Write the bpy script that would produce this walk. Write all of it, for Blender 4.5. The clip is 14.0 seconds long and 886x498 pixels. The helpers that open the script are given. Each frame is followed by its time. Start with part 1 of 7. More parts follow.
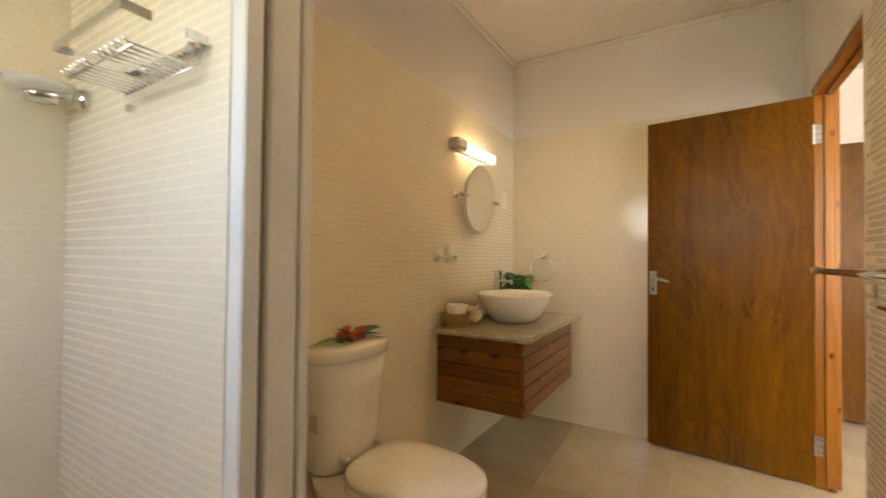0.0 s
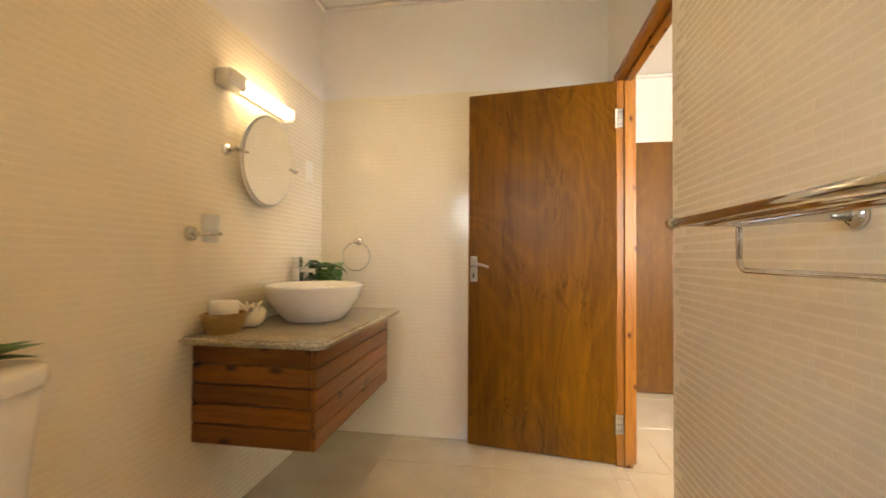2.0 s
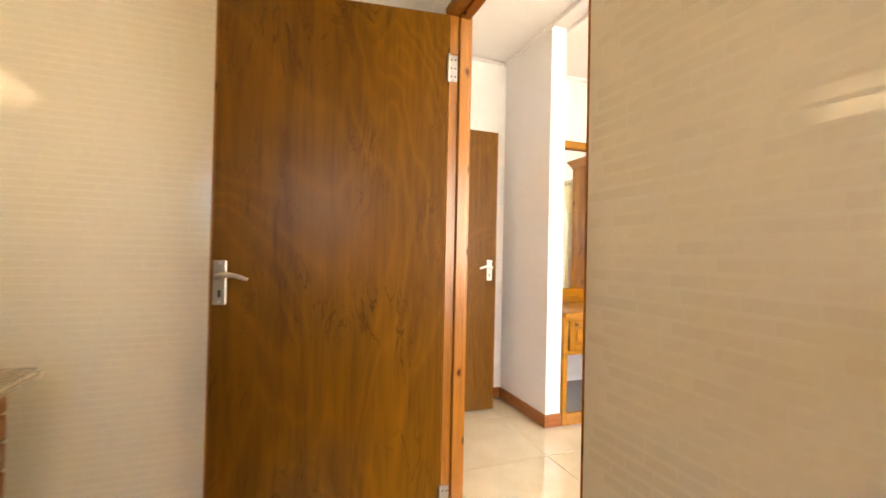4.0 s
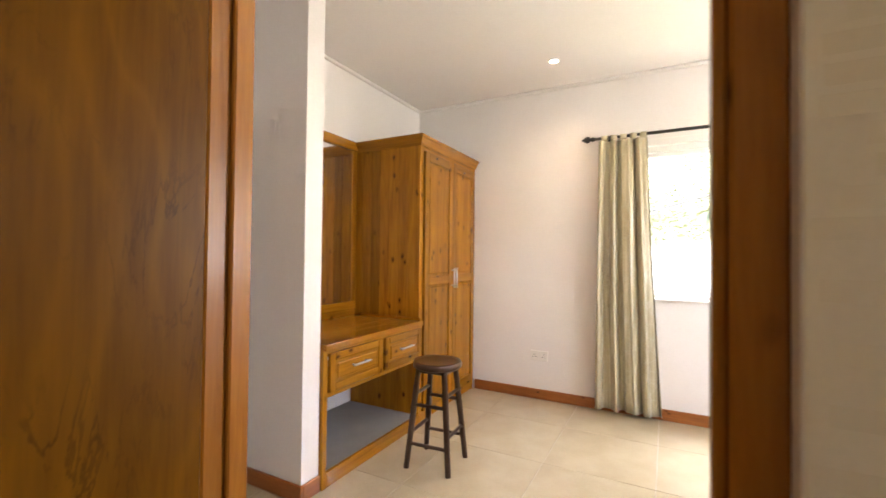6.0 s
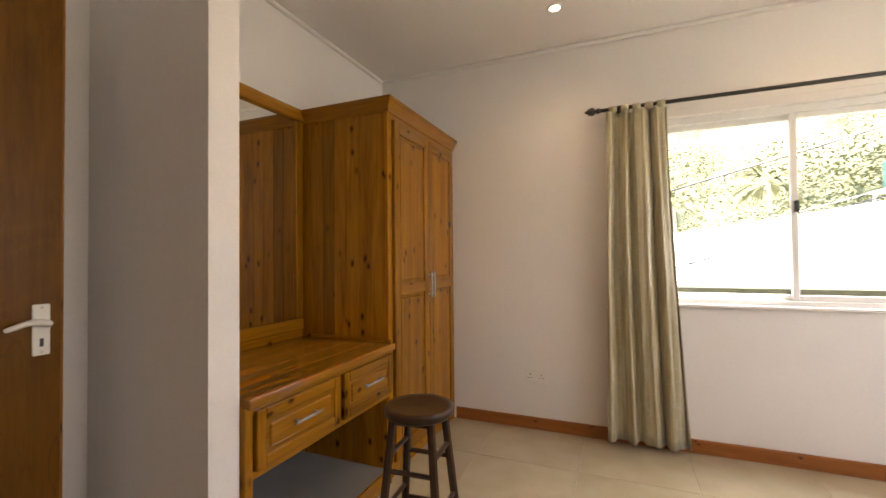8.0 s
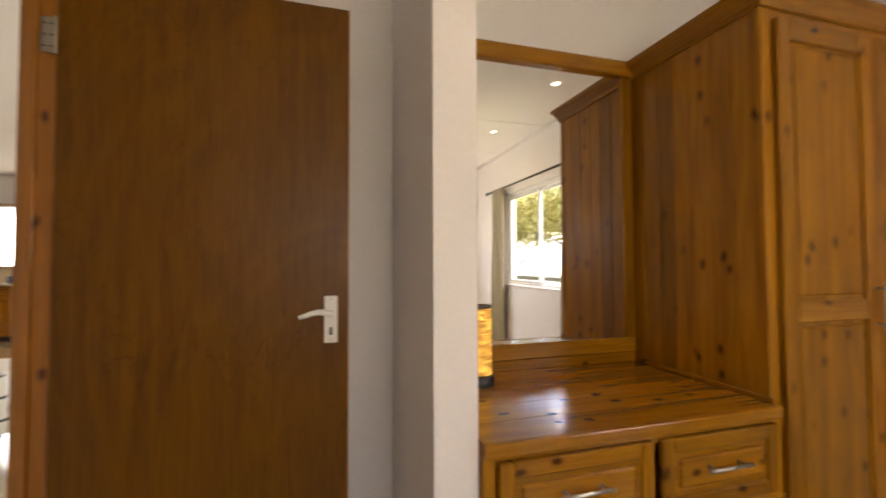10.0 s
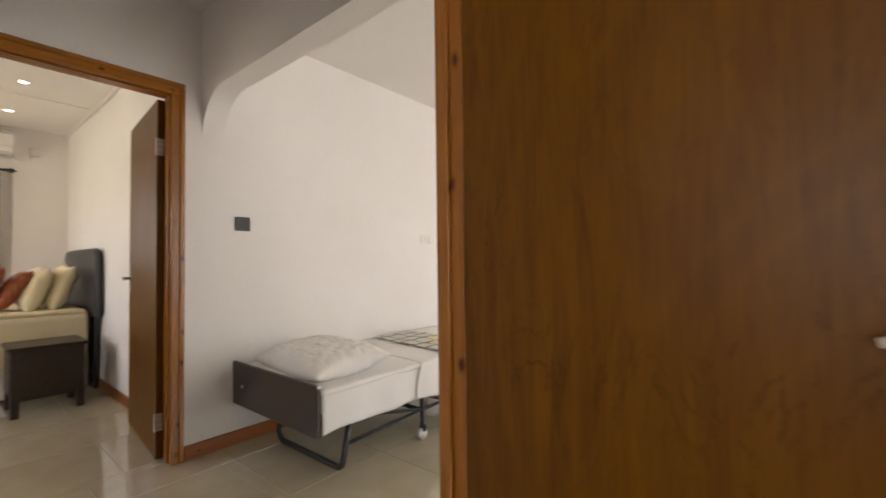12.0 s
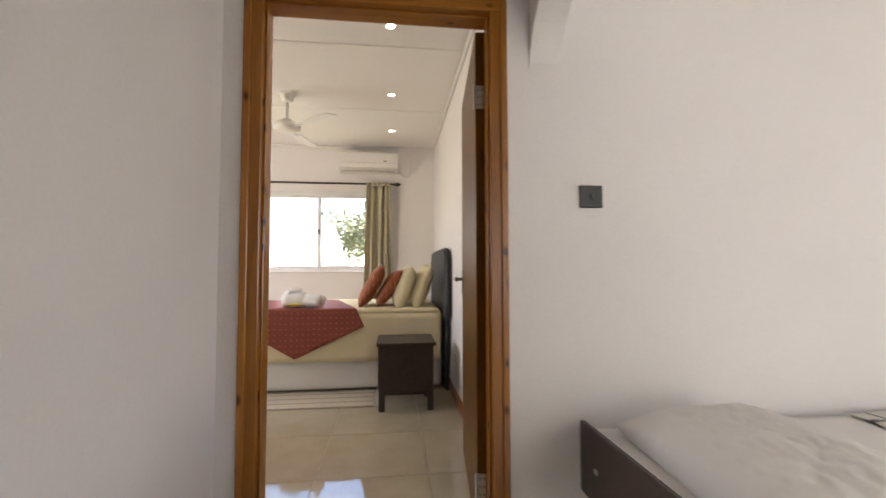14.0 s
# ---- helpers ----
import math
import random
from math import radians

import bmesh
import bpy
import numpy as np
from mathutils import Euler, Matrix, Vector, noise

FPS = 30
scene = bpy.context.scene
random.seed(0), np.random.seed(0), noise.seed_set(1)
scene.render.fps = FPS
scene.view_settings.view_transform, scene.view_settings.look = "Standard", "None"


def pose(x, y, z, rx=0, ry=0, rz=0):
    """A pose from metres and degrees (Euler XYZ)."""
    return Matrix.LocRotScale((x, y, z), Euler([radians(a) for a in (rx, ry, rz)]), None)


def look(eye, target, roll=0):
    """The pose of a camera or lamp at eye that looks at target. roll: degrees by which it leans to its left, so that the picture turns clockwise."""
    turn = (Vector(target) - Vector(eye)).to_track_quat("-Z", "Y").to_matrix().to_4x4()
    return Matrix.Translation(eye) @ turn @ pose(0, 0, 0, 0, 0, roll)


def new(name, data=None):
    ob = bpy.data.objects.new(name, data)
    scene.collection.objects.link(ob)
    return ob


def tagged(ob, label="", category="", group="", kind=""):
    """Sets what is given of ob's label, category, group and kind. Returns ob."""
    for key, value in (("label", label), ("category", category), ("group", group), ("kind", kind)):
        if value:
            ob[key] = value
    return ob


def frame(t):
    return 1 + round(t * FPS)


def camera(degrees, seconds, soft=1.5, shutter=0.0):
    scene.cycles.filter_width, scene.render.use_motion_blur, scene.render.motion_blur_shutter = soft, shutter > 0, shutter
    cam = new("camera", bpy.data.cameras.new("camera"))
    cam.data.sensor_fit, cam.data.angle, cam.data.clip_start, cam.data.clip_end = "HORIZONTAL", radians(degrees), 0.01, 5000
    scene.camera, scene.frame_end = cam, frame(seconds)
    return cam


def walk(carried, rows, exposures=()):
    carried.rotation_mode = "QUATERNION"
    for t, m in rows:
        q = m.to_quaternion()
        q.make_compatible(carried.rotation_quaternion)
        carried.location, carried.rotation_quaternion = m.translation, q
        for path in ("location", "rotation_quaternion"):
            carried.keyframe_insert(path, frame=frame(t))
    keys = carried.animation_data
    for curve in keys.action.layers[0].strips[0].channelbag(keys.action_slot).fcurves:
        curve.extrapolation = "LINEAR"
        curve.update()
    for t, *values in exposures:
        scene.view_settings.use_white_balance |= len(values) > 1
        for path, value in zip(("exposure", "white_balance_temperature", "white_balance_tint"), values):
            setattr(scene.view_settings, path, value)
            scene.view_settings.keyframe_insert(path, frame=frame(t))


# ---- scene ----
cam = camera(93.0, 14.0, 1.5, 0.4)
PATH = [
    (0, (-0.528, -2.892, 1.177), (-1.568, -1.184, 1.214), 0.6),
    (0.5, (-0.506, -2.807, 1.158), (-1.322, -0.981, 1.186), 0.4),
    (1, (-0.547, -2.697, 1.111), (-1.159, -0.794, 1.155), 0.4),
    (1.5, (-0.579, -2.56, 1.096), (-1.062, -0.62, 1.142), 0.4),
    (2, (-0.568, -2.353, 1.094), (-0.884, -0.379, 1.132), 0.4),
    (2.5, (-0.563, -2.195, 1.089), (-0.639, -0.196, 1.13), 0.5),
    (3, (-0.575, -1.963, 1.086), (-0.39, 0.028, 1.128), 0.4),
    (3.2, (-0.578, -1.873, 1.09), (-0.29, 0.106, 1.131), 0.5),
    (5.3, (-0.568, -0.937, 1.22), (0.871, 0.451, 1.243), 1.1),
    (5.5, (-0.518, -0.884, 1.225), (1.033, 0.378, 1.253), 0.7),
    (6, (-0.458, -0.703, 1.228), (1.306, 0.238, 1.261), 0.6),
    (6.5, (-0.386, -0.535, 1.219), (1.479, 0.185, 1.26), 0.4),
    (7, (-0.273, -0.429, 1.22), (1.607, 0.251, 1.256), 0.2),
    (7.2, (-0.212, -0.393, 1.224), (1.669, 0.287, 1.259), -0.1),
    (9.3, (0.702, -0.172, 1.23), (2.046, 1.309, 1.267), -0.3),
    (9.5, (0.74, -0.158, 1.227), (1.877, 1.487, 1.267), -0.3),
    (10, (0.804, -0.112, 1.206), (1.359, 1.808, 1.269), -0.2),
    (10.5, (0.81, -0.024, 1.225), (0.898, 1.974, 1.246), -0.7),
    (11, (0.818, 0.133, 1.187), (0.36, 2.079, 1.226), -0.8),
    (11.5, (0.768, 0.331, 1.163), (-0.133, 2.116, 1.209), -0.9),
    (12, (0.657, 0.529, 1.143), (-0.61, 2.075, 1.199), -0.7),
    (12.5, (0.457, 0.722, 1.121), (-1.08, 2.0, 1.182), -0.7),
    (13, (0.186, 0.88, 1.093), (-1.588, 1.8, 1.166), -0.7),
    (13.5, (-0.101, 0.988, 1.085), (-2.028, 1.516, 1.169), -0.3),
    (14, (-0.483, 1.03, 1.113), (-2.467, 1.263, 1.203), -0.1),
]
walk(cam, [(t, look(eye, target, roll)) for t, eye, target, roll in PATH],
     [(0, 4.03, 7600, 13), (0.5, 4.12, 7800, 13), (1.0, 4.28, 7700, 14), (1.5, 4.4, 7500, 14), (3.2, 4.5, 7300, 14), (5.3, 4.15, 6900, 13),
      (6.0, 3.52, 6500, 14), (6.5, 2.95, 6700, 15), (7.2, 2.5, 6900, 16), (9.3, 2.5, 7600, 16), (10.0, 2.58, 7500, 16),
      (11.0, 2.58, 7000, 15), (12.0, 2.55, 6800, 15), (13.0, 2.58, 6500, 16), (14, 2.55, 6500, 16)])

# ---- light ----
world = bpy.data.worlds.new("sky")
scene.world = world
world.use_nodes = True
wn = world.node_tree.nodes
sky = wn.new("ShaderNodeTexSky")
sky.sky_type, sky.sun_disc = 'NISHITA', False
sky.sun_elevation, sky.sun_rotation = radians(79), radians(150)
world.node_tree.links.new(sky.outputs[0], wn["Background"].inputs[0])
wn["Background"].inputs[1].default_value = 0.15

SUN = 5.0
sun = new("sun", bpy.data.lights.new("sun", 'SUN'))
sun.data.energy, sun.data.angle, sun.data.color = SUN, radians(0.6), (1.0, 0.95, 0.86)
sun.matrix_world = look((0, 0, 0), (-0.10, 0.16, -0.98))


def area_lamp(name, eye, target, sx, sy, watts, color):
    d = bpy.data.lights.new(name, 'AREA')
    d.shape, d.size, d.size_y, d.energy, d.color = 'RECTANGLE', sx, sy, watts, color
    ob = new(name, d)
    ob.matrix_world = look(eye, target)
    return ob


DAY = (1.0, 0.97, 0.95)
area_lamp("daylight_bedroom", (3.95, -1.24, 2.85), (1.9, -1.0, 0.9), 2.4, 1.1, 14.5, (1.0, 0.94, 0.89))
area_lamp("daylight_bedroom_south", (1.65, -3.28, 1.55), (1.65, 0, 1.35), 1.7, 1.15, 4.8, (1.0, 0.93, 0.86))
area_lamp("daylight_bedroom_two", (-6.8, 0.07, 2.85), (-4.6, 0.1, 0.9), 2.0, 1.1, 11.5, (1.0, 0.93, 0.84))
# Added fill for the second bedroom, in an invented opening in its unseen south wall.
area_lamp("fill_bedroom_two_south", (-4.3, -1.88, 1.55), (-4.2, 1, 1.2), 1.6, 1.1, 5.5, (1.0, 0.90, 0.76))
area_lamp("daylight_kitchen", (-4.0, 8.68, 1.63), (-4.0, 5, 1.2), 1.1, 1.1, 3.0, DAY)
# Added living room fill, at an unseen opening assumed in the east wall.
area_lamp("fill_living", (3.25, 3.6, 1.30), (-2, 3.0, 0.9), 2.2, 2.1, 5.0, (0.99, 0.95, 1.0))
# Added to brighten the lobby's north-facing wall; its opening is invented and unseen.
area_lamp("fill_living_north", (0.3, 8.66, 1.25), (-0.5, 2, 1.2), 2.5, 2.1, 13, (0.99, 0.95, 1.0))
# Added fill for the shower, at an invented window out of view.
area_lamp("fill_shower", (-1.2, -3.72, 1.75), (-1.3, -2.6, 1.0), 0.7, 0.6, 0.25, (0.95, 1.0, 0.98))
WARM = (1.0, 0.58, 0.18)


# ---- materials ----
def mat(name, base=(0.8, 0.8, 0.8), rough=0.5, metal=0.0):
    m = bpy.data.materials.new(name)
    m.use_nodes = True
    b = m.node_tree.nodes["Principled BSDF"]
    b.inputs["Base Color"].default_value = (*base, 1)
    b.inputs["Roughness"].default_value = rough
    b.inputs["Metallic"].default_value = metal
    return m


def nodes_of(m):
    nt = m.node_tree
    return nt, nt.nodes, nt.links, nt.nodes["Principled BSDF"]


def coords(nt, scale, rot=(0, 0, 0)):
    tc = nt.nodes.new("ShaderNodeTexCoord")
    mp = nt.nodes.new("ShaderNodeMapping")
    mp.inputs["Scale"].default_value = scale
    mp.inputs["Rotation"].default_value = rot
    nt.links.new(tc.outputs["Object"], mp.inputs["Vector"])
    return mp.outputs["Vector"]


def noise_tex(nt, vec, scale, detail=4, distortion=0.0, rough=0.5):
    n = nt.nodes.new("ShaderNodeTexNoise")
    n.inputs["Scale"].default_value, n.inputs["Detail"].default_value = scale, detail
    n.inputs["Distortion"].default_value, n.inputs["Roughness"].default_value = distortion, rough
    nt.links.new(vec, n.inputs["Vector"])
    return n.outputs["Fac"]


def ramp(nt, fac, stops):
    r = nt.nodes.new("ShaderNodeValToRGB")
    e = r.color_ramp.elements
    while len(e) < len(stops):
        e.new(0.5)
    for k, (p, c) in enumerate(stops):
        e[k].position, e[k].color = p, (*c, 1) if len(c) == 3 else c
    nt.links.new(fac, r.inputs["Fac"])
    return r.outputs["Color"]


def mix(nt, fac, a, b, mode='MIX'):
    n = nt.nodes.new("ShaderNodeMix")
    n.data_type, n.blend_type = 'RGBA', mode
    for sock, v in ((n.inputs[0], fac), (n.inputs[6], a), (n.inputs[7], b)):
        if isinstance(v, (int, float)):
            sock.default_value = v
        elif isinstance(v, tuple):
            sock.default_value = (*v, 1)
        else:
            nt.links.new(v, sock)
    return n.outputs[2]


def bump(nt, b, height, strength, dist=0.01):
    n = nt.nodes.new("ShaderNodeBump")
    n.inputs["Strength"].default_value, n.inputs["Distance"].default_value = strength, dist
    nt.links.new(height, n.inputs["Height"])
    nt.links.new(n.outputs[0], b.inputs["Normal"])


def mottled(name, c1, c2, rough, scale=3.0, fine=60.0, bumpy=0.05, metal=0.0, vary=0.0):
    """A surface of two close tones at a large and a fine scale, with a slight relief."""
    m = mat(name, c1, rough, metal)
    nt, ns, ln, b = nodes_of(m)
    v = coords(nt, (1, 1, 1))
    big = noise_tex(nt, v, scale, 5)
    col = ramp(nt, big, [(0.35, c1), (0.68, c2)])
    small = noise_tex(nt, v, fine, 3)
    col = mix(nt, 0.12, col, ramp(nt, small, [(0.3, tuple(x * 0.75 for x in c1)), (0.7, c2)]))
    if vary:
        oi = ns.new("ShaderNodeObjectInfo")
        hsv = ns.new("ShaderNodeHueSaturation")
        mr = ns.new("ShaderNodeMapRange")
        mr.inputs["To Min"].default_value, mr.inputs["To Max"].default_value = 1 - vary, 1 + vary
        ln.new(oi.outputs["Random"], mr.inputs["Value"])
        ln.new(mr.outputs[0], hsv.inputs["Value"])
        ln.new(col, hsv.inputs["Color"])
        col = hsv.outputs[0]
    ln.new(col, b.inputs["Base Color"])
    rr = ns.new("ShaderNodeMapRange")
    rr.inputs["To Min"].default_value, rr.inputs["To Max"].default_value = max(rough - 0.05, 0.02), rough + 0.06
    ln.new(big, rr.inputs["Value"])
    ln.new(rr.outputs[0], b.inputs["Roughness"])
    if bumpy:
        bump(nt, b, small, bumpy, 0.004)
    return m


def wood(name, light, dark, axis='z', rough=0.28, knots=0.0, grain=1.0, vary=0.14, figure=0.0, coat=0.10):
    """Varnished wood with the grain along an axis, knots and darker figure."""
    m = mat(name, light, rough)
    nt, ns, ln, b = nodes_of(m)
    s = {'x': (1.0, 14, 14), 'y': (14, 1.0, 14), 'z': (14, 14, 1.0)}[axis]
    v = coords(nt, tuple(k * grain for k in s))
    oi = ns.new("ShaderNodeObjectInfo")
    off = ns.new("ShaderNodeVectorMath")
    off.operation = 'MULTIPLY_ADD'
    off.inputs[1].default_value = (7.3, 5.1, 9.7)
    comb = ns.new("ShaderNodeCombineXYZ")
    for k in range(3):
        ln.new(oi.outputs["Random"], comb.inputs[k])
    ln.new(comb.outputs[0], off.inputs[0])
    ln.new(v, off.inputs[2])
    v = off.outputs[0]
    g = noise_tex(nt, v, 1.6, 7, 0.8, 0.6)
    col = ramp(nt, g, [(0.3, dark), (0.5, tuple((a + c) / 2 for a, c in zip(light, dark))), (0.72, light)])
    fine = noise_tex(nt, v, 9, 3)
    col = mix(nt, 0.25, col, ramp(nt, fine, [(0.35, dark), (0.65, light)]))
    blotch = noise_tex(nt, coords(nt, (1, 1, 1)), 2.2, 3)
    col = mix(nt, 0.35, col, ramp(nt, blotch, [(0.3, tuple(a * 0.72 for a in light)), (0.7, tuple(min(1, a * 1.12) for a in light))]), 'MULTIPLY') if figure else col
    if figure:
        fv = coords(nt, {'x': (1.2, 5, 5), 'y': (5, 1.2, 5), 'z': (5, 5, 1.2)}[axis])
        f = noise_tex(nt, fv, 1.5, 6, 2.6, 0.62)
        line = ramp(nt, f, [(0.452, (0, 0, 0)), (0.468, (1, 1, 1)), (0.476, (1, 1, 1)), (0.495, (0, 0, 0))])
        gate = ramp(nt, noise_tex(nt, coords(nt, (3, 3, 2)), 1.4, 4), [(0.45, (0, 0, 0)), (0.62, (1, 1, 1))])
        msk = mix(nt, 1.0, line, gate, 'MULTIPLY')
        # broad flame figure: soft contour lines of a stretched slow field
        ff = noise_tex(nt, coords(nt, {'x': (0.55, 1.6, 1.6), 'y': (1.6, 0.55, 1.6), 'z': (1.6, 1.6, 0.75)}[axis]), 1.0, 3, 0.9, 0.45)
        pp = ns.new("ShaderNodeMath")
        pp.operation = 'PINGPONG'
        pp.inputs[1].default_value = 0.028
        ln.new(ff, pp.inputs[0])
        pm = ns.new("ShaderNodeMath")
        pm.operation = 'MULTIPLY'
        pm.inputs[1].default_value = 1 / 0.028
        ln.new(pp.outputs[0], pm.inputs[0])
        flame = ramp(nt, pm.outputs[0], [(0.05, tuple(a * 0.62 for a in dark)), (0.55, dark), (1.0, light)])
        col = mix(nt, 0.16 * min(1.0, figure * 1.3), col, flame)
        fm = mix(nt, 1.0, msk, (figure, figure, figure), 'MULTIPLY')
        col = mix(nt, fm, col, tuple(a * 0.35 for a in dark))
    if knots:
        sep = ns.new("ShaderNodeSeparateXYZ")
        ln.new(coords(nt, (1, 1, 1)), sep.inputs[0])
        across = ns.new("ShaderNodeMath")
        others = [q for q in "xyz" if q != axis]
        for q in (0, 1):
            ln.new(sep.outputs["xyz".index(others[q])], across.inputs[q])
        flat = ns.new("ShaderNodeCombineXYZ")
        su, sv = ns.new("ShaderNodeMath"), ns.new("ShaderNodeMath")
        for node, src, scl in ((su, across.outputs[0], 9.0), (sv, sep.outputs["xyz".index(axis)], 5.2)):
            node.operation = 'MULTIPLY_ADD'
            ln.new(src, node.inputs[0])
            node.inputs[1].default_value = scl
            ln.new(oi.outputs["Random"], node.inputs[2])
        ln.new(su.outputs[0], flat.inputs[0])
        ln.new(sv.outputs[0], flat.inputs[1])
        warp = ns.new("ShaderNodeVectorMath")
        warp.operation = 'MULTIPLY_ADD'
        nv = ns.new("ShaderNodeTexNoise")
        nv.inputs["Scale"].default_value = 3.0
        ln.new(flat.outputs[0], nv.inputs["Vector"])
        warp.inputs[1].default_value = (0.12, 0.12, 0)
        ln.new(nv.outputs["Color"], warp.inputs[0])
        ln.new(flat.outputs[0], warp.inputs[2])
        vo = ns.new("ShaderNodeTexVoronoi")
        vo.voronoi_dimensions = '2D'
        vo.inputs["Scale"].default_value = 1.0
        ln.new(warp.outputs[0], vo.inputs["Vector"])
        k = ramp(nt, vo.outputs["Distance"], [(0.0, (1, 1, 1)), (0.075 * knots, (0.85, 0.85, 0.85)), (0.125 * knots, (0.25, 0.25, 0.25)), (0.20 * knots, (0, 0, 0))])
        sepc = ns.new("ShaderNodeSeparateColor")
        ln.new(vo.outputs["Color"], sepc.inputs[0])
        k = mix(nt, 1.0, k, ramp(nt, sepc.outputs[0], [(0.40, (0, 0, 0)), (0.55, (1, 1, 1))]), 'MULTIPLY')
        col = mix(nt, k, col, (dark[0] * 0.28, dark[1] * 0.2, dark[2] * 0.2))
    hsv = ns.new("ShaderNodeHueSaturation")
    mr = ns.new("ShaderNodeMapRange")
    mr.inputs["To Min"].default_value, mr.inputs["To Max"].default_value = 1 - vary, 1 + vary
    ln.new(oi.outputs["Random"], mr.inputs["Value"])
    ln.new(mr.outputs[0], hsv.inputs["Value"])
    ln.new(col, hsv.inputs["Color"])
    ln.new(hsv.outputs[0], b.inputs["Base Color"])
    b.inputs["Coat Weight"].default_value, b.inputs["Coat Roughness"].default_value = coat, 0.12
    b.inputs["Specular IOR Level"].default_value = 0.35
    bump(nt, b, g, 0.06, 0.004)
    return m


M_PLASTER = mottled("white_plaster", (0.80, 0.77, 0.75), (0.84, 0.81, 0.79), 0.62, 1.6, 90, 0.10)
M_CEIL = mottled("ceiling_paint", (0.80, 0.77, 0.74), (0.83, 0.80, 0.77), 0.80, 1.2, 70, 0.03)
M_TILE = mottled("cream_wall_tile", (0.80, 0.735, 0.595), (0.83, 0.77, 0.635), 0.12, 5, 40, 0.02, vary=0.022)
M_GROUT = mottled("pale_grout", (0.775, 0.714, 0.580), (0.805, 0.748, 0.622), 0.38, 8, 120, 0.04)
M_FLOOR = mottled("polished_cream_floor_tile", (0.455, 0.392, 0.268), (0.515, 0.450, 0.320), 0.06, 5, 60, 0.012, vary=0.03)
M_FLOOR.node_tree.nodes["Principled BSDF"].inputs["Coat Weight"].default_value = 0.7
M_FLOOR.node_tree.nodes["Principled BSDF"].inputs["Coat Roughness"].default_value = 0.03
M_FGROUT = mottled("floor_grout", (0.43, 0.375, 0.285), (0.49, 0.43, 0.335), 0.6, 8, 120, 0.05)
M_VENEER = wood("varnished_veneer", (0.265, 0.112, 0.004), (0.115, 0.044, 0.002), 'z', 0.34, 0.0, 0.55, 0.06, 0.75, 0.0)
M_VENEER2 = wood("brown_veneer", (0.228, 0.096, 0.0045), (0.122, 0.046, 0.002), 'z', 0.36, 0.0, 1.1, 0.05, 0.48, 0.0)
for m in (M_VENEER, M_VENEER2):
    m.node_tree.nodes["Principled BSDF"].inputs["Specular IOR Level"].default_value = 0.20
M_FRAME = wood("reddish_pine_frame", (0.40, 0.158, 0.022), (0.25, 0.088, 0.012), 'z', 0.26, 0.75, 1.2, 0.10)
M_FRAME_H = wood("reddish_pine_frame_level", (0.40, 0.158, 0.022), (0.25, 0.088, 0.012), 'y', 0.26, 0.6, 1.2, 0.10)
M_BASE_Y = wood("skirting_wood_y", (0.36, 0.125, 0.03), (0.22, 0.07, 0.016), 'y', 0.32, 0.5, 1.2, 0.08)
M_BASE_X = wood("skirting_wood_x", (0.36, 0.125, 0.03), (0.22, 0.07, 0.016), 'x', 0.32, 0.5, 1.2, 0.08)
PINE_SPEC = 0.22
M_PINE_Y = wood("honey_pine_depth", (0.40, 0.172, 0.009), (0.185, 0.066, 0.003), 'y', 0.26, 0.6, 0.8, 0.16, 0.0, 0.06)
M_PINE_Z = wood("honey_pine_upright", (0.40, 0.172, 0.009), (0.185, 0.066, 0.003), 'z', 0.26, 0.85, 0.7, 0.24, 0.0, 0.06)
M_PINE_X = wood("honey_pine_level", (0.38, 0.163, 0.009), (0.185, 0.066, 0.003), 'x', 0.22, 0.8, 0.7, 0.16, 0.0, 0.45)
for m in (M_PINE_Z, M_PINE_X, M_PINE_Y):
    m.node_tree.nodes["Principled BSDF"].inputs["Specular IOR Level"].default_value = PINE_SPEC
M_CEDAR_X = wood("red_vanity_board_x", (0.29, 0.108, 0.014), (0.125, 0.036, 0.005), 'x', 0.30, 1.1, 0.9, 0.18)
M_CEDAR_Y = wood("red_vanity_board_y", (0.29, 0.108, 0.014), (0.125, 0.036, 0.005), 'y', 0.30, 1.1, 0.9, 0.18)
M_DARKWOOD = wood("dark_stained_wood", (0.060, 0.030, 0.016), (0.028, 0.014, 0.008), 'z', 0.3, 0.0, 1.0, 0.08)
M_ESPRESSO = wood("espresso_wood", (0.050, 0.034, 0.026), (0.026, 0.018, 0.014), 'x', 0.4, 0.0, 1.0, 0.06)
M_CERAMIC = mottled("white_ceramic", (0.82, 0.80, 0.75), (0.85, 0.83, 0.79), 0.08, 2, 30, 0.0)
M_CHROME = mottled("chrome", (0.72, 0.72, 0.73), (0.80, 0.80, 0.80), 0.10, 6, 60, 0.0, 1.0)
M_STEEL = mottled("brushed_steel", (0.55, 0.54, 0.52), (0.66, 0.65, 0.63), 0.30, 6, 200, 0.02, 1.0)
M_NICKEL = mottled("dull_nickel", (0.36, 0.32, 0.25), (0.44, 0.39, 0.31), 0.34, 6, 120, 0.02, 1.0)
M_WHITEMETAL = mottled("white_aluminium", (0.78, 0.78, 0.77), (0.82, 0.82, 0.81), 0.30, 3, 60, 0.0)
M_PLASTIC = mottled("white_plastic", (0.78, 0.76, 0.72), (0.82, 0.80, 0.76), 0.35, 5, 80, 0.0)
M_BLACKPLASTIC = mottled("black_plastic", (0.018, 0.018, 0.02), (0.03, 0.03, 0.032), 0.4, 5, 80, 0.02)
M_BLACKMETAL = mottled("black_painted_steel", (0.016, 0.016, 0.017), (0.03, 0.03, 0.03), 0.42, 5, 90, 0.03)
M_LINEN = mottled("white_cotton", (0.78, 0.76, 0.73), (0.83, 0.81, 0.78), 0.85, 3, 240, 0.12)
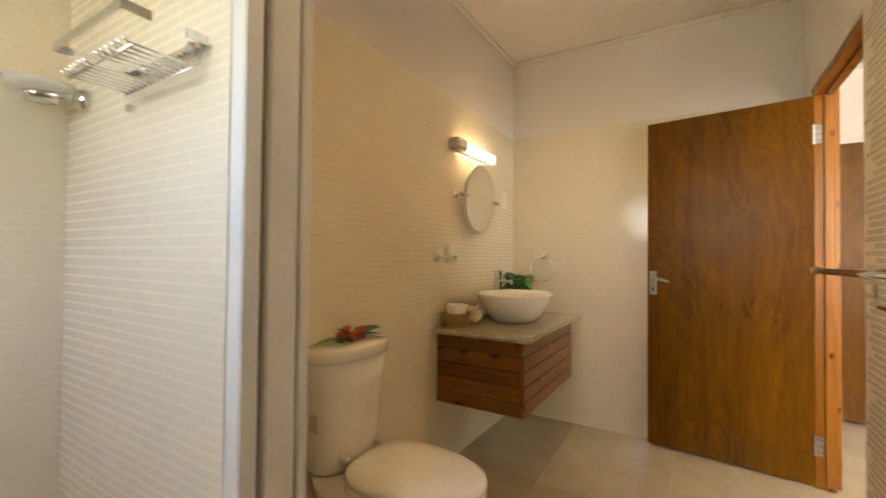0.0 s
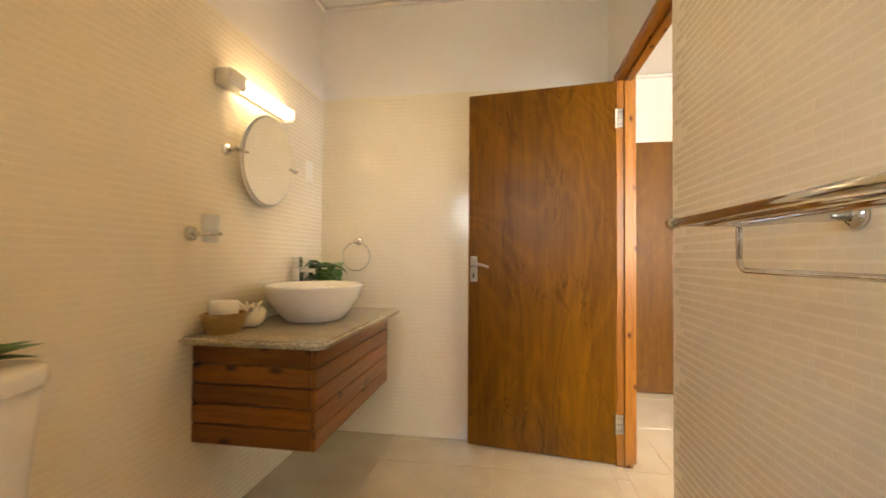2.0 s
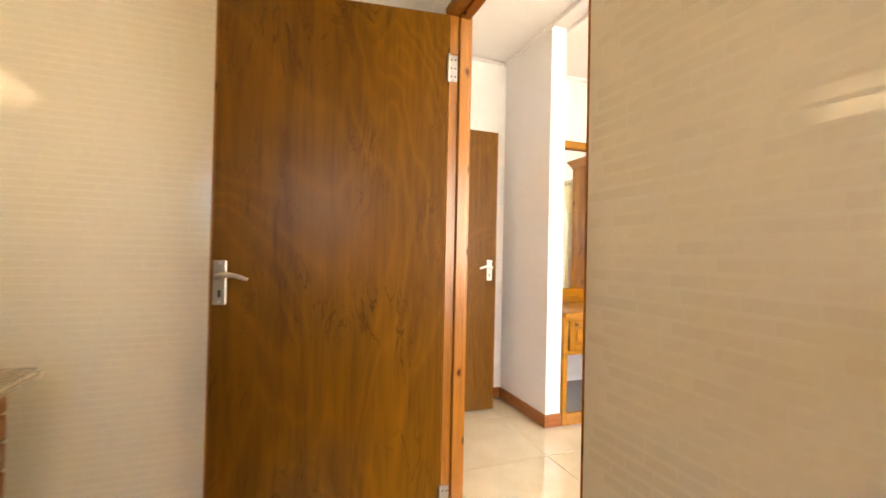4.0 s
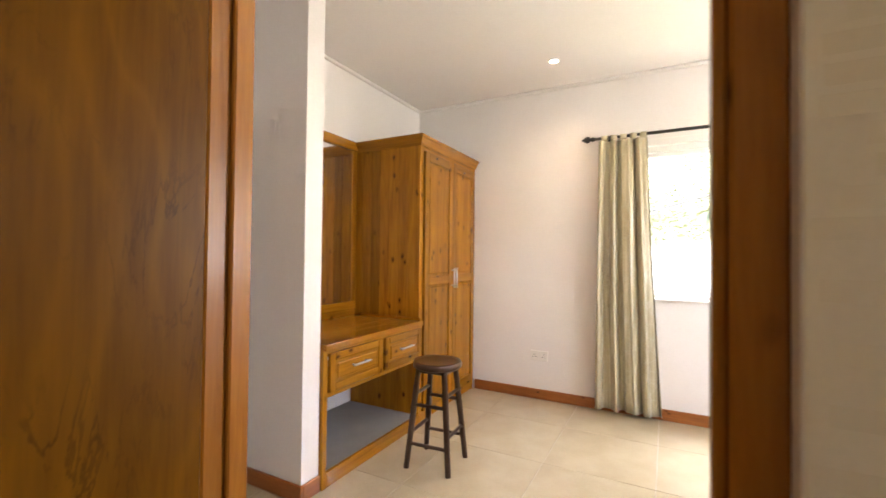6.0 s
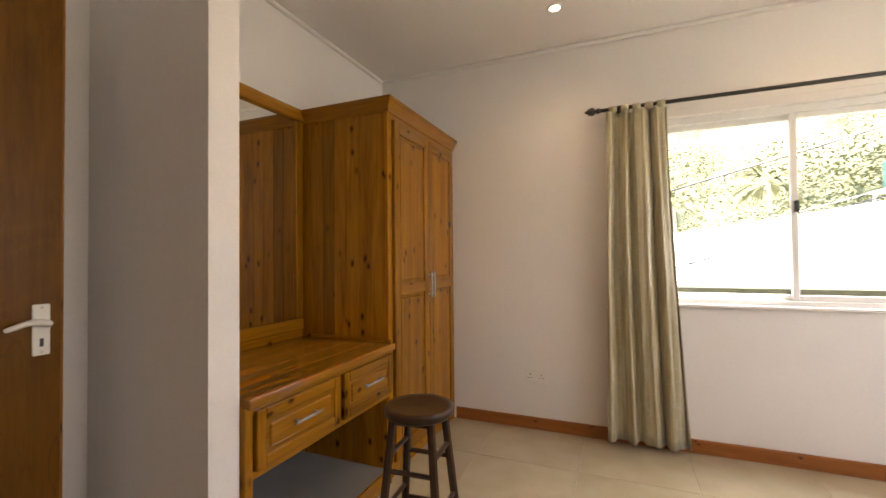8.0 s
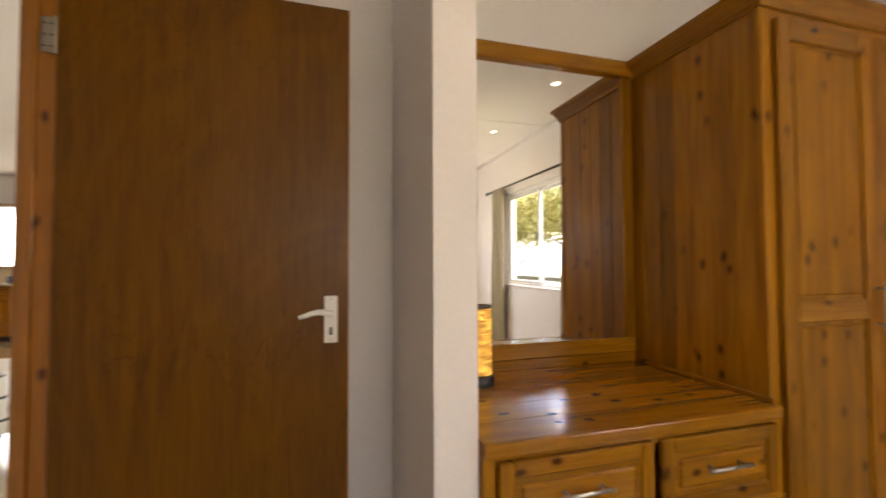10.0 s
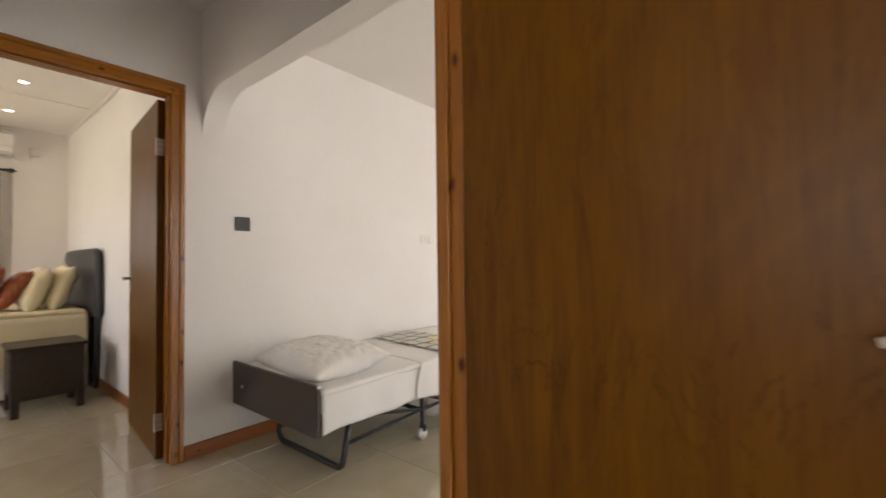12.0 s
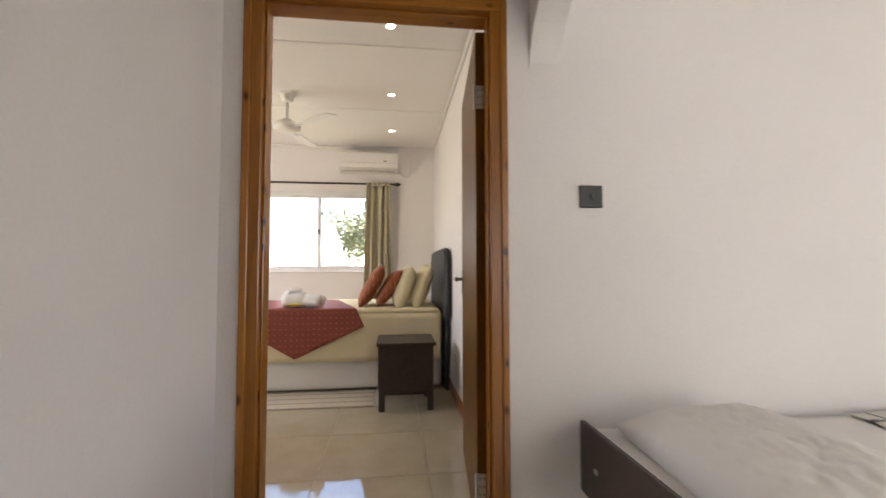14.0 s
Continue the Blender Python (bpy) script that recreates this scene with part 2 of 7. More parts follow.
M_CREAMLINEN = mottled("cream_cotton", (0.75, 0.64, 0.40), (0.79, 0.69, 0.46), 0.85, 3, 240, 0.12)
M_PANEL = mottled("grey_board", (0.22, 0.22, 0.21), (0.28, 0.28, 0.27), 0.5, 4, 80, 0.05)
M_BASKET = mottled("woven_straw", (0.30, 0.19, 0.06), (0.44, 0.30, 0.115), 0.7, 20, 120, 0.4)
M_SHELL = mottled("sea_shell", (0.66, 0.55, 0.40), (0.80, 0.73, 0.62), 0.4, 18, 70, 0.3)
M_LEAF = mottled("green_leaf", (0.05, 0.16, 0.03), (0.09, 0.25, 0.05), 0.38, 14, 60, 0.1, vary=0.2)
M_RED = mottled("red_flower", (0.62, 0.09, 0.03), (0.78, 0.17, 0.06), 0.5, 20, 80, 0.1)
M_YELLOW = mottled("yellow_flower", (0.85, 0.66, 0.05), (0.9, 0.75, 0.1), 0.5, 20, 80, 0.1)
M_LEATHER = mottled("black_leatherette", (0.022, 0.022, 0.024), (0.035, 0.035, 0.038), 0.42, 5, 150, 0.2)
M_BEDBOARD = mottled("dark_brown_laminate", (0.040, 0.024, 0.018), (0.055, 0.034, 0.026), 0.35, 4, 100, 0.05)
M_FRIDGE = mottled("grey_steel_fridge", (0.20, 0.21, 0.22), (0.27, 0.28, 0.29), 0.32, 2, 120, 0.02, 0.7)
M_WALLTILE = mottled("beige_backsplash", (0.50, 0.40, 0.26), (0.56, 0.46, 0.31), 0.25, 3, 60, 0.02)
M_BLIND = mottled("brown_blind_slat", (0.38, 0.30, 0.21), (0.44, 0.36, 0.26), 0.5, 5, 60, 0.0)
M_RUBBER = mottled("pale_rubber", (0.55, 0.53, 0.48), (0.62, 0.60, 0.55), 0.6, 9, 90, 0.05)
M_MIRROR = mat("mirror_silver", (0.90, 0.91, 0.90), 0.015, 1.0)
M_GRASS = mottled("grass", (0.15, 0.16, 0.08), (0.23, 0.225, 0.12), 0.9, 1.0, 14, 0.3)
M_STONE = mottled("garden_stone", (0.52, 0.465, 0.43), (0.64, 0.58, 0.545), 0.85, 4, 30, 0.5, vary=0.2)
M_ROOF = mottled("white_metal_roofing", (0.75, 0.75, 0.75), (0.80, 0.80, 0.80), 0.45, 0.4, 8, 0.02)
M_TANK = mottled("green_water_tank", (0.12, 0.30, 0.27), (0.16, 0.35, 0.31), 0.4, 2, 20, 0.05)
M_CANOPY = mottled("tree_crown_leaves", (0.15, 0.165, 0.085), (0.23, 0.235, 0.13), 0.8, 0.6, 4, 0.2)
M_CANOPY2 = mottled("yellow_green_leaves", (0.31, 0.295, 0.11), (0.47, 0.40, 0.13), 0.7, 1.2, 6, 0.2)
# Greyish render, darkened in its colour for the shade under the neighbour's eave.
M_EAVE_WALL = mottled("eave_shaded_render", (0.16, 0.155, 0.14), (0.23, 0.22, 0.20), 0.9, 2, 20, 0.2)
M_PALM = mottled("sunlit_palm_fronds", (0.24, 0.25, 0.14), (0.34, 0.34, 0.21), 0.7, 1.5, 8, 0.2)
M_PALEBARK = mottled("pale_palm_bark", (0.40, 0.37, 0.32), (0.50, 0.46, 0.40), 0.9, 3, 22, 0.4)
M_BARK = mottled("grey_bark", (0.22, 0.19, 0.17), (0.32, 0.28, 0.25), 0.9, 3, 22, 0.5)

M_GRANITE = mat("speckled_granite", (0.4, 0.36, 0.28), 0.16)
nt, ns, ln, b = nodes_of(M_GRANITE)
gv = coords(nt, (1, 1, 1))
c = ramp(nt, noise_tex(nt, gv, 110, 4, 0.5, 0.7), [(0.34, (0.10, 0.085, 0.06)), (0.46, (0.33, 0.285, 0.20)), (0.56, (0.46, 0.41, 0.30)), (0.68, (0.62, 0.57, 0.47))])
c = mix(nt, 0.35, c, ramp(nt, noise_tex(nt, gv, 16, 4), [(0.3, (0.28, 0.24, 0.165)), (0.7, (0.50, 0.45, 0.34))]))
ln.new(c, b.inputs["Base Color"])

M_GLASS = mat("window_glass", (1, 1, 1), 0.0)
M_GLASS.node_tree.nodes["Principled BSDF"].inputs["Transmission Weight"].default_value = 1.0
M_GLASS.node_tree.nodes["Principled BSDF"].inputs["IOR"].default_value = 1.02
M_FROST = mat("frosted_glass", (0.93, 0.96, 0.93), 0.4)
M_FROST.node_tree.nodes["Principled BSDF"].inputs["Transmission Weight"].default_value = 0.4

M_CURTAIN = mat("satin_curtain", (0.33, 0.29, 0.20), 0.24)
nt, ns, ln, b = nodes_of(M_CURTAIN)
cv = coords(nt, (1, 1, 1))
cc = ramp(nt, noise_tex(nt, coords(nt, (60, 60, 1.2)), 1.0, 4), [(0.3, (0.31, 0.272, 0.165)), (0.7, (0.56, 0.50, 0.34))])
vt = ns.new("ShaderNodeTexVoronoi")
vt.feature = 'DISTANCE_TO_EDGE'
vt.inputs["Scale"].default_value = 11
ln.new(cv, vt.inputs["Vector"])
cc = mix(nt, ramp(nt, vt.outputs["Distance"], [(0.02, (0.3, 0.3, 0.3)), (0.06, (0, 0, 0))]), cc, (0.52, 0.48, 0.38))
ln.new(cc, b.inputs["Base Color"])
b.inputs["Sheen Weight"].default_value = 0.3
b.inputs["Specular IOR Level"].default_value = 0.75


def glow(name, color, strength):
    m = mat(name, color, 0.4)
    b = m.node_tree.nodes["Principled BSDF"]
    b.inputs["Emission Color"].default_value = (*color, 1)
    b.inputs["Emission Strength"].default_value = strength
    return m


M_LAMPGLOW = glow("lamp_diffuser", (1.0, 0.76, 0.45), 0.85)
M_SPOTGLOW = glow("downlight_lens", (1.0, 0.86, 0.66), 2.2)
M_TABLELAMP = mat("glowing_woven_shade", (0.5, 0.3, 0.08), 0.6)
nt, ns, ln, b = nodes_of(M_TABLELAMP)
wv = noise_tex(nt, coords(nt, (0.35, 0.35, 3.2)), 48, 2)
ln.new(ramp(nt, wv, [(0.42, (0.05, 0.015, 0.0)), (0.62, (1.0, 0.50, 0.08))]), b.inputs["Emission Color"])
b.inputs["Emission Strength"].default_value = 0.27


def lined(name, base, line, period, width, axes=('x', 'y'), rough=0.85, dots=False, wave=0.0, second=None):
    """A woven cloth with lines (or dots) at an even spacing along its own axes."""
    m = mat(name, base, rough)
    nt, ns, ln, b = nodes_of(m)
    tc = ns.new("ShaderNodeTexCoord")
    sep = ns.new("ShaderNodeSeparateXYZ")
    if wave:
        nz = ns.new("ShaderNodeTexNoise")
        nz.inputs["Scale"].default_value, nz.inputs["Detail"].default_value = 7.0, 2
        ln.new(tc.outputs["Object"], nz.inputs["Vector"])
        sh = ns.new("ShaderNodeVectorMath")
        sh.operation = 'MULTIPLY_ADD'
        sh.inputs[1].default_value = (wave, wave, wave)
        ln.new(nz.outputs["Color"], sh.inputs[0])
        ln.new(tc.outputs["Object"], sh.inputs[2])
        ln.new(sh.outputs[0], sep.inputs[0])
    else:
        ln.new(tc.outputs["Object"], sep.inputs[0])
    hits = []
    for a in axes:
        f = ns.new("ShaderNodeMath")
        f.operation = 'PINGPONG'
        f.inputs[1].default_value = period / 2
        ln.new(sep.outputs["xyz".index(a)], f.inputs[0])
        c = ns.new("ShaderNodeMath")
        c.operation = 'LESS_THAN'
        c.inputs[1].default_value = width / 2
        ln.new(f.outputs[0], c.inputs[0])
        hits.append(c.outputs[0])
    fac = hits[0]
    for h in hits[1:]:
        x = ns.new("ShaderNodeMath")
        x.operation = 'MINIMUM' if dots else 'MAXIMUM'
        ln.new(fac, x.inputs[0])
        ln.new(h, x.inputs[1])
        fac = x.outputs[0]
    v = coords(nt, (1, 1, 1))
    grain = noise_tex(nt, v, 220, 3)
    if second:
        col = mix(nt, hits[0], mix(nt, hits[1], base, second), line)
    else:
        col = mix(nt, fac, base, line)
    col = mix(nt, 0.25, col, ramp(nt, grain, [(0.3, (0.55, 0.55, 0.55)), (0.7, (1, 1, 1))]), 'MULTIPLY')
    ln.new(col, b.inputs["Base Color"])
    bump(nt, b, grain, 0.15, 0.003)
    return m


M_PLAID = lined("white_plaid_cloth", (0.70, 0.68, 0.61), (0.07, 0.07, 0.068), 0.135, 0.017, ('x', 'y'), 0.85, False, 0.06, (0.25, 0.25, 0.235))
M_PLAIDSIDE = lined("white_plaid_drop", (0.70, 0.68, 0.61), (0.07, 0.07, 0.068), 0.135, 0.017, ('z', 'y'), 0.85, False, 0.05, (0.25, 0.25, 0.235))
M_REDCLOTH = lined("red_dotted_cloth", (0.27, 0.055, 0.030), (0.45, 0.20, 0.11), 0.048, 0.010, ('x', 'y'), 0.7, True)
M_RUST = lined("rust_dotted_cloth", (0.33, 0.085, 0.026), (0.50, 0.24, 0.11), 0.040, 0.008, ('x', 'y'), 0.6, True)
M_REDSIDE = lined("red_dotted_drop", (0.27, 0.055, 0.030), (0.45, 0.20, 0.11), 0.048, 0.010, ('y', 'z'), 0.7, True)
M_RUG = lined("striped_cotton_rug", (0.62, 0.56, 0.44), (0.34, 0.27, 0.18), 0.12, 0.018, ('x',))
M_RUG2 = lined("black_striped_rug", (0.66, 0.64, 0.60), (0.03, 0.03, 0.03), 0.10, 0.035, ('y',))


# ---- mesh helpers ----
def part(name, bm, material, parent=None, label="", smooth=False):
    """Links a bmesh as one mesh object, under a thing or part where one is given."""
    me = bpy.data.meshes.new(name)
    bmesh.ops.recalc_face_normals(bm, faces=bm.faces[:])
    bm.to_mesh(me)
    bm.free()
    me.materials.append(material)
    if smooth:
        me.polygons.foreach_set("use_smooth", [True] * len(me.polygons))
    ob = new(name, me)
    if parent:
        ob.parent = parent
        ob.matrix_parent_inverse = base_of(parent).inverted()
    if label:
        ob["label"] = label
    return ob


def base_of(ob):
    m = ob.matrix_basis.copy()
    while ob.parent:
        m = ob.parent.matrix_basis @ ob.matrix_parent_inverse @ m
        ob = ob.parent
    return m


def thing(name, loc, label, category, group="", kind=""):
    ob = new(name)
    ob.empty_display_size = 0.1
    ob.matrix_basis = Matrix.Translation(loc)
    return tagged(ob, label, category, group, kind)


def box(bm, x0, y0, z0, x1, y1, z1, bevel=0.0, seg=1, m=None):
    t = bmesh.new()
    bmesh.ops.create_cube(t, size=1)
    bmesh.ops.scale(t, vec=(abs(x1 - x0), abs(y1 - y0), abs(z1 - z0)), verts=t.verts)
    if bevel:
        bmesh.ops.bevel(t, geom=t.edges[:], offset=bevel, segments=seg, affect='EDGES', profile=0.5)
    bmesh.ops.translate(t, vec=((x0 + x1) / 2, (y0 + y1) / 2, (z0 + z1) / 2), verts=t.verts)
    return join(bm, t, m)


def join(bm, t, m=None):
    if m is not None:
        bmesh.ops.transform(t, matrix=m, verts=t.verts)
    vs = [bm.verts.new(v.co) for v in t.verts]
    for f in t.faces:
        bm.faces.new([vs[v.index] for v in f.verts])
    t.free()
    return bm


def tube(bm, pts, r, seg=10, caps=True):
    """A round bar along a line of points; r is one radius, or one for each point."""
    pts = [Vector(p) for p in pts]
    rs = r if isinstance(r, (list, tuple)) else [r] * len(pts)
    rings, side = [], None
    for k, p in enumerate(pts):
        d = (pts[min(k + 1, len(pts) - 1)] - pts[max(k - 1, 0)]).normalized()
        if side is None:
            side = d.orthogonal().normalized()
        side = (side - d * side.dot(d)).normalized()
        up = d.cross(side)
        rings.append([bm.verts.new(p + rs[k] * (math.cos(a) * side + math.sin(a) * up)) for a in (2 * math.pi * j / seg for j in range(seg))])
    for a, c in zip(rings, rings[1:]):
        for j in range(seg):
            bm.faces.new((a[j], a[(j + 1) % seg], c[(j + 1) % seg], c[j]))
    if caps:
        bm.faces.new(rings[0][::-1])
        bm.faces.new(rings[-1])
    return bm


def lathe(bm, profile, center, seg=32, sx=1.0, sy=1.0, closed=True):
    """A turned body round the upright through center, from (radius, height) pairs."""
    rings = []
    for r, z in profile:
        rings.append([bm.verts.new((center[0] + sx * r * math.cos(a), center[1] + sy * r * math.sin(a), center[2] + z)) for a in (2 * math.pi * j / seg for j in range(seg))])
    for a, c in zip(rings, rings[1:]):
        for j in range(seg):
            bm.faces.new((a[j], a[(j + 1) % seg], c[(j + 1) % seg], c[j]))
    if closed:
        bm.faces.new(rings[0][::-1])
        bm.faces.new(rings[-1])
    return bm


def grid(bm, nu, nv, f, thick=None):
    """A sheet of nu x nv cells placed by f(u, v), u and v from 0 to 1."""
    vs = [[bm.verts.new(f(i / nu, j / nv)) for j in range(nv + 1)] for i in range(nu + 1)]
    for i in range(nu):
        for j in range(nv):
            bm.faces.new((vs[i][j], vs[i + 1][j], vs[i + 1][j + 1], vs[i][j + 1]))
    return bm


def wobble(x, y, z, s=1.0, amp=1.0):
    return amp * noise.noise(Vector((x * s, y * s, z * s)))


def box_part(name, dims, material, parent, bevel=0.003, label=""):
    return part(name, box(bmesh.new(), *dims, bevel), material, parent, label)


# ---- structure ----
H = 2.69


def wall(name, axis, a0, a1, b0, b1, openings=(), z1=H, z0=0.0, material=None):
    """A wall of thickness a0..a1 across the axis, b0..b1 along it, with openings (b0, b1, z0, z1) right through."""
    bm = bmesh.new()
    cuts = sorted({b0, b1, *(o[0] for o in openings), *(o[1] for o in openings)})

    def put(s0, s1, u0, u1):
        if u1 - u0 < 1e-4:
            return
        if axis == 'x':
            box(bm, a0, s0, u0, a1, s1, u1)
        else:
            box(bm, s0, a0, u0, s1, a1, u1)
    for s0, s1 in zip(cuts, cuts[1:]):
        o = [o for o in openings if o[0] <= s0 + 1e-6 and o[1] >= s1 - 1e-6]
        if o:
            put(s0, s1, z0, o[0][2])
            put(s0, s1, o[0][3], z1)
        else:
            put(s0, s1, z0, z1)
    bmesh.ops.remove_doubles(bm, verts=bm.verts, dist=1e-5)
    return tagged(part(name, bm, material or M_PLASTER), "plain white plastered wall", "wall", kind="structure")


XW = -1.765          # bathroom: vanity wall
XE0, XE1 = -0.014, 0.10   # wall between bathroom and bedroom
YR0, YR1 = 0.18, 0.40     # wall behind the vanity end
XS = -2.07           # shower: back wall, set back behind the vanity wall
wall_bath_west = wall("wall_bath_west", 'x', -1.90, XW, -2.26, YR0)
wall_shower_west = wall("wall_shower_west", 'x', -2.20, XS, -3.65, -2.26)
wall_bath_north = wall("wall_bath_north", 'y', YR0, YR1, -2.085, XE0)
# This wall's opening is invented, to light the shower.
wall_bath_south = wall("wall_bath_south", 'y', -3.80, -3.65, -2.20, XE1, [(-1.60, -0.85, 1.45, 2.05)])
DO_Y0, DO_Y1, DO_Z = -0.800, 0.041, 2.092      # bathroom doorway
DB_Y0, DB_Y1 = 0.452, 1.350                    # bedroom doorway
XD = 0.012
wall_east = wall("wall_bath_east", 'x', XE0, XE1, -3.65, YR1, [(DO_Y0, DO_Y1, 0.0, DO_Z)])
wall_lobby_east = wall("wall_lobby_east", 'x', XD, XE1, YR1, 1.57, [(DB_Y0, DB_Y1, 0.0, DO_Z)])
wall_shower = wall("wall_shower", 'y', -2.43, -2.26, XS, -1.28)
XB = 3.173
WIN_Y0, WIN_Y1, WIN_Z0, WIN_Z1 = -2.06, -0.42, 0.905, 2.10
wall_bed_north = wall("wall_bedroom_north", 'y', 1.52, 1.70, XE1, XB + 0.15)
wall_bed_east = wall("wall_bedroom_east", 'x', XB, XB + 0.15, -3.35, 1.52, [(WIN_Y0, WIN_Y1, WIN_Z0, WIN_Z1)])
wall_bed_south = wall("wall_bedroom_south", 'y', -3.35, -3.20, XE1, XB, [(0.80, 2.50, 0.95, 2.10)])
wall_stub = wall("wall_niche_end", 'x', 1.070, 1.186, 0.895, 1.52)
XL = -2.085
D2_Y0, D2_Y1, D2_Z = 0.503, 1.447, 2.175
wall_lobby_west = wall("wall_lobby_west", 'x', -2.22, XL, -1.8, 3.90, [(D2_Y0, D2_Y1, 0.0, D2_Z)])
X2, Y2 = -6.0, 1.555
W2_Y0, W2_Y1, W2_Z0, W2_Z1 = -0.62, 0.76, 1.06, 2.10
wall_two_north = wall("wall_bedroom_two_north", 'y', Y2, Y2 + 0.10, X2, -2.22)
wall_two_west = wall("wall_bedroom_two_west", 'x', X2 - 0.15, X2, -1.8, Y2 + 0.1, [(W2_Y0, W2_Y1, W2_Z0, W2_Z1)])
# The opening is made up, only to let the added fill lamp in.
wall_two_south = wall("wall_bedroom_two_south", 'y', -1.95, -1.8, X2, XL, [(-5.1, -3.5, 1.0, 2.10)])
wall_two_pier = wall("wall_bedroom_two_pier", 'x', X2, X2 + 0.05, 1.09, Y2)
YK = 8.60
KW_X0, KW_X1, KW_Z0, KW_Z1 = -4.56, -3.38, 1.17, 2.16
# First opening is the kitchen window; the second is added for the north fill.
wall_kitchen = wall("wall_kitchen_north", 'y', YK, YK + 0.15, -6.0, XB + 0.15, [(KW_X0, KW_X1, KW_Z0, KW_Z1), (-0.95, 1.55, 0.15, 2.30)])
wall_kitchen_west = wall("wall_kitchen_west", 'x', -6.15, -6.0, 3.80, YK)
wall_kitchen_south = wall("wall_kitchen_south", 'y', 3.80, 3.90, -6.0, -2.22)
wall_kitchen_bay = wall("wall_kitchen_bay", 'x', -1.55, -1.40, 6.55, YK)
# Unseen opening, cut for the living room's fill lamp.
wall_living_east = wall("wall_living_east", 'x', XB + 0.0, XB + 0.15, 1.70, YK, [(2.5, 4.7, 0.25, 2.35)])

# the wide opening with rounded shoulders between lobby and living room
bm = bmesh.new()
ARCH_X0, ARCH_X1, ARCH_Z, ARCH_F, ARCH_R = XL, XD, 2.175, 1.90, 0.29
edge = [(ARCH_X0, ARCH_F)]
for k in range(1, 13):
    a = math.pi / 2 * k / 12
    edge.append((ARCH_X0 + ARCH_R * (1 - math.cos(a)), ARCH_F + (ARCH_Z - ARCH_F) * math.sin(a)))
edge += [(ARCH_X0 + ARCH_X1 - x, z) for x, z in edge[::-1]]
low = {}
for y in (1.57, 1.70):
    low[y] = ([bm.verts.new((x, y, z)) for x, z in edge], [bm.verts.new((x, y, H)) for x, z in edge])
n = len(edge)
for k in range(n - 1):
    for y in (1.57, 1.70):
        b0, t0 = low[y]
        bm.faces.new((b0[k], b0[k + 1], t0[k + 1], t0[k]))
    bm.faces.new((low[1.57][0][k], low[1.57][0][k + 1], low[1.70][0][k + 1], low[1.70][0][k]))
tagged(part("wall_arch", bm, M_PLASTER), "white plastered opening with rounded shoulders", "archway", kind="structure")
wall_arch_pier = wall("wall_arch_pier", 'x', XD, XE1, 1.57, 1.70)

# ceilings
for nm, r in (("ceiling", (-2.2, -3.65, XE1, 0.40)), ("ceiling_bedroom", (XE1, -3.35, XB + 0.15, 1.70)), ("ceiling_lobby", (-2.22, 0.40, XE1, 1.70)),
              ("ceiling_bedroom_two", (X2 - 0.15, -1.95, -2.22, 1.60)), ("ceiling_living", (-6.15, 1.70, XB + 0.15, YK + 0.15))):
    bm = box(bmesh.new(), r[0], r[1], H, r[2], r[3], H + 0.12)
    tagged(part(nm, bm, M_CEIL), "flat white painted board ceiling", "ceiling", kind="structure")


def trim(name, boxes, material, label, bevel=0.004):
    bm = bmesh.new()
    for d in boxes:
        box(bm, *d, bevel)
    return tagged(part(name, bm, material), label, "trim", kind="structure")


def cornice(x0, y0, x1, y1):
    s = 0.028
    trim("trim", [(x0 + s, y0, H - s, x1 - s, y0 + s, H), (x0 + s, y1 - s, H - s, x1 - s, y1, H), (x0, y0, H - s, x0 + s, y1, H), (x1 - s, y0, H - s, x1, y1, H)],
         M_CEIL, "slim white ceiling cornice", 0.008)


cornice(XW, -2.26, XE0, YR0)
cornice(XS, -3.65, XE0, -2.43)
cornice(XE1, -3.20, 1.07, 1.52)
cornice(1.186, -3.20, XB, 1.52)
cornice(X2, -1.8, -2.22, Y2)
for k, y in enumerate((-0.965, -2.185)):
    trim("trim", [(XE1 + 0.03, y - 0.016, H - 0.004, XB - 0.03, y + 0.016, H)], M_CEIL, "flat white ceiling joint strip", 0.001)
for x in (-3.45, -4.67):
    trim("trim", [(x - 0.016, -1.77, H - 0.004, x + 0.016, Y2 - 0.03, H)], M_CEIL, "flat white ceiling joint strip", 0.001)

# skirtings
BH, BT = 0.085, 0.016
trim("baseboard", [(XB - BT, -3.2, 0, XB, 0.88, BH)], M_BASE_Y, "reddish varnished wooden skirting board")
trim("baseboard", [(1.07 - BT, 0.895 - BT, 0, 1.07, 1.52, BH)], M_BASE_Y, "reddish varnished wooden skirting board")
trim("baseboard", [(1.07, 0.895 - BT, 0, 1.186, 0.895, BH)], M_BASE_X, "reddish varnished wooden skirting board")
trim("baseboard", [(XE1, 1.52 - BT, 0, 1.07 - BT, 1.52, BH)], M_BASE_X, "reddish varnished wooden skirting board")
trim("baseboard", [(XL, 1.476, 0, XL + BT, 3.90, BH)], M_BASE_Y, "reddish varnished wooden skirting board")
trim("baseboard", [(X2, Y2 - BT, 0, -2.95, Y2, BH)], M_BASE_X, "reddish varnished wooden skirting board")
trim("baseboard", [(XE1, -3.2, 0, XE1 + BT, -0.93, BH)], M_BASE_Y, "reddish varnished wooden skirting board")
trim("baseboard", [(XE1, 0.115, 0, XE1 + BT, 0.39, BH)], M_BASE_Y, "reddish varnished wooden skirting board")


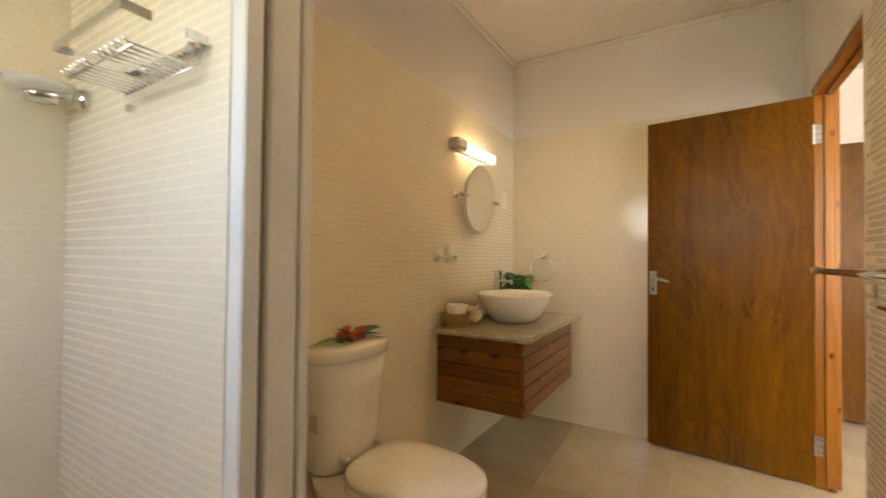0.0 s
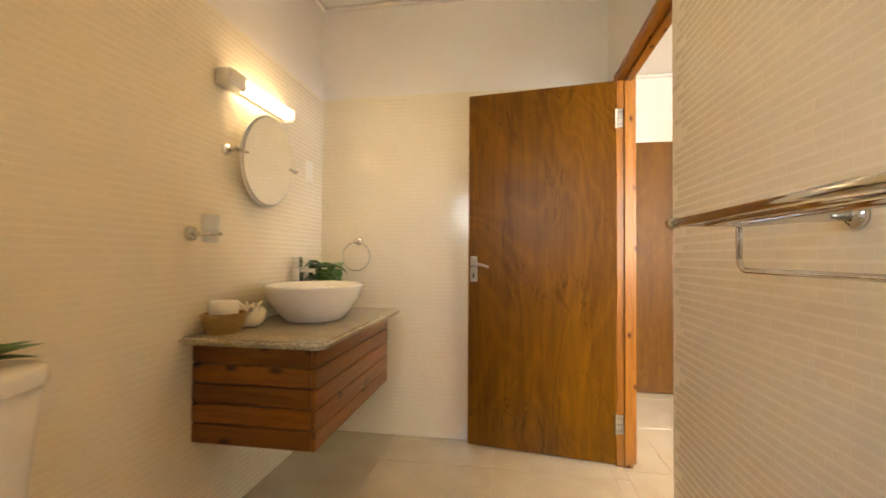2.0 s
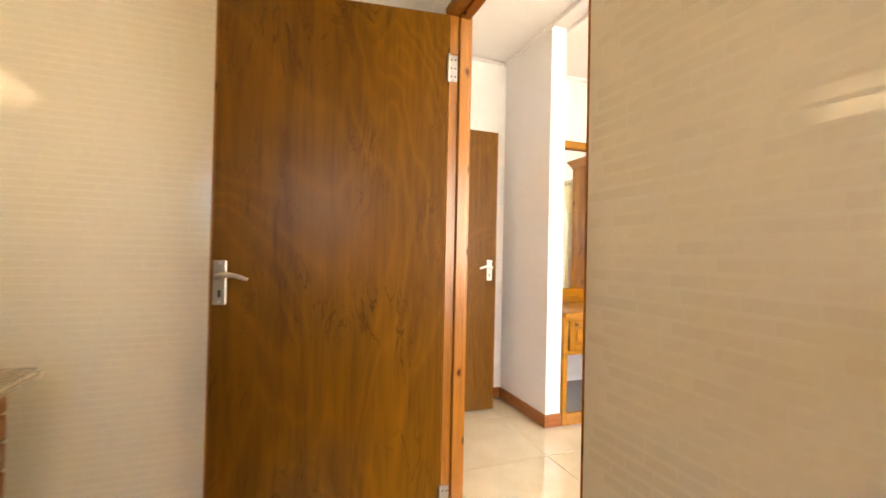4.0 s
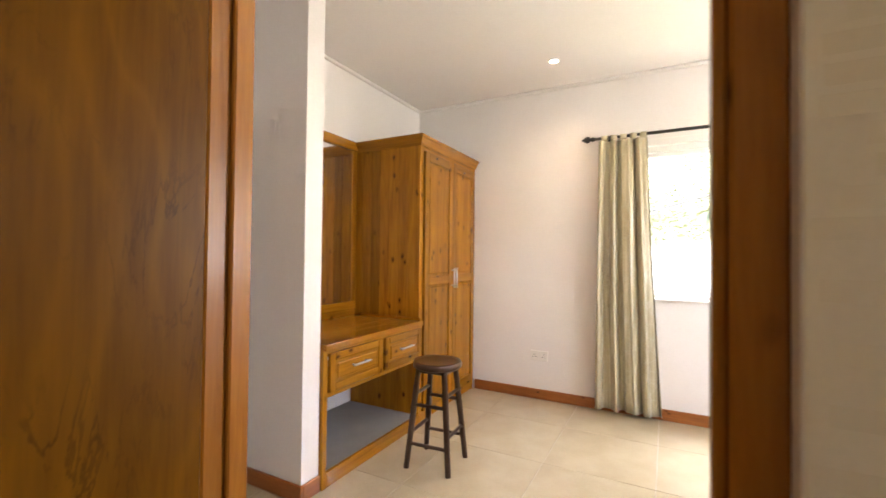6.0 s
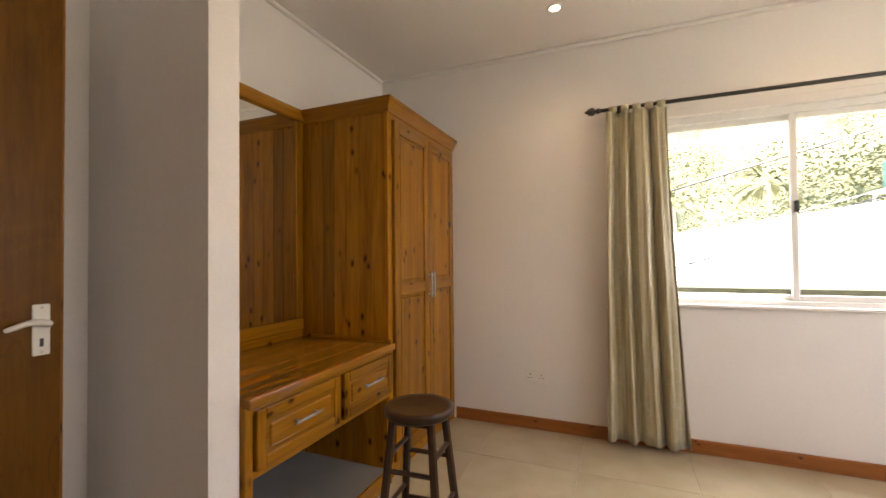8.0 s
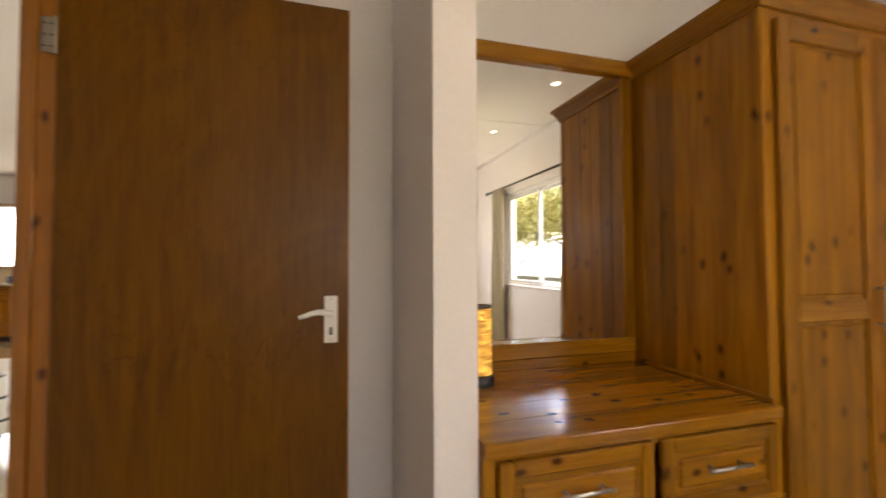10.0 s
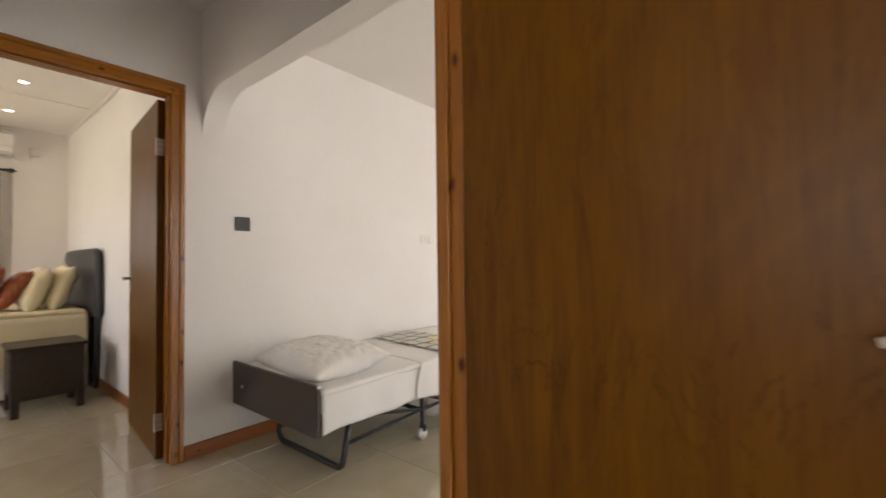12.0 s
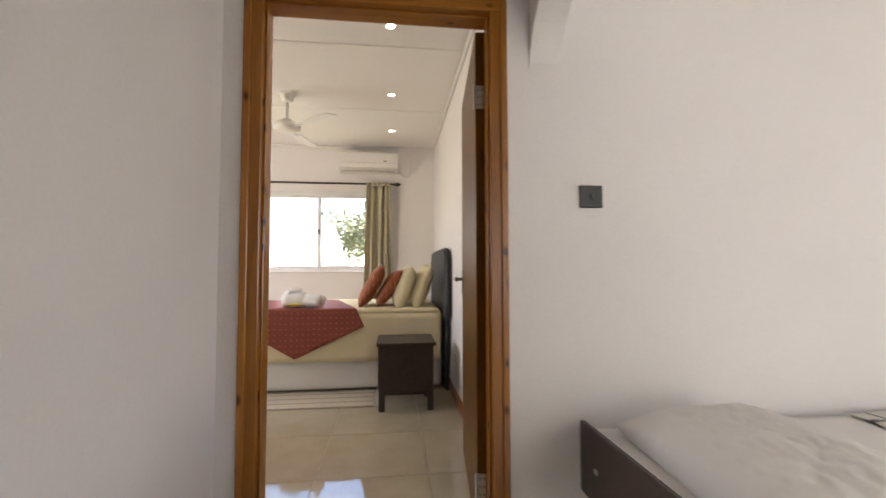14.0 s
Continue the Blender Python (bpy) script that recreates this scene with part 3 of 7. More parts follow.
# ---- doors ----
def door_frame(name, x0, x1, y0, y1, top, stop_x, label, architrave=(), set_back=0.0, j=0.046, w=0.072, st=0.012):
    """Lining of a doorway in a wall across x, with stops and, on the sides named, moulded architraves."""
    d = tagged(new(name), label, "door frame", kind="structure")
    box_part("jamb", (x0 + set_back, y0, 0, x1, y0 + j, top - j), M_FRAME, d, 0.004)
    box_part("jamb", (x0, y1 - j, 0, x1, y1, top - j), M_FRAME, d, 0.004)
    box_part("head", (x0, y0, top - j, x1, y1, top), M_FRAME_H, d, 0.004)
    s0, s1 = stop_x
    box_part("stop", (s0, y0 + j, 0, s1, y0 + j + st, top - j), M_FRAME, d, 0.003)
    box_part("stop", (s0, y1 - j - st, 0, s1, y1 - j, top - j), M_FRAME, d, 0.003)
    box_part("stop", (s0, y0 + j, top - j - st, s1, y1 - j, top - j), M_FRAME_H, d, 0.003)
    for ax, side in architrave:
        for k, (o0, o1, th) in enumerate(((-0.012, w * 0.55, 0.014), (w * 0.50, w, 0.022))):
            e = ax + side * th
            lo, hi = min(ax, e), max(ax, e)
            box_part("architrave", (lo, y0 + 0.030 - o1, 0, hi, y0 + 0.030 - o0, top - 0.030 + o0), M_FRAME, d, 0.004)
            box_part("architrave", (lo, y1 - 0.030 + o0, 0, hi, y1 - 0.030 + o1, top - 0.030 + o0), M_FRAME, d, 0.004)
            box_part("architrave", (lo, y0 + 0.030 - o1, top - 0.030 + o0, hi, y1 - 0.030 + o1, top - 0.030 + o1), M_FRAME_H, d, 0.004)
    return d


door_frame("door_frame_1", XE0, 0.068, DO_Y0, DO_Y1, DO_Z, (0.027, 0.0685), "reddish varnished pine door lining", (), 0.028)
box_part("reveal", (0.0685, DO_Y1 - 0.010, 0, XE1 - 0.002, DO_Y1, DO_Z), M_FRAME, bpy.data.objects["door_frame_1"], 0.002)
door_frame("door_frame_2", XD - 0.012, XE1 + 0.006, DB_Y0, DB_Y1, DO_Z, (0.02, 0.048), "reddish varnished pine door lining")
door_frame("door_frame_3", -2.226, XL + 0.006, D2_Y0, D2_Y1, D2_Z, (-2.17, -2.12), "reddish varnished pine door frame with moulded architrave", [(XL, 1)], 0.0, 0.036, 0.055, 0.008)


def lever(parent, x, z, side, mir, white=False, reach=0.096):
    """A door lever on its plate, on the leaf's face at y = side; mir is the way the lever points along x."""
    plate_y = side
    s = -1 if side <= 0 else 1
    mt = M_PLASTIC if white else M_NICKEL
    h = part("handle", box(bmesh.new(), x - 0.021, plate_y, z - 0.095, x + 0.021, plate_y + s * 0.007, z + 0.055, 0.003), mt, parent, "white metal lever handle" if white else "dull nickel lever handle")
    bm = bmesh.new()
    tube(bm, [(x, plate_y, z), (x, plate_y + s * 0.045, z)], 0.010, 12)
    pts = [(x + mir * reach * t, plate_y + s * 0.045, z + 0.008 * math.sin(t * 4.2)) for t in (0, 0.2, 0.4, 0.6, 0.8, 1.0)]
    tube(bm, pts, [0.0105, 0.010, 0.009, 0.0085, 0.008, 0.006], 10)
    part("lever", bm, mt, h, smooth=True)
    bm = bmesh.new()
    box(bm, x - 0.005, plate_y, z - 0.070, x + 0.005, plate_y + s * 0.0078, z - 0.045, 0.001)
    part("keyhole", bm, M_BLACKMETAL, h)
    bm = bmesh.new()
    for zz in (z + 0.045, z - 0.085):
        tube(bm, [(x, plate_y, zz), (x, plate_y + s * 0.0085, zz)], 0.0042, 8)
    part("screw", bm, M_STEEL, h)
    return h


def door(name, hinge, angle, width, height, material, label, lever_white=False, plate='near', both=True, inset=0.050):
    """A leaf built along +x from its hinge, 40 mm thick to +y, turned about the hinge."""
    d = thing(name, (0, 0, 0), label, "door", kind="structure")
    leaf = part("leaf", box(bmesh.new(), 0.0, 0.0, 0.008, width, 0.040, height, 0.0025), material, d)
    bm = box(bmesh.new(), width, 0.0, 0.008, width + 0.006, 0.040, height, 0.0015)
    part("lipping", bm, M_FRAME, d)
    lever(d, width - inset, 1.045, 0.0, -1, lever_white)
    if both:
        lever(d, width - inset, 1.045, 0.040, -1, lever_white)
    for z in (0.22, 1.84):
        if plate == 'edge':
            bm = box(bmesh.new(), -0.003, 0.004, z - 0.05, 0.0, 0.036, z + 0.05, 0.001)
            spots = [(-0.003, y, -0.0045, y) for y in (0.012, 0.028)]
            tube(bm, [(-0.004, 0.043, z - 0.052), (-0.004, 0.043, z + 0.052)], 0.006, 8)
        else:
            y, o = (0.0, -1) if plate == 'near' else (0.040, 1)
            bm = box(bmesh.new(), -0.034, y, z - 0.05, -0.002, y + o * 0.003, z + 0.05, 0.001)
            spots = [(x, y + o * 0.003, x, y + o * 0.0045) for x in (-0.026, -0.010)]
            tube(bm, [(0, y + o * 0.005, z - 0.052), (0, y + o * 0.005, z + 0.052)], 0.006, 8)
        hg = part("hinge", bm, M_NICKEL if lever_white else M_STEEL, d, "steel butt hinge")
        bm = bmesh.new()
        for zz in (-0.032, 0.0, 0.032):
            for q in spots:
                tube(bm, [(q[0], q[1], z + zz), (q[2], q[3], z + zz)], 0.0035, 6)
        part("screws", bm, M_BLACKMETAL, hg)
    d.matrix_basis = pose(*hinge, 0, 0, angle)
    return d


door("door_1", (-0.008, 0.036, 0), 171.8, 0.800, 2.045, M_VENEER, "open bathroom door with figured orange-brown varnished veneer", plate='far', inset=0.028)
door("door_2", (0.092, 1.292, 0), 0.0, 0.792, 2.045, M_VENEER2, "open bedroom door in plain brown varnished veneer", True)
door("door_3", (-2.213, 1.413, 0), 174.6, 0.84, 2.125, M_VENEER2, "open wooden door standing against the wall beyond it", plate='edge')


# ---- bathroom ----
def leaf_blade(bm, base, tip, width, droop, seg=6):
    """A pointed leaf between two points, folded along its rib and drooping."""
    base, tip = Vector(base), Vector(tip)
    d = tip - base
    side = d.cross(Vector((0, 0, 1)))
    side = side.normalized() if side.length > 1e-5 else Vector((1, 0, 0))
    rows = []
    for k in range(seg + 1):
        t = k / seg
        p = base + d * t + Vector((0, 0, -droop * t * t))
        w = width * math.sin(math.pi * min(0.02 + t * 0.97, 1)) ** 0.8
        rows.append([bm.verts.new(p - side * w + Vector((0, 0, 0.22 * w))), bm.verts.new(p), bm.verts.new(p + side * w + Vector((0, 0, 0.22 * w)))])
    for a, c in zip(rows, rows[1:]):
        for j in range(2):
            bm.faces.new((a[j], a[j + 1], c[j + 1], c[j]))
    return bm


def vanity():
    x0, x1, y0, y1 = XW, -1.262, -0.915, -0.010
    v = thing("vanity_cabinet", (x0 + 0.25, -0.46, 0.383), "wall-hung vanity cabinet of overlapping red-brown boards", "cabinet")
    box_part("carcass", (x0, y0 + 0.020, 0.388, x1 - 0.020, y1 - 0.020, 0.765), M_CEDAR_X, v)
    n, h = 5, 0.0760
    for k in range(n):
        z = 0.383 + k * h
        gap = 0.0035
        for nm, dims, mt in (("board", (x1 - 0.020, y0, z, x1, y1, z + h - gap), M_CEDAR_Y), ("board", (x0, y0, z, x1 - 0.020, y0 + 0.020, z + h - gap), M_CEDAR_X),
                             ("board", (x0, y1 - 0.020, z, x1 - 0.020, y1, z + h - gap), M_CEDAR_X)):
            box_part(nm, dims, mt, v, 0.005)
    # rounded granite slab
    bm = bmesh.new()
    sx1, sy0, sy1, r = -1.200, -0.985, 0.048, 0.05
    out = [(x0, sy0)]
    for cx, cy, a0 in ((sx1 - r, sy0 + r, -90), (sx1 - r, sy1 - r, 0)):
        for k in range(9):
            a = radians(a0 + 90 * k / 8)
            out.append((cx + r * math.cos(a), cy + r * math.sin(a)))
    out.append((x0, sy1))
    lo = [bm.verts.new((x, y, 0.765)) for x, y in out]
    f = bm.faces.new(lo)
    ext = bmesh.ops.extrude_face_region(bm, geom=[f])
    bmesh.ops.translate(bm, vec=(0, 0, 0.028), verts=[g for g in ext["geom"] if isinstance(g, bmesh.types.BMVert)])
    bmesh.ops.bevel(bm, geom=[e for e in bm.edges if abs(e.verts[0].co.z - e.verts[1].co.z) < 1e-6], offset=0.010, segments=3, affect='EDGES')
    slab = part("countertop", bm, M_GRANITE)
    tagged(slab, "speckled beige granite slab with rounded edge on the vanity", "countertop")


vanity()
TOP = 0.793


def basin():
    c = (-1.500, -0.435, TOP)
    b = thing("basin", c, "round white ceramic vessel basin on the granite slab", "basin")
    bm = bmesh.new()
    prof = [(0.02, 0.0), (0.118, 0.0), (0.128, 0.004), (0.165, 0.050), (0.197, 0.108), (0.212, 0.155), (0.214, 0.164), (0.210, 0.168), (0.204, 0.164), (0.195, 0.143), (0.168, 0.085), (0.12, 0.035), (0.05, 0.022), (0.02, 0.02)]
    lathe(bm, prof, c, 56, 1.05, 1.27)
    part("bowl", bm, M_CERAMIC, b, smooth=True)
    bm = bmesh.new()
    lathe(bm, [(0.002, 0.021), (0.022, 0.021), (0.024, 0.026), (0.02, 0.028), (0.002, 0.028)], c, 20)
    part("waste", bm, M_CHROME, b, "chrome waste", True)
    bm = bmesh.new()
    box(bm, -1.680, -0.575, TOP + 0.146, -1.665, -0.555, TOP + 0.156, 0.001)
    part("mark", bm, M_STEEL, b)
    f = thing("faucet", (-1.712, -0.215, TOP), "tall square chrome basin mixer tap", "tap")
    part("base_ring", lathe(bmesh.new(), [(0.001, 0.0), (0.032, 0.0), (0.032, 0.006), (0.026, 0.010), (0.001, 0.010)], (-1.712, -0.215, TOP), 24), M_CHROME, f, smooth=True)
    part("body", box(bmesh.new(), -1.735, -0.238, TOP + 0.008, -1.689, -0.192, TOP + 0.236, 0.004, 2), M_CHROME, f)
    bm = box(bmesh.new(), -1.690, -0.233, TOP + 0.212, -1.598, -0.197, TOP + 0.234, 0.004, 2)
    tube(bm, [(-1.612, -0.215, TOP + 0.214), (-1.612, -0.215, TOP + 0.204)], 0.011, 14)
    part("spout", bm, M_CHROME, f)
    bm = box(bmesh.new(), -1.733, -0.236, TOP + 0.240, -1.691, -0.194, TOP + 0.290, 0.004, 2)
    box(bm, -1.752, -0.232, TOP + 0.288, -1.692, -0.198, TOP + 0.297, 0.002)
    part("lever", bm, M_CHROME, f)


basin()


def greenery():
    p = thing("leaf_bunch", (-1.63, -0.08, TOP), "bunch of glossy green leaves on the slab behind the basin", "plant")
    for k in range(44):
        a = random.uniform(0, 2 * math.pi)
        r0, r1 = random.uniform(0, 0.03), random.uniform(0.10, 0.17)
        z0, z1 = TOP + 0.02, TOP + random.uniform(0.17, 0.305)
        bm = bmesh.new()
        dx, dy = math.cos(a), math.sin(a)
        dx, dy = max(dx, -0.55), max(dy, -0.45)
        leaf_blade(bm, (-1.63 + r0 * dx, -0.08 + r0 * dy, z1 - 0.05), (-1.63 + r1 * dx, -0.08 + r1 * dy * 0.95, z1), random.uniform(0.042, 0.066), random.uniform(0.03, 0.09))
        part("leaf", bm, M_LEAF, p, smooth=True)
    bm = bmesh.new()
    for k in range(7):
        a = k * 0.9
        tube(bm, [(-1.63, -0.08, TOP + 0.003), (-1.63 + 0.03 * math.cos(a), -0.08 + 0.03 * math.sin(a), TOP + 0.17)], 0.004, 6)
    part("stem", bm, M_LEAF, p)


greenery()


def basket():
    c = (-1.672, -0.862, TOP)
    b = thing("basket", c, "small woven straw basket holding a paper roll", "basket")
    bm = bmesh.new()
    for k in range(9):
        r = 0.054 + 0.020 * k / 8
        ring = [(c[0] + (r + 0.0022 * math.sin(j * 9.1 + k * 3.14)) * math.cos(j * 2 * math.pi / 40), c[1] + (r + 0.0022 * math.sin(j * 9.1 + k * 3.14)) * 1.15 * math.sin(j * 2 * math.pi / 40), c[2] + 0.006 + k * 0.0085) for j in range(41)]
        tube(bm, ring, 0.0052, 6, False)
    lathe(bm, [(0.002, 0.002), (0.052, 0.002), (0.052, 0.006), (0.002, 0.006)], c, 24, 1, 1.15)
    part("weave", bm, M_BASKET, b, smooth=True)
    r = thing("paper_roll", (c[0], c[1], TOP + 0.02), "white toilet paper roll lying in the straw basket", "paper roll")
    bm = bmesh.new()
    prof = [(0.020, 0.008), (0.047, 0.008), (0.050, 0.014), (0.054, 0.118), (0.051, 0.124), (0.020, 0.124), (0.019, 0.12), (0.019, 0.01), (0.020, 0.008)]
    lathe(bm, prof, c, 32, 1, 1, False)
    part("paper", bm, M_LINEN, r, smooth=True)
    s = thing("sea_shell", (-1.655, -0.715, TOP), "knobbly cream sea shell on the slab", "shell")
    bm = bmesh.new()
    cs = (-1.655, -0.715, TOP + 0.045)

    def sh(u, v):
        a, t = 2 * math.pi * u, math.pi * v
        r = 0.052 * (1 + 0.25 * math.sin(5 * a + 4 * t) * math.sin(t))
        return (cs[0] + r * math.sin(t) * math.cos(a), cs[1] + 1.25 * r * math.sin(t) * math.sin(a), cs[2] + 0.86 * r * math.cos(t))
    grid(bm, 26, 14, sh)
    for k in range(9):
        a = k * 0.7
        d = Vector((0.5 * math.cos(a), 0.9 * math.sin(a), 0.65 + 0.3 * math.sin(k * 2.3))).normalized()
        tube(bm, [Vector(cs) + d * 0.04, Vector(cs) + d * random.uniform(0.068, 0.085)], [0.013, 0.004], 7)
    bmesh.ops.remove_doubles(bm, verts=bm.verts, dist=1e-5)
    part("shell", bm, M_SHELL, s, smooth=True)


basket()


def wall_lamp():
    l = thing("wall_lamp", (XW, -0.59, 1.83), "white wall lamp with a glowing frosted tube over the mirror", "lamp")
    box_part("backplate", (XW, -0.80, 1.808, XW + 0.022, -0.315, 1.862), M_PLASTIC, l, 0.003)
    for y0, y1 in ((-0.825, -0.705), (-0.318, -0.295)):
        box_part("end_cap", (XW, y0, 1.797, XW + 0.078, y1, 1.866), M_PLASTIC, l, 0.012)
    bm = bmesh.new()
    tube(bm, [(XW + 0.045, -0.705, 1.835), (XW + 0.045, -0.318, 1.835)], 0.028, 20)
    part("diffuser", bm, M_LAMPGLOW, l, "glowing frosted tube", True)


wall_lamp()


def round_mirror():
    c, r = Vector((XW + 0.058, -0.505, 1.543)), 0.216
    m = thing("mirror", c, "round pivoting mirror on chrome wall mounts", "mirror")
    tilt = Matrix.Translation(c) @ Matrix.Rotation(radians(4), 4, 'Y') @ Matrix.Rotation(radians(90), 4, 'Y')
    t = bmesh.new()
    lathe(t, [(0.001, -0.009), (r - 0.004, -0.009), (r, -0.006), (r, 0.002), (r - 0.010, 0.0048), (0.001, 0.0048)], (0, 0, 0), 64)
    part("backing", join(bmesh.new(), t, tilt), M_STEEL, m, "satin steel mirror rim")
    t = bmesh.new()
    lathe(t, [(0.001, 0.0052), (r - 0.012, 0.0052), (r - 0.012, 0.0060), (0.001, 0.0060)], (0, 0, 0), 64)
    part("glass", join(bmesh.new(), t, tilt), M_MIRROR, m, "silvered mirror glass")
    for s in (-1, 1):
        y = c.y + s * (r + 0.022)
        bm = bmesh.new()
        tube(bm, [(XW, y, c.z), (XW + 0.014, y, c.z)], [0.026, 0.022], 20)
        tube(bm, [(XW + 0.010, y, c.z), (c.x + 0.004, y, c.z)], 0.008, 12)
        tube(bm, [(c.x, y - 0.012, c.z), (c.x, y + 0.012, c.z)], 0.011, 12)
        tube(bm, [(c.x + 0.008, y + s * 0.012, c.z), (c.x + 0.008, y - s * 0.055, c.z)], 0.006, 10)
        part("mount", bm, M_CHROME, m, "chrome pivot mount", True)


round_mirror()


def tumbler():
    t = thing("tumbler_holder", (XW, -0.94, 1.175), "chrome wall holder with a frosted glass tumbler", "holder")
    y = -0.94
    bm = bmesh.new()
    tube(bm, [(XW, y, 1.175), (XW + 0.016, y, 1.175)], [0.030, 0.026], 22)
    tube(bm, [(XW + 0.010, y, 1.175), (XW + 0.060, y, 1.175)], 0.010, 12)
    ring = [(XW + 0.092 + 0.034 * math.cos(a), y + 0.034 * math.sin(a), 1.175) for a in (2 * math.pi * k / 24 for k in range(25))]
    tube(bm, ring, 0.008, 8, False)
    part("bracket", bm, M_CHROME, t, smooth=True)
    bm = bmesh.new()
    lathe(bm, [(0.022, -0.04), (0.027, -0.04), (0.0315, 0.062), (0.0290, 0.062), (0.0245, -0.036), (0.001, -0.036)], (XW + 0.092, y, 1.182), 28, 1, 1, False)
    part("glass", bm, M_FROST, t, "frosted glass tumbler", True)


tumbler()


def towel_ring():
    t = thing("towel_ring", (-1.512, YR0, 1.19), "chrome towel ring on the tiled wall", "towel ring")
    bm = bmesh.new()
    tube(bm, [(-1.512, YR0, 1.190), (-1.512, YR0 - 0.014, 1.190)], [0.028, 0.024], 22)
    tube(bm, [(-1.512, YR0 - 0.010, 1.190), (-1.512, YR0 - 0.052, 1.190)], 0.009, 12)
    tube(bm, [(-1.512, YR0 - 0.046, 1.198), (-1.512, YR0 - 0.046, 1.172)], 0.012, 12)
    part("mount", bm, M_CHROME, t, smooth=True)
    bm = bmesh.new()
    R = 0.088
    tube(bm, [(-1.512 + R * math.sin(a), YR0 - 0.046 + 0.004 * math.cos(a), 1.182 - R + R * math.cos(a)) for a in (2 * math.pi * k / 48 for k in range(49))], 0.0052, 8, False)
    part("ring", bm, M_CHROME, t, smooth=True)


towel_ring()


def socket(name, label, c, normal, w, h, material, kind="double"):
    """A wall plate with rocker or socket holes; normal is +x, -x or -y."""
    s = thing(name, c, label, "socket" if "socket" in name else "switch")
    n = Vector(normal)
    u = Vector((0, 0, 1)).cross(n)
    c = Vector(c)

    def blk(nm, du, dz, ww, hh, d0, d1, mt, bev=0.002):
        p, q = c + u * (du - ww / 2) + n * d0 + Vector((0, 0, dz - hh / 2)), c + u * (du + ww / 2) + n * d1 + Vector((0, 0, dz + hh / 2))
        return part(nm, box(bmesh.new(), min(p.x, q.x), min(p.y, q.y), p.z, max(p.x, q.x), max(p.y, q.y), q.z, bev), mt, s)
    blk("plate", 0, 0, w, h, 0, 0.010, material, 0.003)
    if kind == "double":
        for k in (-1, 1):
            for du, dz, ww, hh in ((0, 0.012, 0.006, 0.010), (-0.011, -0.010, 0.008, 0.005), (0.011, -0.010, 0.008, 0.005)):
                blk("pin_hole", k * w * 0.27 + du, dz, ww, hh, 0.010, 0.0106, M_BLACKPLASTIC, 0.0)
            blk("rocker", k * w * 0.08, 0.022, 0.010, 0.016, 0.010, 0.013, material, 0.001)
    elif kind == "shaver":
        for k in range(4):
            blk("rocker", 0, h * (-0.33 + 0.22 * k), w * 0.5, h * 0.12, 0.010, 0.0125, material, 0.001)
            blk("slot", w * 0.12, h * (-0.33 + 0.22 * k), 0.004, 0.008, 0.0125, 0.0132, M_STEEL, 0.0)
    else:
        blk("rocker", 0, 0, 0.014, 0.024, 0.010, 0.015, material, 0.002)
    return s


socket("light_switch", "white plastic shaver socket plate on the wall beside the mirror", (XW, 0.0, 1.597), (1, 0, 0), 0.078, 0.128, M_PLASTIC, "shaver")


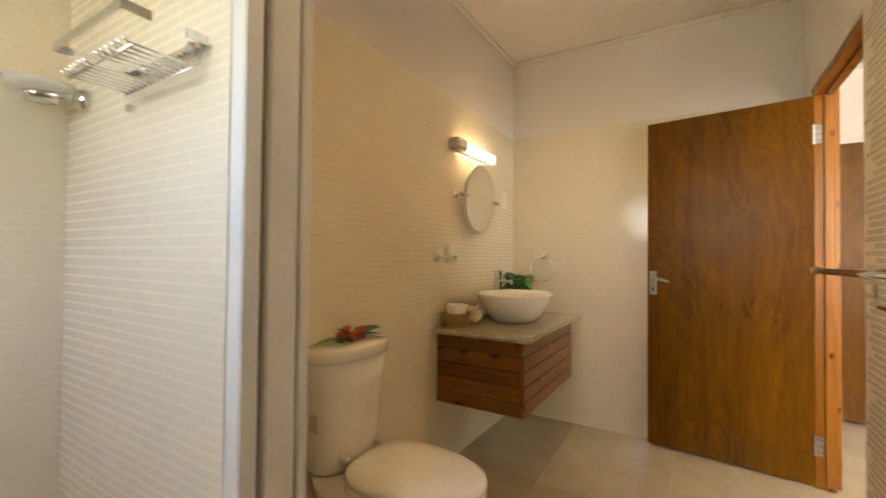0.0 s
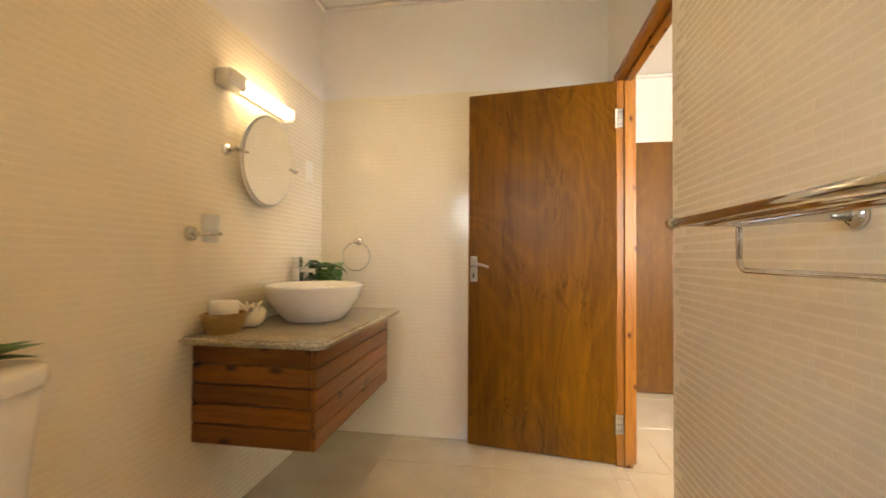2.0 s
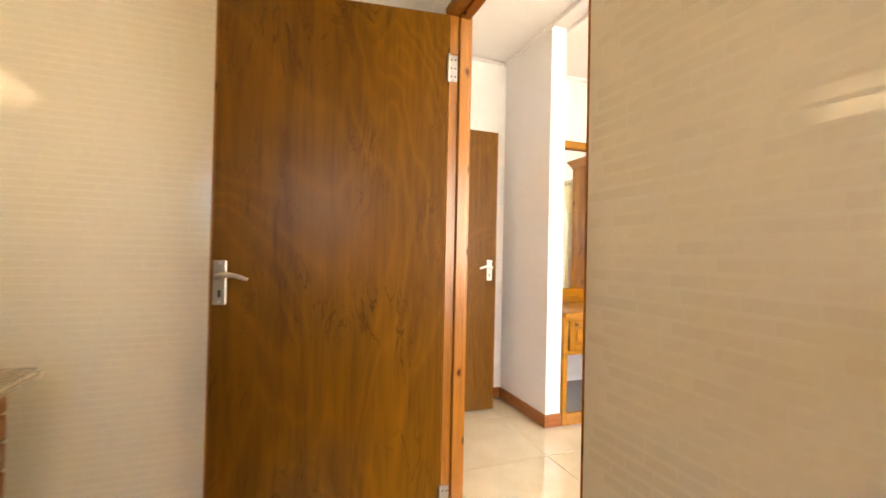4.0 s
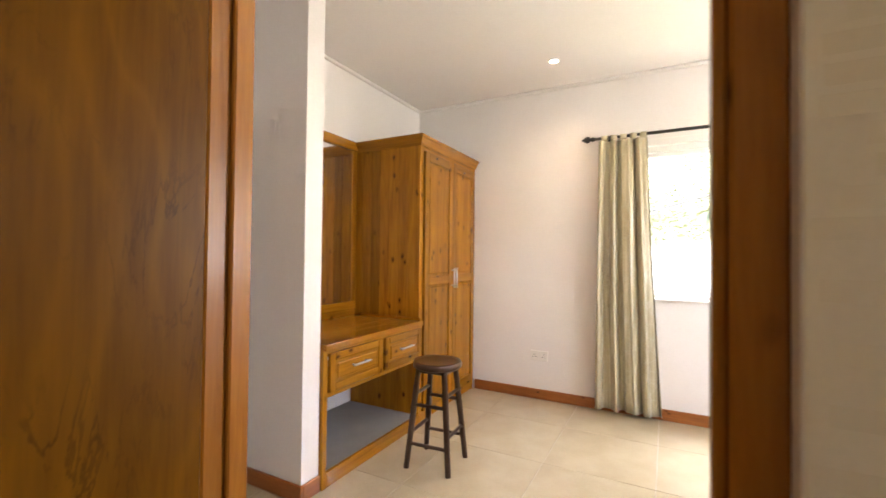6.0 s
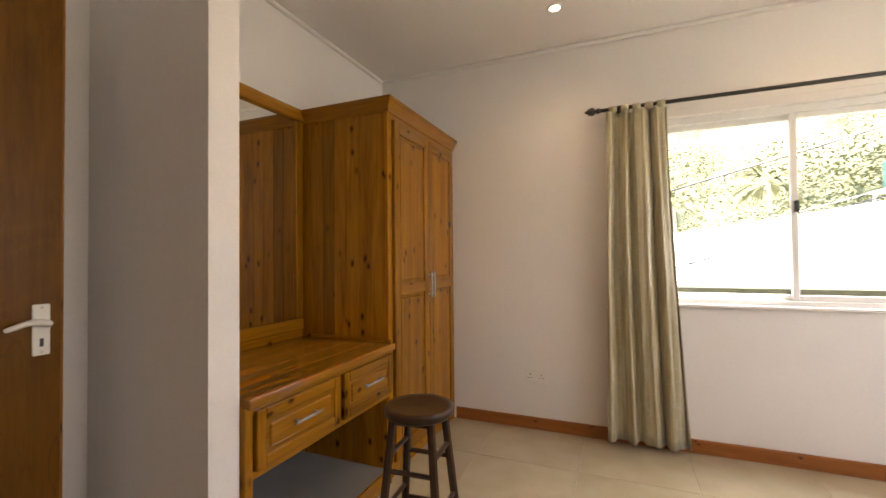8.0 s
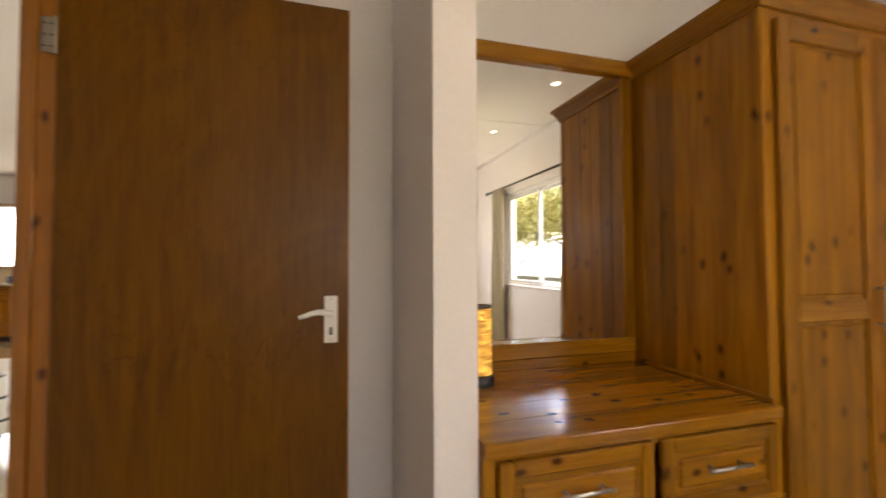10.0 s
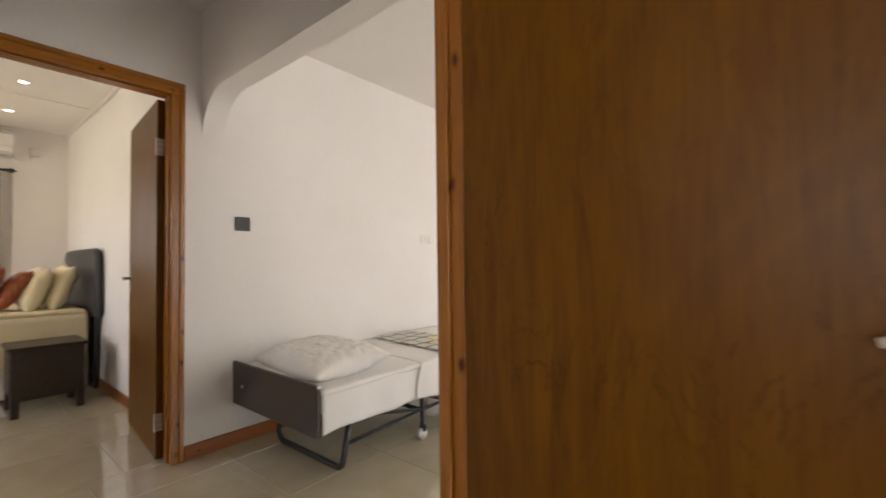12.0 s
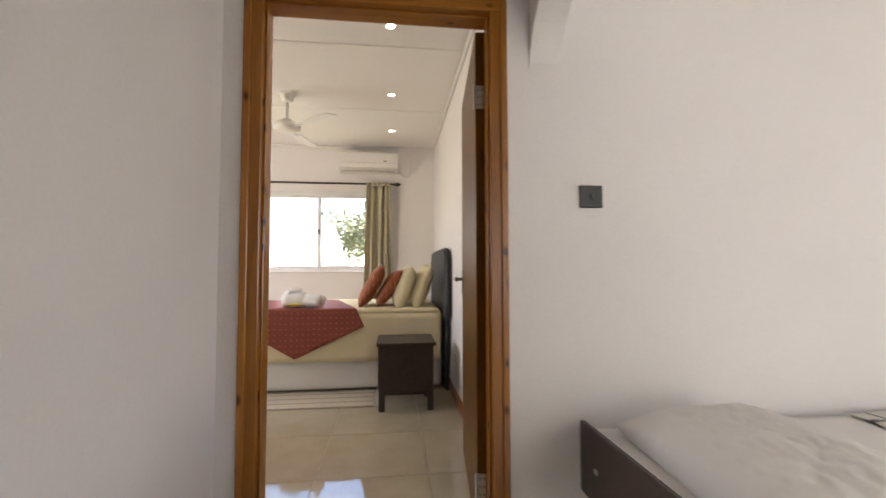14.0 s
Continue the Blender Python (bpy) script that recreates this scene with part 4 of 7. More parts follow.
def toilet():
    cy = -1.703
    t = thing("toilet", (-1.45, cy, 0), "white ceramic close-coupled toilet with the lid closed", "toilet")

    def shell(x0, x1, half0, half1, z0, z1, bulge, bm=None):
        bm = bm or bmesh.new()
        n = 40

        def ringat(z, k, grow):
            pts = []
            half = half0 + (half1 - half0) * k
            xf = x1 - 0.03 * (1 - k)
            for j in range(n):
                a = 2 * math.pi * j / n
                ex = 3.2
                cx, sy = math.cos(a), math.sin(a)
                px = abs(cx) ** (2 / ex) * (1 if cx > 0 else -1)
                py = abs(sy) ** (2 / ex) * (1 if sy > 0 else -1)
                mid, hx = (x0 + xf) / 2, (xf - x0) / 2
                X = mid + px * hx * grow
                if px > 0:
                    X += bulge * (1 - py * py)
                pts.append((X, cy + py * half * grow, z))
            return pts
        return bm, ringat, n

    # cistern
    bm, ringat, n = shell(XW + 0.004, -1.60, 0.150, 0.180, 0.40, 0.80, 0.030)
    rings = [[bm.verts.new(p) for p in ringat(0.40 + 0.40 * k, k, 0.94 if k == 0 else 1.0)] for k in (0, 0.04, 0.25, 0.5, 0.75, 1.0)]
    for a, c in zip(rings, rings[1:]):
        for j in range(n):
            bm.faces.new((a[j], a[(j + 1) % n], c[(j + 1) % n], c[j]))
    bm.faces.new(rings[0][::-1])
    bm.faces.new(rings[-1])
    part("cistern", bm, M_CERAMIC, t, smooth=True)
    bm, ringat, n = shell(XW + 0.002, -1.592, 0.187, 0.187, 0.80, 0.845, 0.030)
    rings = [[bm.verts.new(p) for p in ringat(z, 1, g)] for z, g in ((0.803, 0.985), (0.806, 1.0), (0.832, 1.0), (0.842, 0.985), (0.846, 0.95))]
    for a, c in zip(rings, rings[1:]):
        for j in range(n):
            bm.faces.new((a[j], a[(j + 1) % n], c[(j + 1) % n], c[j]))
    bm.faces.new(rings[0][::-1])
    bm.faces.new(rings[-1])
    part("cistern_lid", bm, M_CERAMIC, t, smooth=True)

    def oval(k, z, x_back, x_front, half, m=44):
        pts = []
        for j in range(m):
            a = 2 * math.pi * j / m
            cx, sy = math.cos(a), math.sin(a)
            e = 2.3 if cx > 0 else 3.0
            px = abs(cx) ** (2 / e) * (1 if cx > 0 else -1)
            py = abs(sy) ** (2 / e) * (1 if sy > 0 else -1)
            mid, hx = (x_back + x_front) / 2, (x_front - x_back) / 2
            pts.append((mid + px * hx, cy + py * half * (1 - 0.10 * (px + 1) / 2), z))
        return pts

    def loft(rows, name, mt=M_CERAMIC):
        bm = bmesh.new()
        rings = [[bm.verts.new(p) for p in r] for r in rows]
        m = len(rings[0])
        for a, c in zip(rings, rings[1:]):
            for j in range(m):
                bm.faces.new((a[j], a[(j + 1) % m], c[(j + 1) % m], c[j]))
        bm.faces.new(rings[0][::-1])
        bm.faces.new(rings[-1])
        return part(name, bm, mt, t, smooth=True)
    loft([oval(0, z, xb, xf, h) for z, xb, xf, h in ((0.0, -1.72, -1.26, 0.115), (0.03, -1.72, -1.27, 0.11), (0.16, -1.73, -1.28, 0.115), (0.28, -1.74, -1.20, 0.16), (0.36, -1.75, -1.135, 0.185), (0.398, -1.755, -1.12, 0.19))], "bowl")
    loft([oval(0, z, xb, xf, h) for z, xb, xf, h in ((0.400, -1.575, -1.110, 0.190), (0.405, -1.578, -1.104, 0.195), (0.422, -1.578, -1.104, 0.195), (0.427, -1.575, -1.108, 0.191))], "seat", M_CERAMIC)
    loft([oval(0, z, xb, xf, h) for z, xb, xf, h in ((0.4295, -1.575, -1.108, 0.190), (0.434, -1.580, -1.101, 0.196), (0.452, -1.578, -1.106, 0.192), (0.464, -1.560, -1.135, 0.172), (0.470, -1.50, -1.22, 0.10))], "lid")
    part("badge", box(bmesh.new(), -1.690, cy - 0.1685, 0.560, -1.645, cy - 0.1600, 0.625, 0.003), M_STEEL, t, "small grey metal badge")
    for o in (-0.09, 0.09):
        part("lid_hinge", tube(bmesh.new(), [(-1.62, cy + o, 0.46), (-1.575, cy + o, 0.46)], 0.012, 12), M_PLASTIC, t, smooth=True)
    f = thing("flower_spray", (-1.69, -1.72, 0.846), "red flowers with green leaves lying on the cistern", "flowers")
    for k, (dx, dy, ln_, lift) in enumerate(((0.02, -1, 0.17, 0.0), (0.05, 1, 0.16, 0.02), (0.5, 0.8, 0.15, 0.0), (0.3, 1, 0.12, 0.035), (0.6, -0.8, 0.11, 0.0), (-0.2, 0.9, 0.12, 0.03), (0.0, -0.6, 0.09, 0.045), (0.6, 0.5, 0.10, 0.01))):
        bm = bmesh.new()
        c = (-1.685, -1.675 + 0.02 * dy, 0.864)
        leaf_blade(bm, c, (c[0] + ln_ * dx * 0.6, c[1] + ln_ * dy, 0.868 + lift), 0.024 + 0.004 * (k % 3), 0.010)
        part("leaf", bm, M_LEAF, f, smooth=True)
    for cx, cy_, cz in ((-1.675, -1.735, 0.872), (-1.655, -1.70, 0.868), (-1.665, -1.655, 0.870), (-1.68, -1.61, 0.876), (-1.69, -1.69, 0.886)):
        bm = bmesh.new()
        for k in range(26):
            a, e = k * 2.4, 0.15 + 1.25 * ((k * 0.618) % 1)
            r = random.uniform(0.024, 0.034)
            leaf_blade(bm, (cx, cy_, cz - 0.008), (cx + r * math.cos(a) * math.cos(e), cy_ + r * math.sin(a) * math.cos(e), cz + r * math.sin(e) * 0.9), 0.0085, 0.004, 4)
        tube(bm, [(cx, cy_, 0.850), (cx, cy_, cz + 0.012)], [0.010, 0.006], 7)
        part("bloom", bm, M_RED, f, smooth=True)


toilet()


def towel_rack():
    r = thing("towel_rack", (XE0, -1.9, 1.15), "chrome towel shelf with a lower rail on the tiled wall", "towel rack")
    y0, y1, z = -2.25, -1.578, 1.154
    for y in (-1.585, -2.21):
        bm = bmesh.new()
        tube(bm, [(XE0 - 0.003, y, 1.166), (XE0 - 0.012, y, 1.166), (XE0 - 0.020, y, 1.166)], [0.023, 0.021, 0.012], 24)
        tube(bm, [(XE0 - 0.015, y, 1.166), (-0.10, y, 1.163), (-0.18, y, z), (-0.288, y, z)], [0.010, 0.009, 0.007, 0.005], 12)
        part("bracket", bm, M_CHROME, r, "chrome wall bracket", True)
    for x, rad in ((-0.292, 0.0070), (-0.243, 0.0055), (-0.190, 0.0055)):
        part("bar", tube(bmesh.new(), [(x, y0, z), (x, y1, z)], rad, 12), M_CHROME, r, smooth=True)
    for y in (y0, y1):
        part("end_cap", tube(bmesh.new(), [(-0.292, y - 0.012, z), (-0.292, y + 0.010, z)], 0.0095, 14), M_CHROME, r, smooth=True)
    lx, ly = -0.188, -1.577
    pts = [(lx, ly, z), (lx, ly, 1.097)]
    for k in range(7):
        a = math.pi / 2 * k / 6
        pts.append((lx, ly - 0.022 * (1 - math.cos(a)), 1.097 - 0.022 * math.sin(a)))
    pts += [(lx, -2.195, 1.075), (lx, -2.212, 1.084), (lx, -2.215, z)]
    part("lower_rail", tube(bmesh.new(), pts, 0.0050, 10), M_CHROME, r, smooth=True)


towel_rack()


def shower_fittings():
    # aluminium profiles that take the shower screen at the wall's end
    p = thing("shower_profile", (-1.27, -2.36, 0), "white aluminium uprights at the end of the shower wall", "shower frame")
    for y0, y1, x0, x1 in ((-2.432, -2.392, -1.278, -1.235), (-2.372, -2.300, -1.278, -1.243), (-2.290, -2.262, -1.278, -1.247)):
        box_part("upright", (x0, y0, 0.01, x1, y1, 2.25), M_WHITEMETAL, p, 0.004)
    box_part("seal", (-1.278, -2.392, 0.01, -1.258, -2.372, 2.25), M_PANEL, p, 0.002)
    YS = -2.436
    s = thing("soap_basket", (-1.49, YS, 1.540), "chrome wire soap basket on the shower wall", "basket")
    bx0, bx1, by, zf, zr = -1.640, -1.345, YS - 0.148, 1.538, 1.592

    def band(nm, pts):
        """A flat chrome band on edge along a line of plan points."""
        bm = bmesh.new()
        for (xa, ya), (xb, yb) in zip(pts, pts[1:]):
            box(bm, min(xa, xb) - 0.002, min(ya, yb) - 0.002, zr - 0.009, max(xa, xb) + 0.002, max(ya, yb) + 0.002, zr + 0.009, 0.001)
        return part(nm, bm, M_CHROME, s)
    band("rim", [(bx0, by), (bx1, by), (bx1, by + 0.045)])
    band("rim", [(bx1, YS - 0.042), (bx1, YS - 0.004), (bx0, YS - 0.004)])
    band("rim", [(bx0, YS - 0.004), (bx0, by)])
    for grp in (0, 1):
        for k in range(6):
            x = bx0 + 0.014 + k * 0.0215 + grp * 0.160
            part("wire", tube(bmesh.new(), [(x, YS - 0.008, zr - 0.004), (x, YS - 0.012, zf + 0.010), (x, YS - 0.022, zf), (x, by + 0.018, zf), (x, by + 0.008, zf + 0.006)], 0.0028, 6), M_CHROME, s, smooth=True)
    for y in (by + 0.022, YS - 0.026):
        part("cross_wire", tube(bmesh.new(), [(bx0 + 0.008, y, zf - 0.004), (bx1 - 0.008, y, zf - 0.004)], 0.0030, 6), M_CHROME, s, smooth=True)
    for x in (-1.60, -1.40):
        part("fixing", tube(bmesh.new(), [(x, YS + 0.003, zr), (x, YS - 0.010, zr)], 0.012, 14), M_CHROME, s, smooth=True)
    part("hook", tube(bmesh.new(), [(-1.66, YS + 0.003, 1.515), (-1.66, YS - 0.012, 1.515)], 0.009, 12), M_CHROME, s, smooth=True)
    dx, dy, dz = -1.985, YS - 0.078, 1.582
    d = thing("soap_dish", (dx, YS, dz), "frosted glass soap dish on a chrome wall arm", "soap dish")
    bm = bmesh.new()
    tube(bm, [(-1.928, YS, dz), (-1.928, YS - 0.010, dz), (-1.928, YS - 0.022, dz)], [0.030, 0.030, 0.022], 22)
    tube(bm, [(-1.928, YS - 0.015, dz), (-1.940, YS - 0.050, dz), (dx + 0.030, dy, dz)], 0.009, 12)
    lathe(bm, [(0.020, -0.012), (0.034, -0.012), (0.034, 0.014), (0.020, 0.014)], (dx, dy, dz), 22)
    part("arm", bm, M_CHROME, d, smooth=True)
    bm = bmesh.new()
    lathe(bm, [(0.010, 0.0), (0.050, 0.001), (0.068, 0.012), (0.074, 0.026), (0.070, 0.026), (0.062, 0.014), (0.046, 0.006), (0.010, 0.005)], (dx, dy, dz + 0.008), 32)
    part("dish", bm, M_FROST, d, smooth=True)


shower_fittings()


# ---- ceiling downlights ----
def downlight(x, y, group):
    d = thing("downlight", (x, y, H), "small round recessed ceiling spot, switched on", "downlight", group)
    bm = bmesh.new()
    lathe(bm, [(0.030, -0.003), (0.044, -0.005), (0.047, -0.001), (0.047, 0.0), (0.030, 0.0)], (x, y, H), 24, 1, 1, False)
    part("trim_ring", bm, M_PLASTIC, d, smooth=True)
    bm = bmesh.new()
    lathe(bm, [(0.001, -0.002), (0.031, -0.002), (0.031, -0.0005), (0.001, -0.0005)], (x, y, H), 20)
    part("lens", bm, M_SPOTGLOW, d, "glowing lens")
    return d


SPOTS = [("bathroom spots", -1.12, -0.62), ("bathroom spots", -0.95, -1.55), ("bathroom spots", -0.95, -2.45),
         ("bedroom spots", 2.67, 0.045), ("bedroom spots", 2.68, -1.285), ("bedroom spots", 1.10, 0.045), ("bedroom spots", 1.10, -1.285),
         ("second bedroom spots", -3.175, 1.005), ("second bedroom spots", -4.273, 1.005), ("second bedroom spots", -5.29, 1.005),
         ("living room spots", -2.73, 5.50), ("living room spots", -2.75, 6.58), ("living room spots", -4.39, 7.52), ("living room spots", -1.18, 3.75)]
for g, x, y in SPOTS:
    downlight(x, y, g)


def spot_lamp(name, x, y, watts, color):
    d = bpy.data.lights.new(name, 'SPOT')
    d.energy, d.color, d.spot_size, d.spot_blend, d.shadow_soft_size = watts, color, radians(135), 0.9, 0.03
    ob = new(name, d)
    ob.matrix_world = look((x, y, H - 0.015), (x, y, 0))


for (g, x, y), watts in zip(SPOTS[:3], (0.80, 0.95, 1.35)):
    spot_lamp("bathroom_spot_light", x, y, watts, (1.0, 0.66, 0.28) if y > -1 else WARM)
for g, x, y in SPOTS[3:7]:
    spot_lamp("bedroom_spot_light", x, y, 2.0, (1.0, 0.72, 0.42))

for g, x, y in SPOTS[10:13]:
    spot_lamp("kitchen_spot_light", x, y, 8.0, (1.0, 0.74, 0.46))


# ---- bedroom ----
def raised_panel(name, x0, x1, z0, z1, y, material_frame, material_panel, parent, rail=0.055, t=0.022):
    """A framed front facing -y: stiles, rails and a raised field."""
    d = part(name, box(bmesh.new(), x0 + rail * 0.9, y + 0.008, z0 + rail * 0.9, x1 - rail * 0.9, y + t, z1 - rail * 0.9, 0.001), material_panel, parent)
    for dims in ((x0, y, z0, x0 + rail, y + t, z1), (x1 - rail, y, z0, x1, y + t, z1)):
        part("stile", box(bmesh.new(), *dims, 0.004), M_PINE_Z, d)
    for dims in ((x0 + rail, y, z0, x1 - rail, y + t, z0 + rail), (x0 + rail, y, z1 - rail, x1 - rail, y + t, z1)):
        part("rail", box(bmesh.new(), *dims, 0.004), M_PINE_X, d)
    f = rail + 0.018
    if x1 - x0 > 2.4 * f and z1 - z0 > 2.4 * f:
        part("field", box(bmesh.new(), x0 + f, y + 0.002, z0 + f, x1 - f, y + 0.012, z1 - f, 0.007), material_panel, d)
    return d


def bar_handle(parent, a, b, out):
    a, b, out = Vector(a), Vector(b), Vector(out)
    bm = bmesh.new()
    d = (b - a).normalized()
    tube(bm, [a + out, b + out], 0.0055, 10)
    for p in (a + d * 0.02, b - d * 0.02):
        tube(bm, [p, p + out], 0.0045, 8)
    return part("handle", bm, M_STEEL, parent, "brushed steel bar handle", True)


WX0, WX1, WY0, WY1, WH = 2.180, 3.160, 0.900, 1.515, 2.055


def wardrobe():
    w = thing("wardrobe", (2.67, 1.2, 0), "tall two-door wardrobe of varnished knotty honey pine with a crown moulding", "wardrobe")
    n = 7
    for k in range(n):
        y0, y1 = WY0 + 0.02 + k * (WY1 - WY0 - 0.02) / n, WY0 + 0.02 + (k + 1) * (WY1 - WY0 - 0.02) / n
        part("plank", box(bmesh.new(), WX0, y0 + 0.0006, 0.0, WX0 + 0.020, y1 - 0.0006, WH, 0.0012), M_PINE_Z, w)
    box_part("side", (WX1 - 0.02, WY0 + 0.02, 0, WX1, WY1, WH), M_PINE_Z, w)
    box_part("top", (WX0, WY0, WH, WX1, WY1, WH + 0.012), M_PINE_X, w)
    box_part("back", (WX0 + 0.02, WY1 - 0.008, 0.02, WX1 - 0.02, WY1, WH), M_PINE_Z, w)
    box_part("stile", (WX0 - 0.004, WY0 - 0.004, 0, WX0 + 0.045, WY0 + 0.0195, WH), M_PINE_Z, w)
    box_part("stile", (WX1 - 0.035, WY0 - 0.004, 0, WX1 + 0.002, WY0 + 0.0195, WH), M_PINE_Z, w)
    box_part("plinth", (WX0 + 0.045, WY0 + 0.002, 0, WX1 - 0.035, WY0 + 0.019, 0.075), M_PINE_X, w)
    box_part("head_rail", (WX0 + 0.045, WY0 + 0.0, WH - 0.045, WX1 - 0.035, WY0 + 0.019, WH), M_PINE_X, w)
    # sloping crown moulding on the front and the exposed side, mitred at the corner
    prof = [(0.002, WH - 0.014), (0.010, WH - 0.014), (0.014, WH + 0.002), (0.034, WH + 0.036), (0.044, WH + 0.046), (0.046, WH + 0.060), (0.040, WH + 0.064), (-0.010, WH + 0.064)]

    def mould(ends, mt):
        bm = bmesh.new()
        rows = [[bm.verts.new(e(o, z)) for o, z in prof] for e in ends]
        for a, b in zip(prof, prof[1:] + prof[:1]):
            p, q = prof.index(a), prof.index(b)
            bm.faces.new((rows[0][p], rows[0][q], rows[1][q], rows[1][p]))
        bm.faces.new(rows[0])
        bm.faces.new(rows[1][::-1])
        part("crown", bm, mt, w)
    mould((lambda o, z: (WX0 - o, WY0 - o, z), lambda o, z: (WX1 + 0.008, WY0 - o, z)), M_PINE_X)
    mould((lambda o, z: (WX0 - o, WY0 - o, z), lambda o, z: (WX0 - o, WY1, z)), M_PINE_Y)
    mid = 2.685
    for x0, x1, hx in ((WX0 + 0.047, mid - 0.002, mid - 0.022), (mid + 0.002, WX1 - 0.037, mid + 0.022)):
        d = part("door", box(bmesh.new(), x0 + 0.05, WY0 - 0.010, 0.085, x1 - 0.05, WY0 - 0.004, WH - 0.052, 0.001), M_PINE_Z, w)
        for dims in ((x0, WY0 - 0.022, 0.080, x0 + 0.062, WY0 - 0.001, WH - 0.048), (x1 - 0.062, WY0 - 0.022, 0.080, x1, WY0 - 0.001, WH - 0.048)):
            part("stile", box(bmesh.new(), *dims, 0.004), M_PINE_Z, d)
        for z0, z1 in ((0.080, 0.160), (1.005, 1.075), (WH - 0.118, WH - 0.048)):
            part("rail", box(bmesh.new(), x0 + 0.062, WY0 - 0.022, z0, x1 - 0.062, WY0 - 0.001, z1, 0.004), M_PINE_X, d)
        for z0, z1 in ((0.175, 0.990), (1.090, WH - 0.133)):
            part("panel", box(bmesh.new(), x0 + 0.075, WY0 - 0.016, z0, x1 - 0.075, WY0 - 0.006, z1, 0.006), M_PINE_Z, d)
        bar_handle(d, (hx, WY0 - 0.022, 0.965), (hx, WY0 - 0.022, 1.130), (0, -0.028, 0))


wardrobe()
DX0, DX1, DY0 = 1.190, 2.172, 0.880


def dresser():
    d = thing("dressing_table", (1.68, 1.2, 0), "built-in honey pine dressing table with two drawers and an open base", "dressing table")
    for k in range(5):
        y0 = DY0 - 0.010 + k * 0.129
        part("top_board", box(bmesh.new(), DX0, y0 + 0.0005, 0.728, DX1, y0 + 0.1285, 0.757, 0.002), M_PINE_X, d)
    part("front_edge", box(bmesh.new(), DX0 - 0.002, DY0 - 0.028, 0.722, DX1 + 0.002, DY0 - 0.010, 0.759, 0.006, 2), M_PINE_X, d)
    box_part("side_panel", (DX0, DY0 - 0.006, 0, DX0 + 0.035, 1.515, 0.728), M_PINE_Z, d)
    box_part("side_panel", (DX1 - 0.012, DY0 + 0.02, 0, DX1, 1.515, 0.728), M_PINE_Z, d)
    box_part("rail", (DX0 + 0.035, DY0, 0.690, DX1 - 0.012, DY0 + 0.02, 0.728), M_PINE_X, d)
    box_part("rail", (DX0 + 0.035, DY0, 0.470, DX1 - 0.012, DY0 + 0.02, 0.500), M_PINE_X, d)
    box_part("drawer_bottom", (DX0 + 0.035, DY0 + 0.02, 0.480, DX1 - 0.012, 1.40, 0.490), M_PINE_X, d)
    for x0, x1, h0, h1 in ((DX0 + 0.040, 1.695, 1.391, 1.541), (1.722, DX1 - 0.014, 1.866, 2.018)):
        f = raised_panel("drawer", x0, x1, 0.500, 0.706, DY0 - 0.020, M_PINE_X, M_PINE_X, d, 0.042)
        bar_handle(f, (h0, DY0 - 0.018, 0.612), (h1, DY0 - 0.018, 0.612), (0, -0.026, 0))
    box_part("base_rail", (DX0 + 0.035, DY0 - 0.004, 0, DX1 - 0.002, DY0 + 0.018, 0.080), M_PINE_X, d)
    box_part("base_shelf", (DX0 + 0.035, DY0 + 0.018, 0.058, DX1 - 0.012, 1.515, 0.074), M_PANEL, d, 0.002, "dull grey base board")
    box_part("upstand", (DX0, 1.490, 0.757, DX1, 1.512, 0.800), M_PINE_X, d)
    box_part("upstand", (DX1 - 0.004, DY0, 0.757, DX1 + 0.006, 1.490, 0.775), M_PINE_X, d)
    m = thing("wall_mirror", (1.68, 1.51, 0.80), "large wall mirror in a honey pine frame over the dressing table", "mirror")
    box_part("rail", (DX0, 1.478, 0.800, DX1, 1.516, 0.868), M_PINE_X, m, 0.006)
    box_part("rail", (DX0, 1.470, 2.052, DX1 + 0.004, 1.516, 2.122), M_PINE_X, m, 0.006)
    for x0, x1 in ((DX0, DX0 + 0.055), (DX1 - 0.058, DX1)):
        box_part("stile", (x0, 1.480, 0.868, x1, 1.516, 2.052), M_PINE_Z, m, 0.006)
    box_part("glass", (DX0 + 0.050, 1.494, 0.860, DX1 - 0.052, 1.500, 2.056), M_MIRROR, m, 0.0, "silvered mirror glass")
    l = thing("table_lamp", (1.365, 1.345, 0.757), "slim cylinder lamp with a glowing woven shade on a black foot", "lamp")
    c = (1.365, 1.345, 0.757)
    part("foot", lathe(bmesh.new(), [(0.001, 0), (0.050, 0), (0.052, 0.004), (0.052, 0.036), (0.047, 0.040), (0.001, 0.040)], c, 28), M_BLACKPLASTIC, l, "black lamp foot", True)
    part("shade", lathe(bmesh.new(), [(0.041, 0.041), (0.043, 0.045), (0.043, 0.283), (0.041, 0.287), (0.038, 0.283), (0.038, 0.045)], c, 32, 1, 1, False), M_TABLELAMP, l, "glowing woven shade", True)
    part("rim", lathe(bmesh.new(), [(0.042, 0.281), (0.0445, 0.281), (0.0445, 0.291), (0.039, 0.291), (0.039, 0.281)], c, 28, 1, 1, False), M_BLACKPLASTIC, l, smooth=True)


dresser()


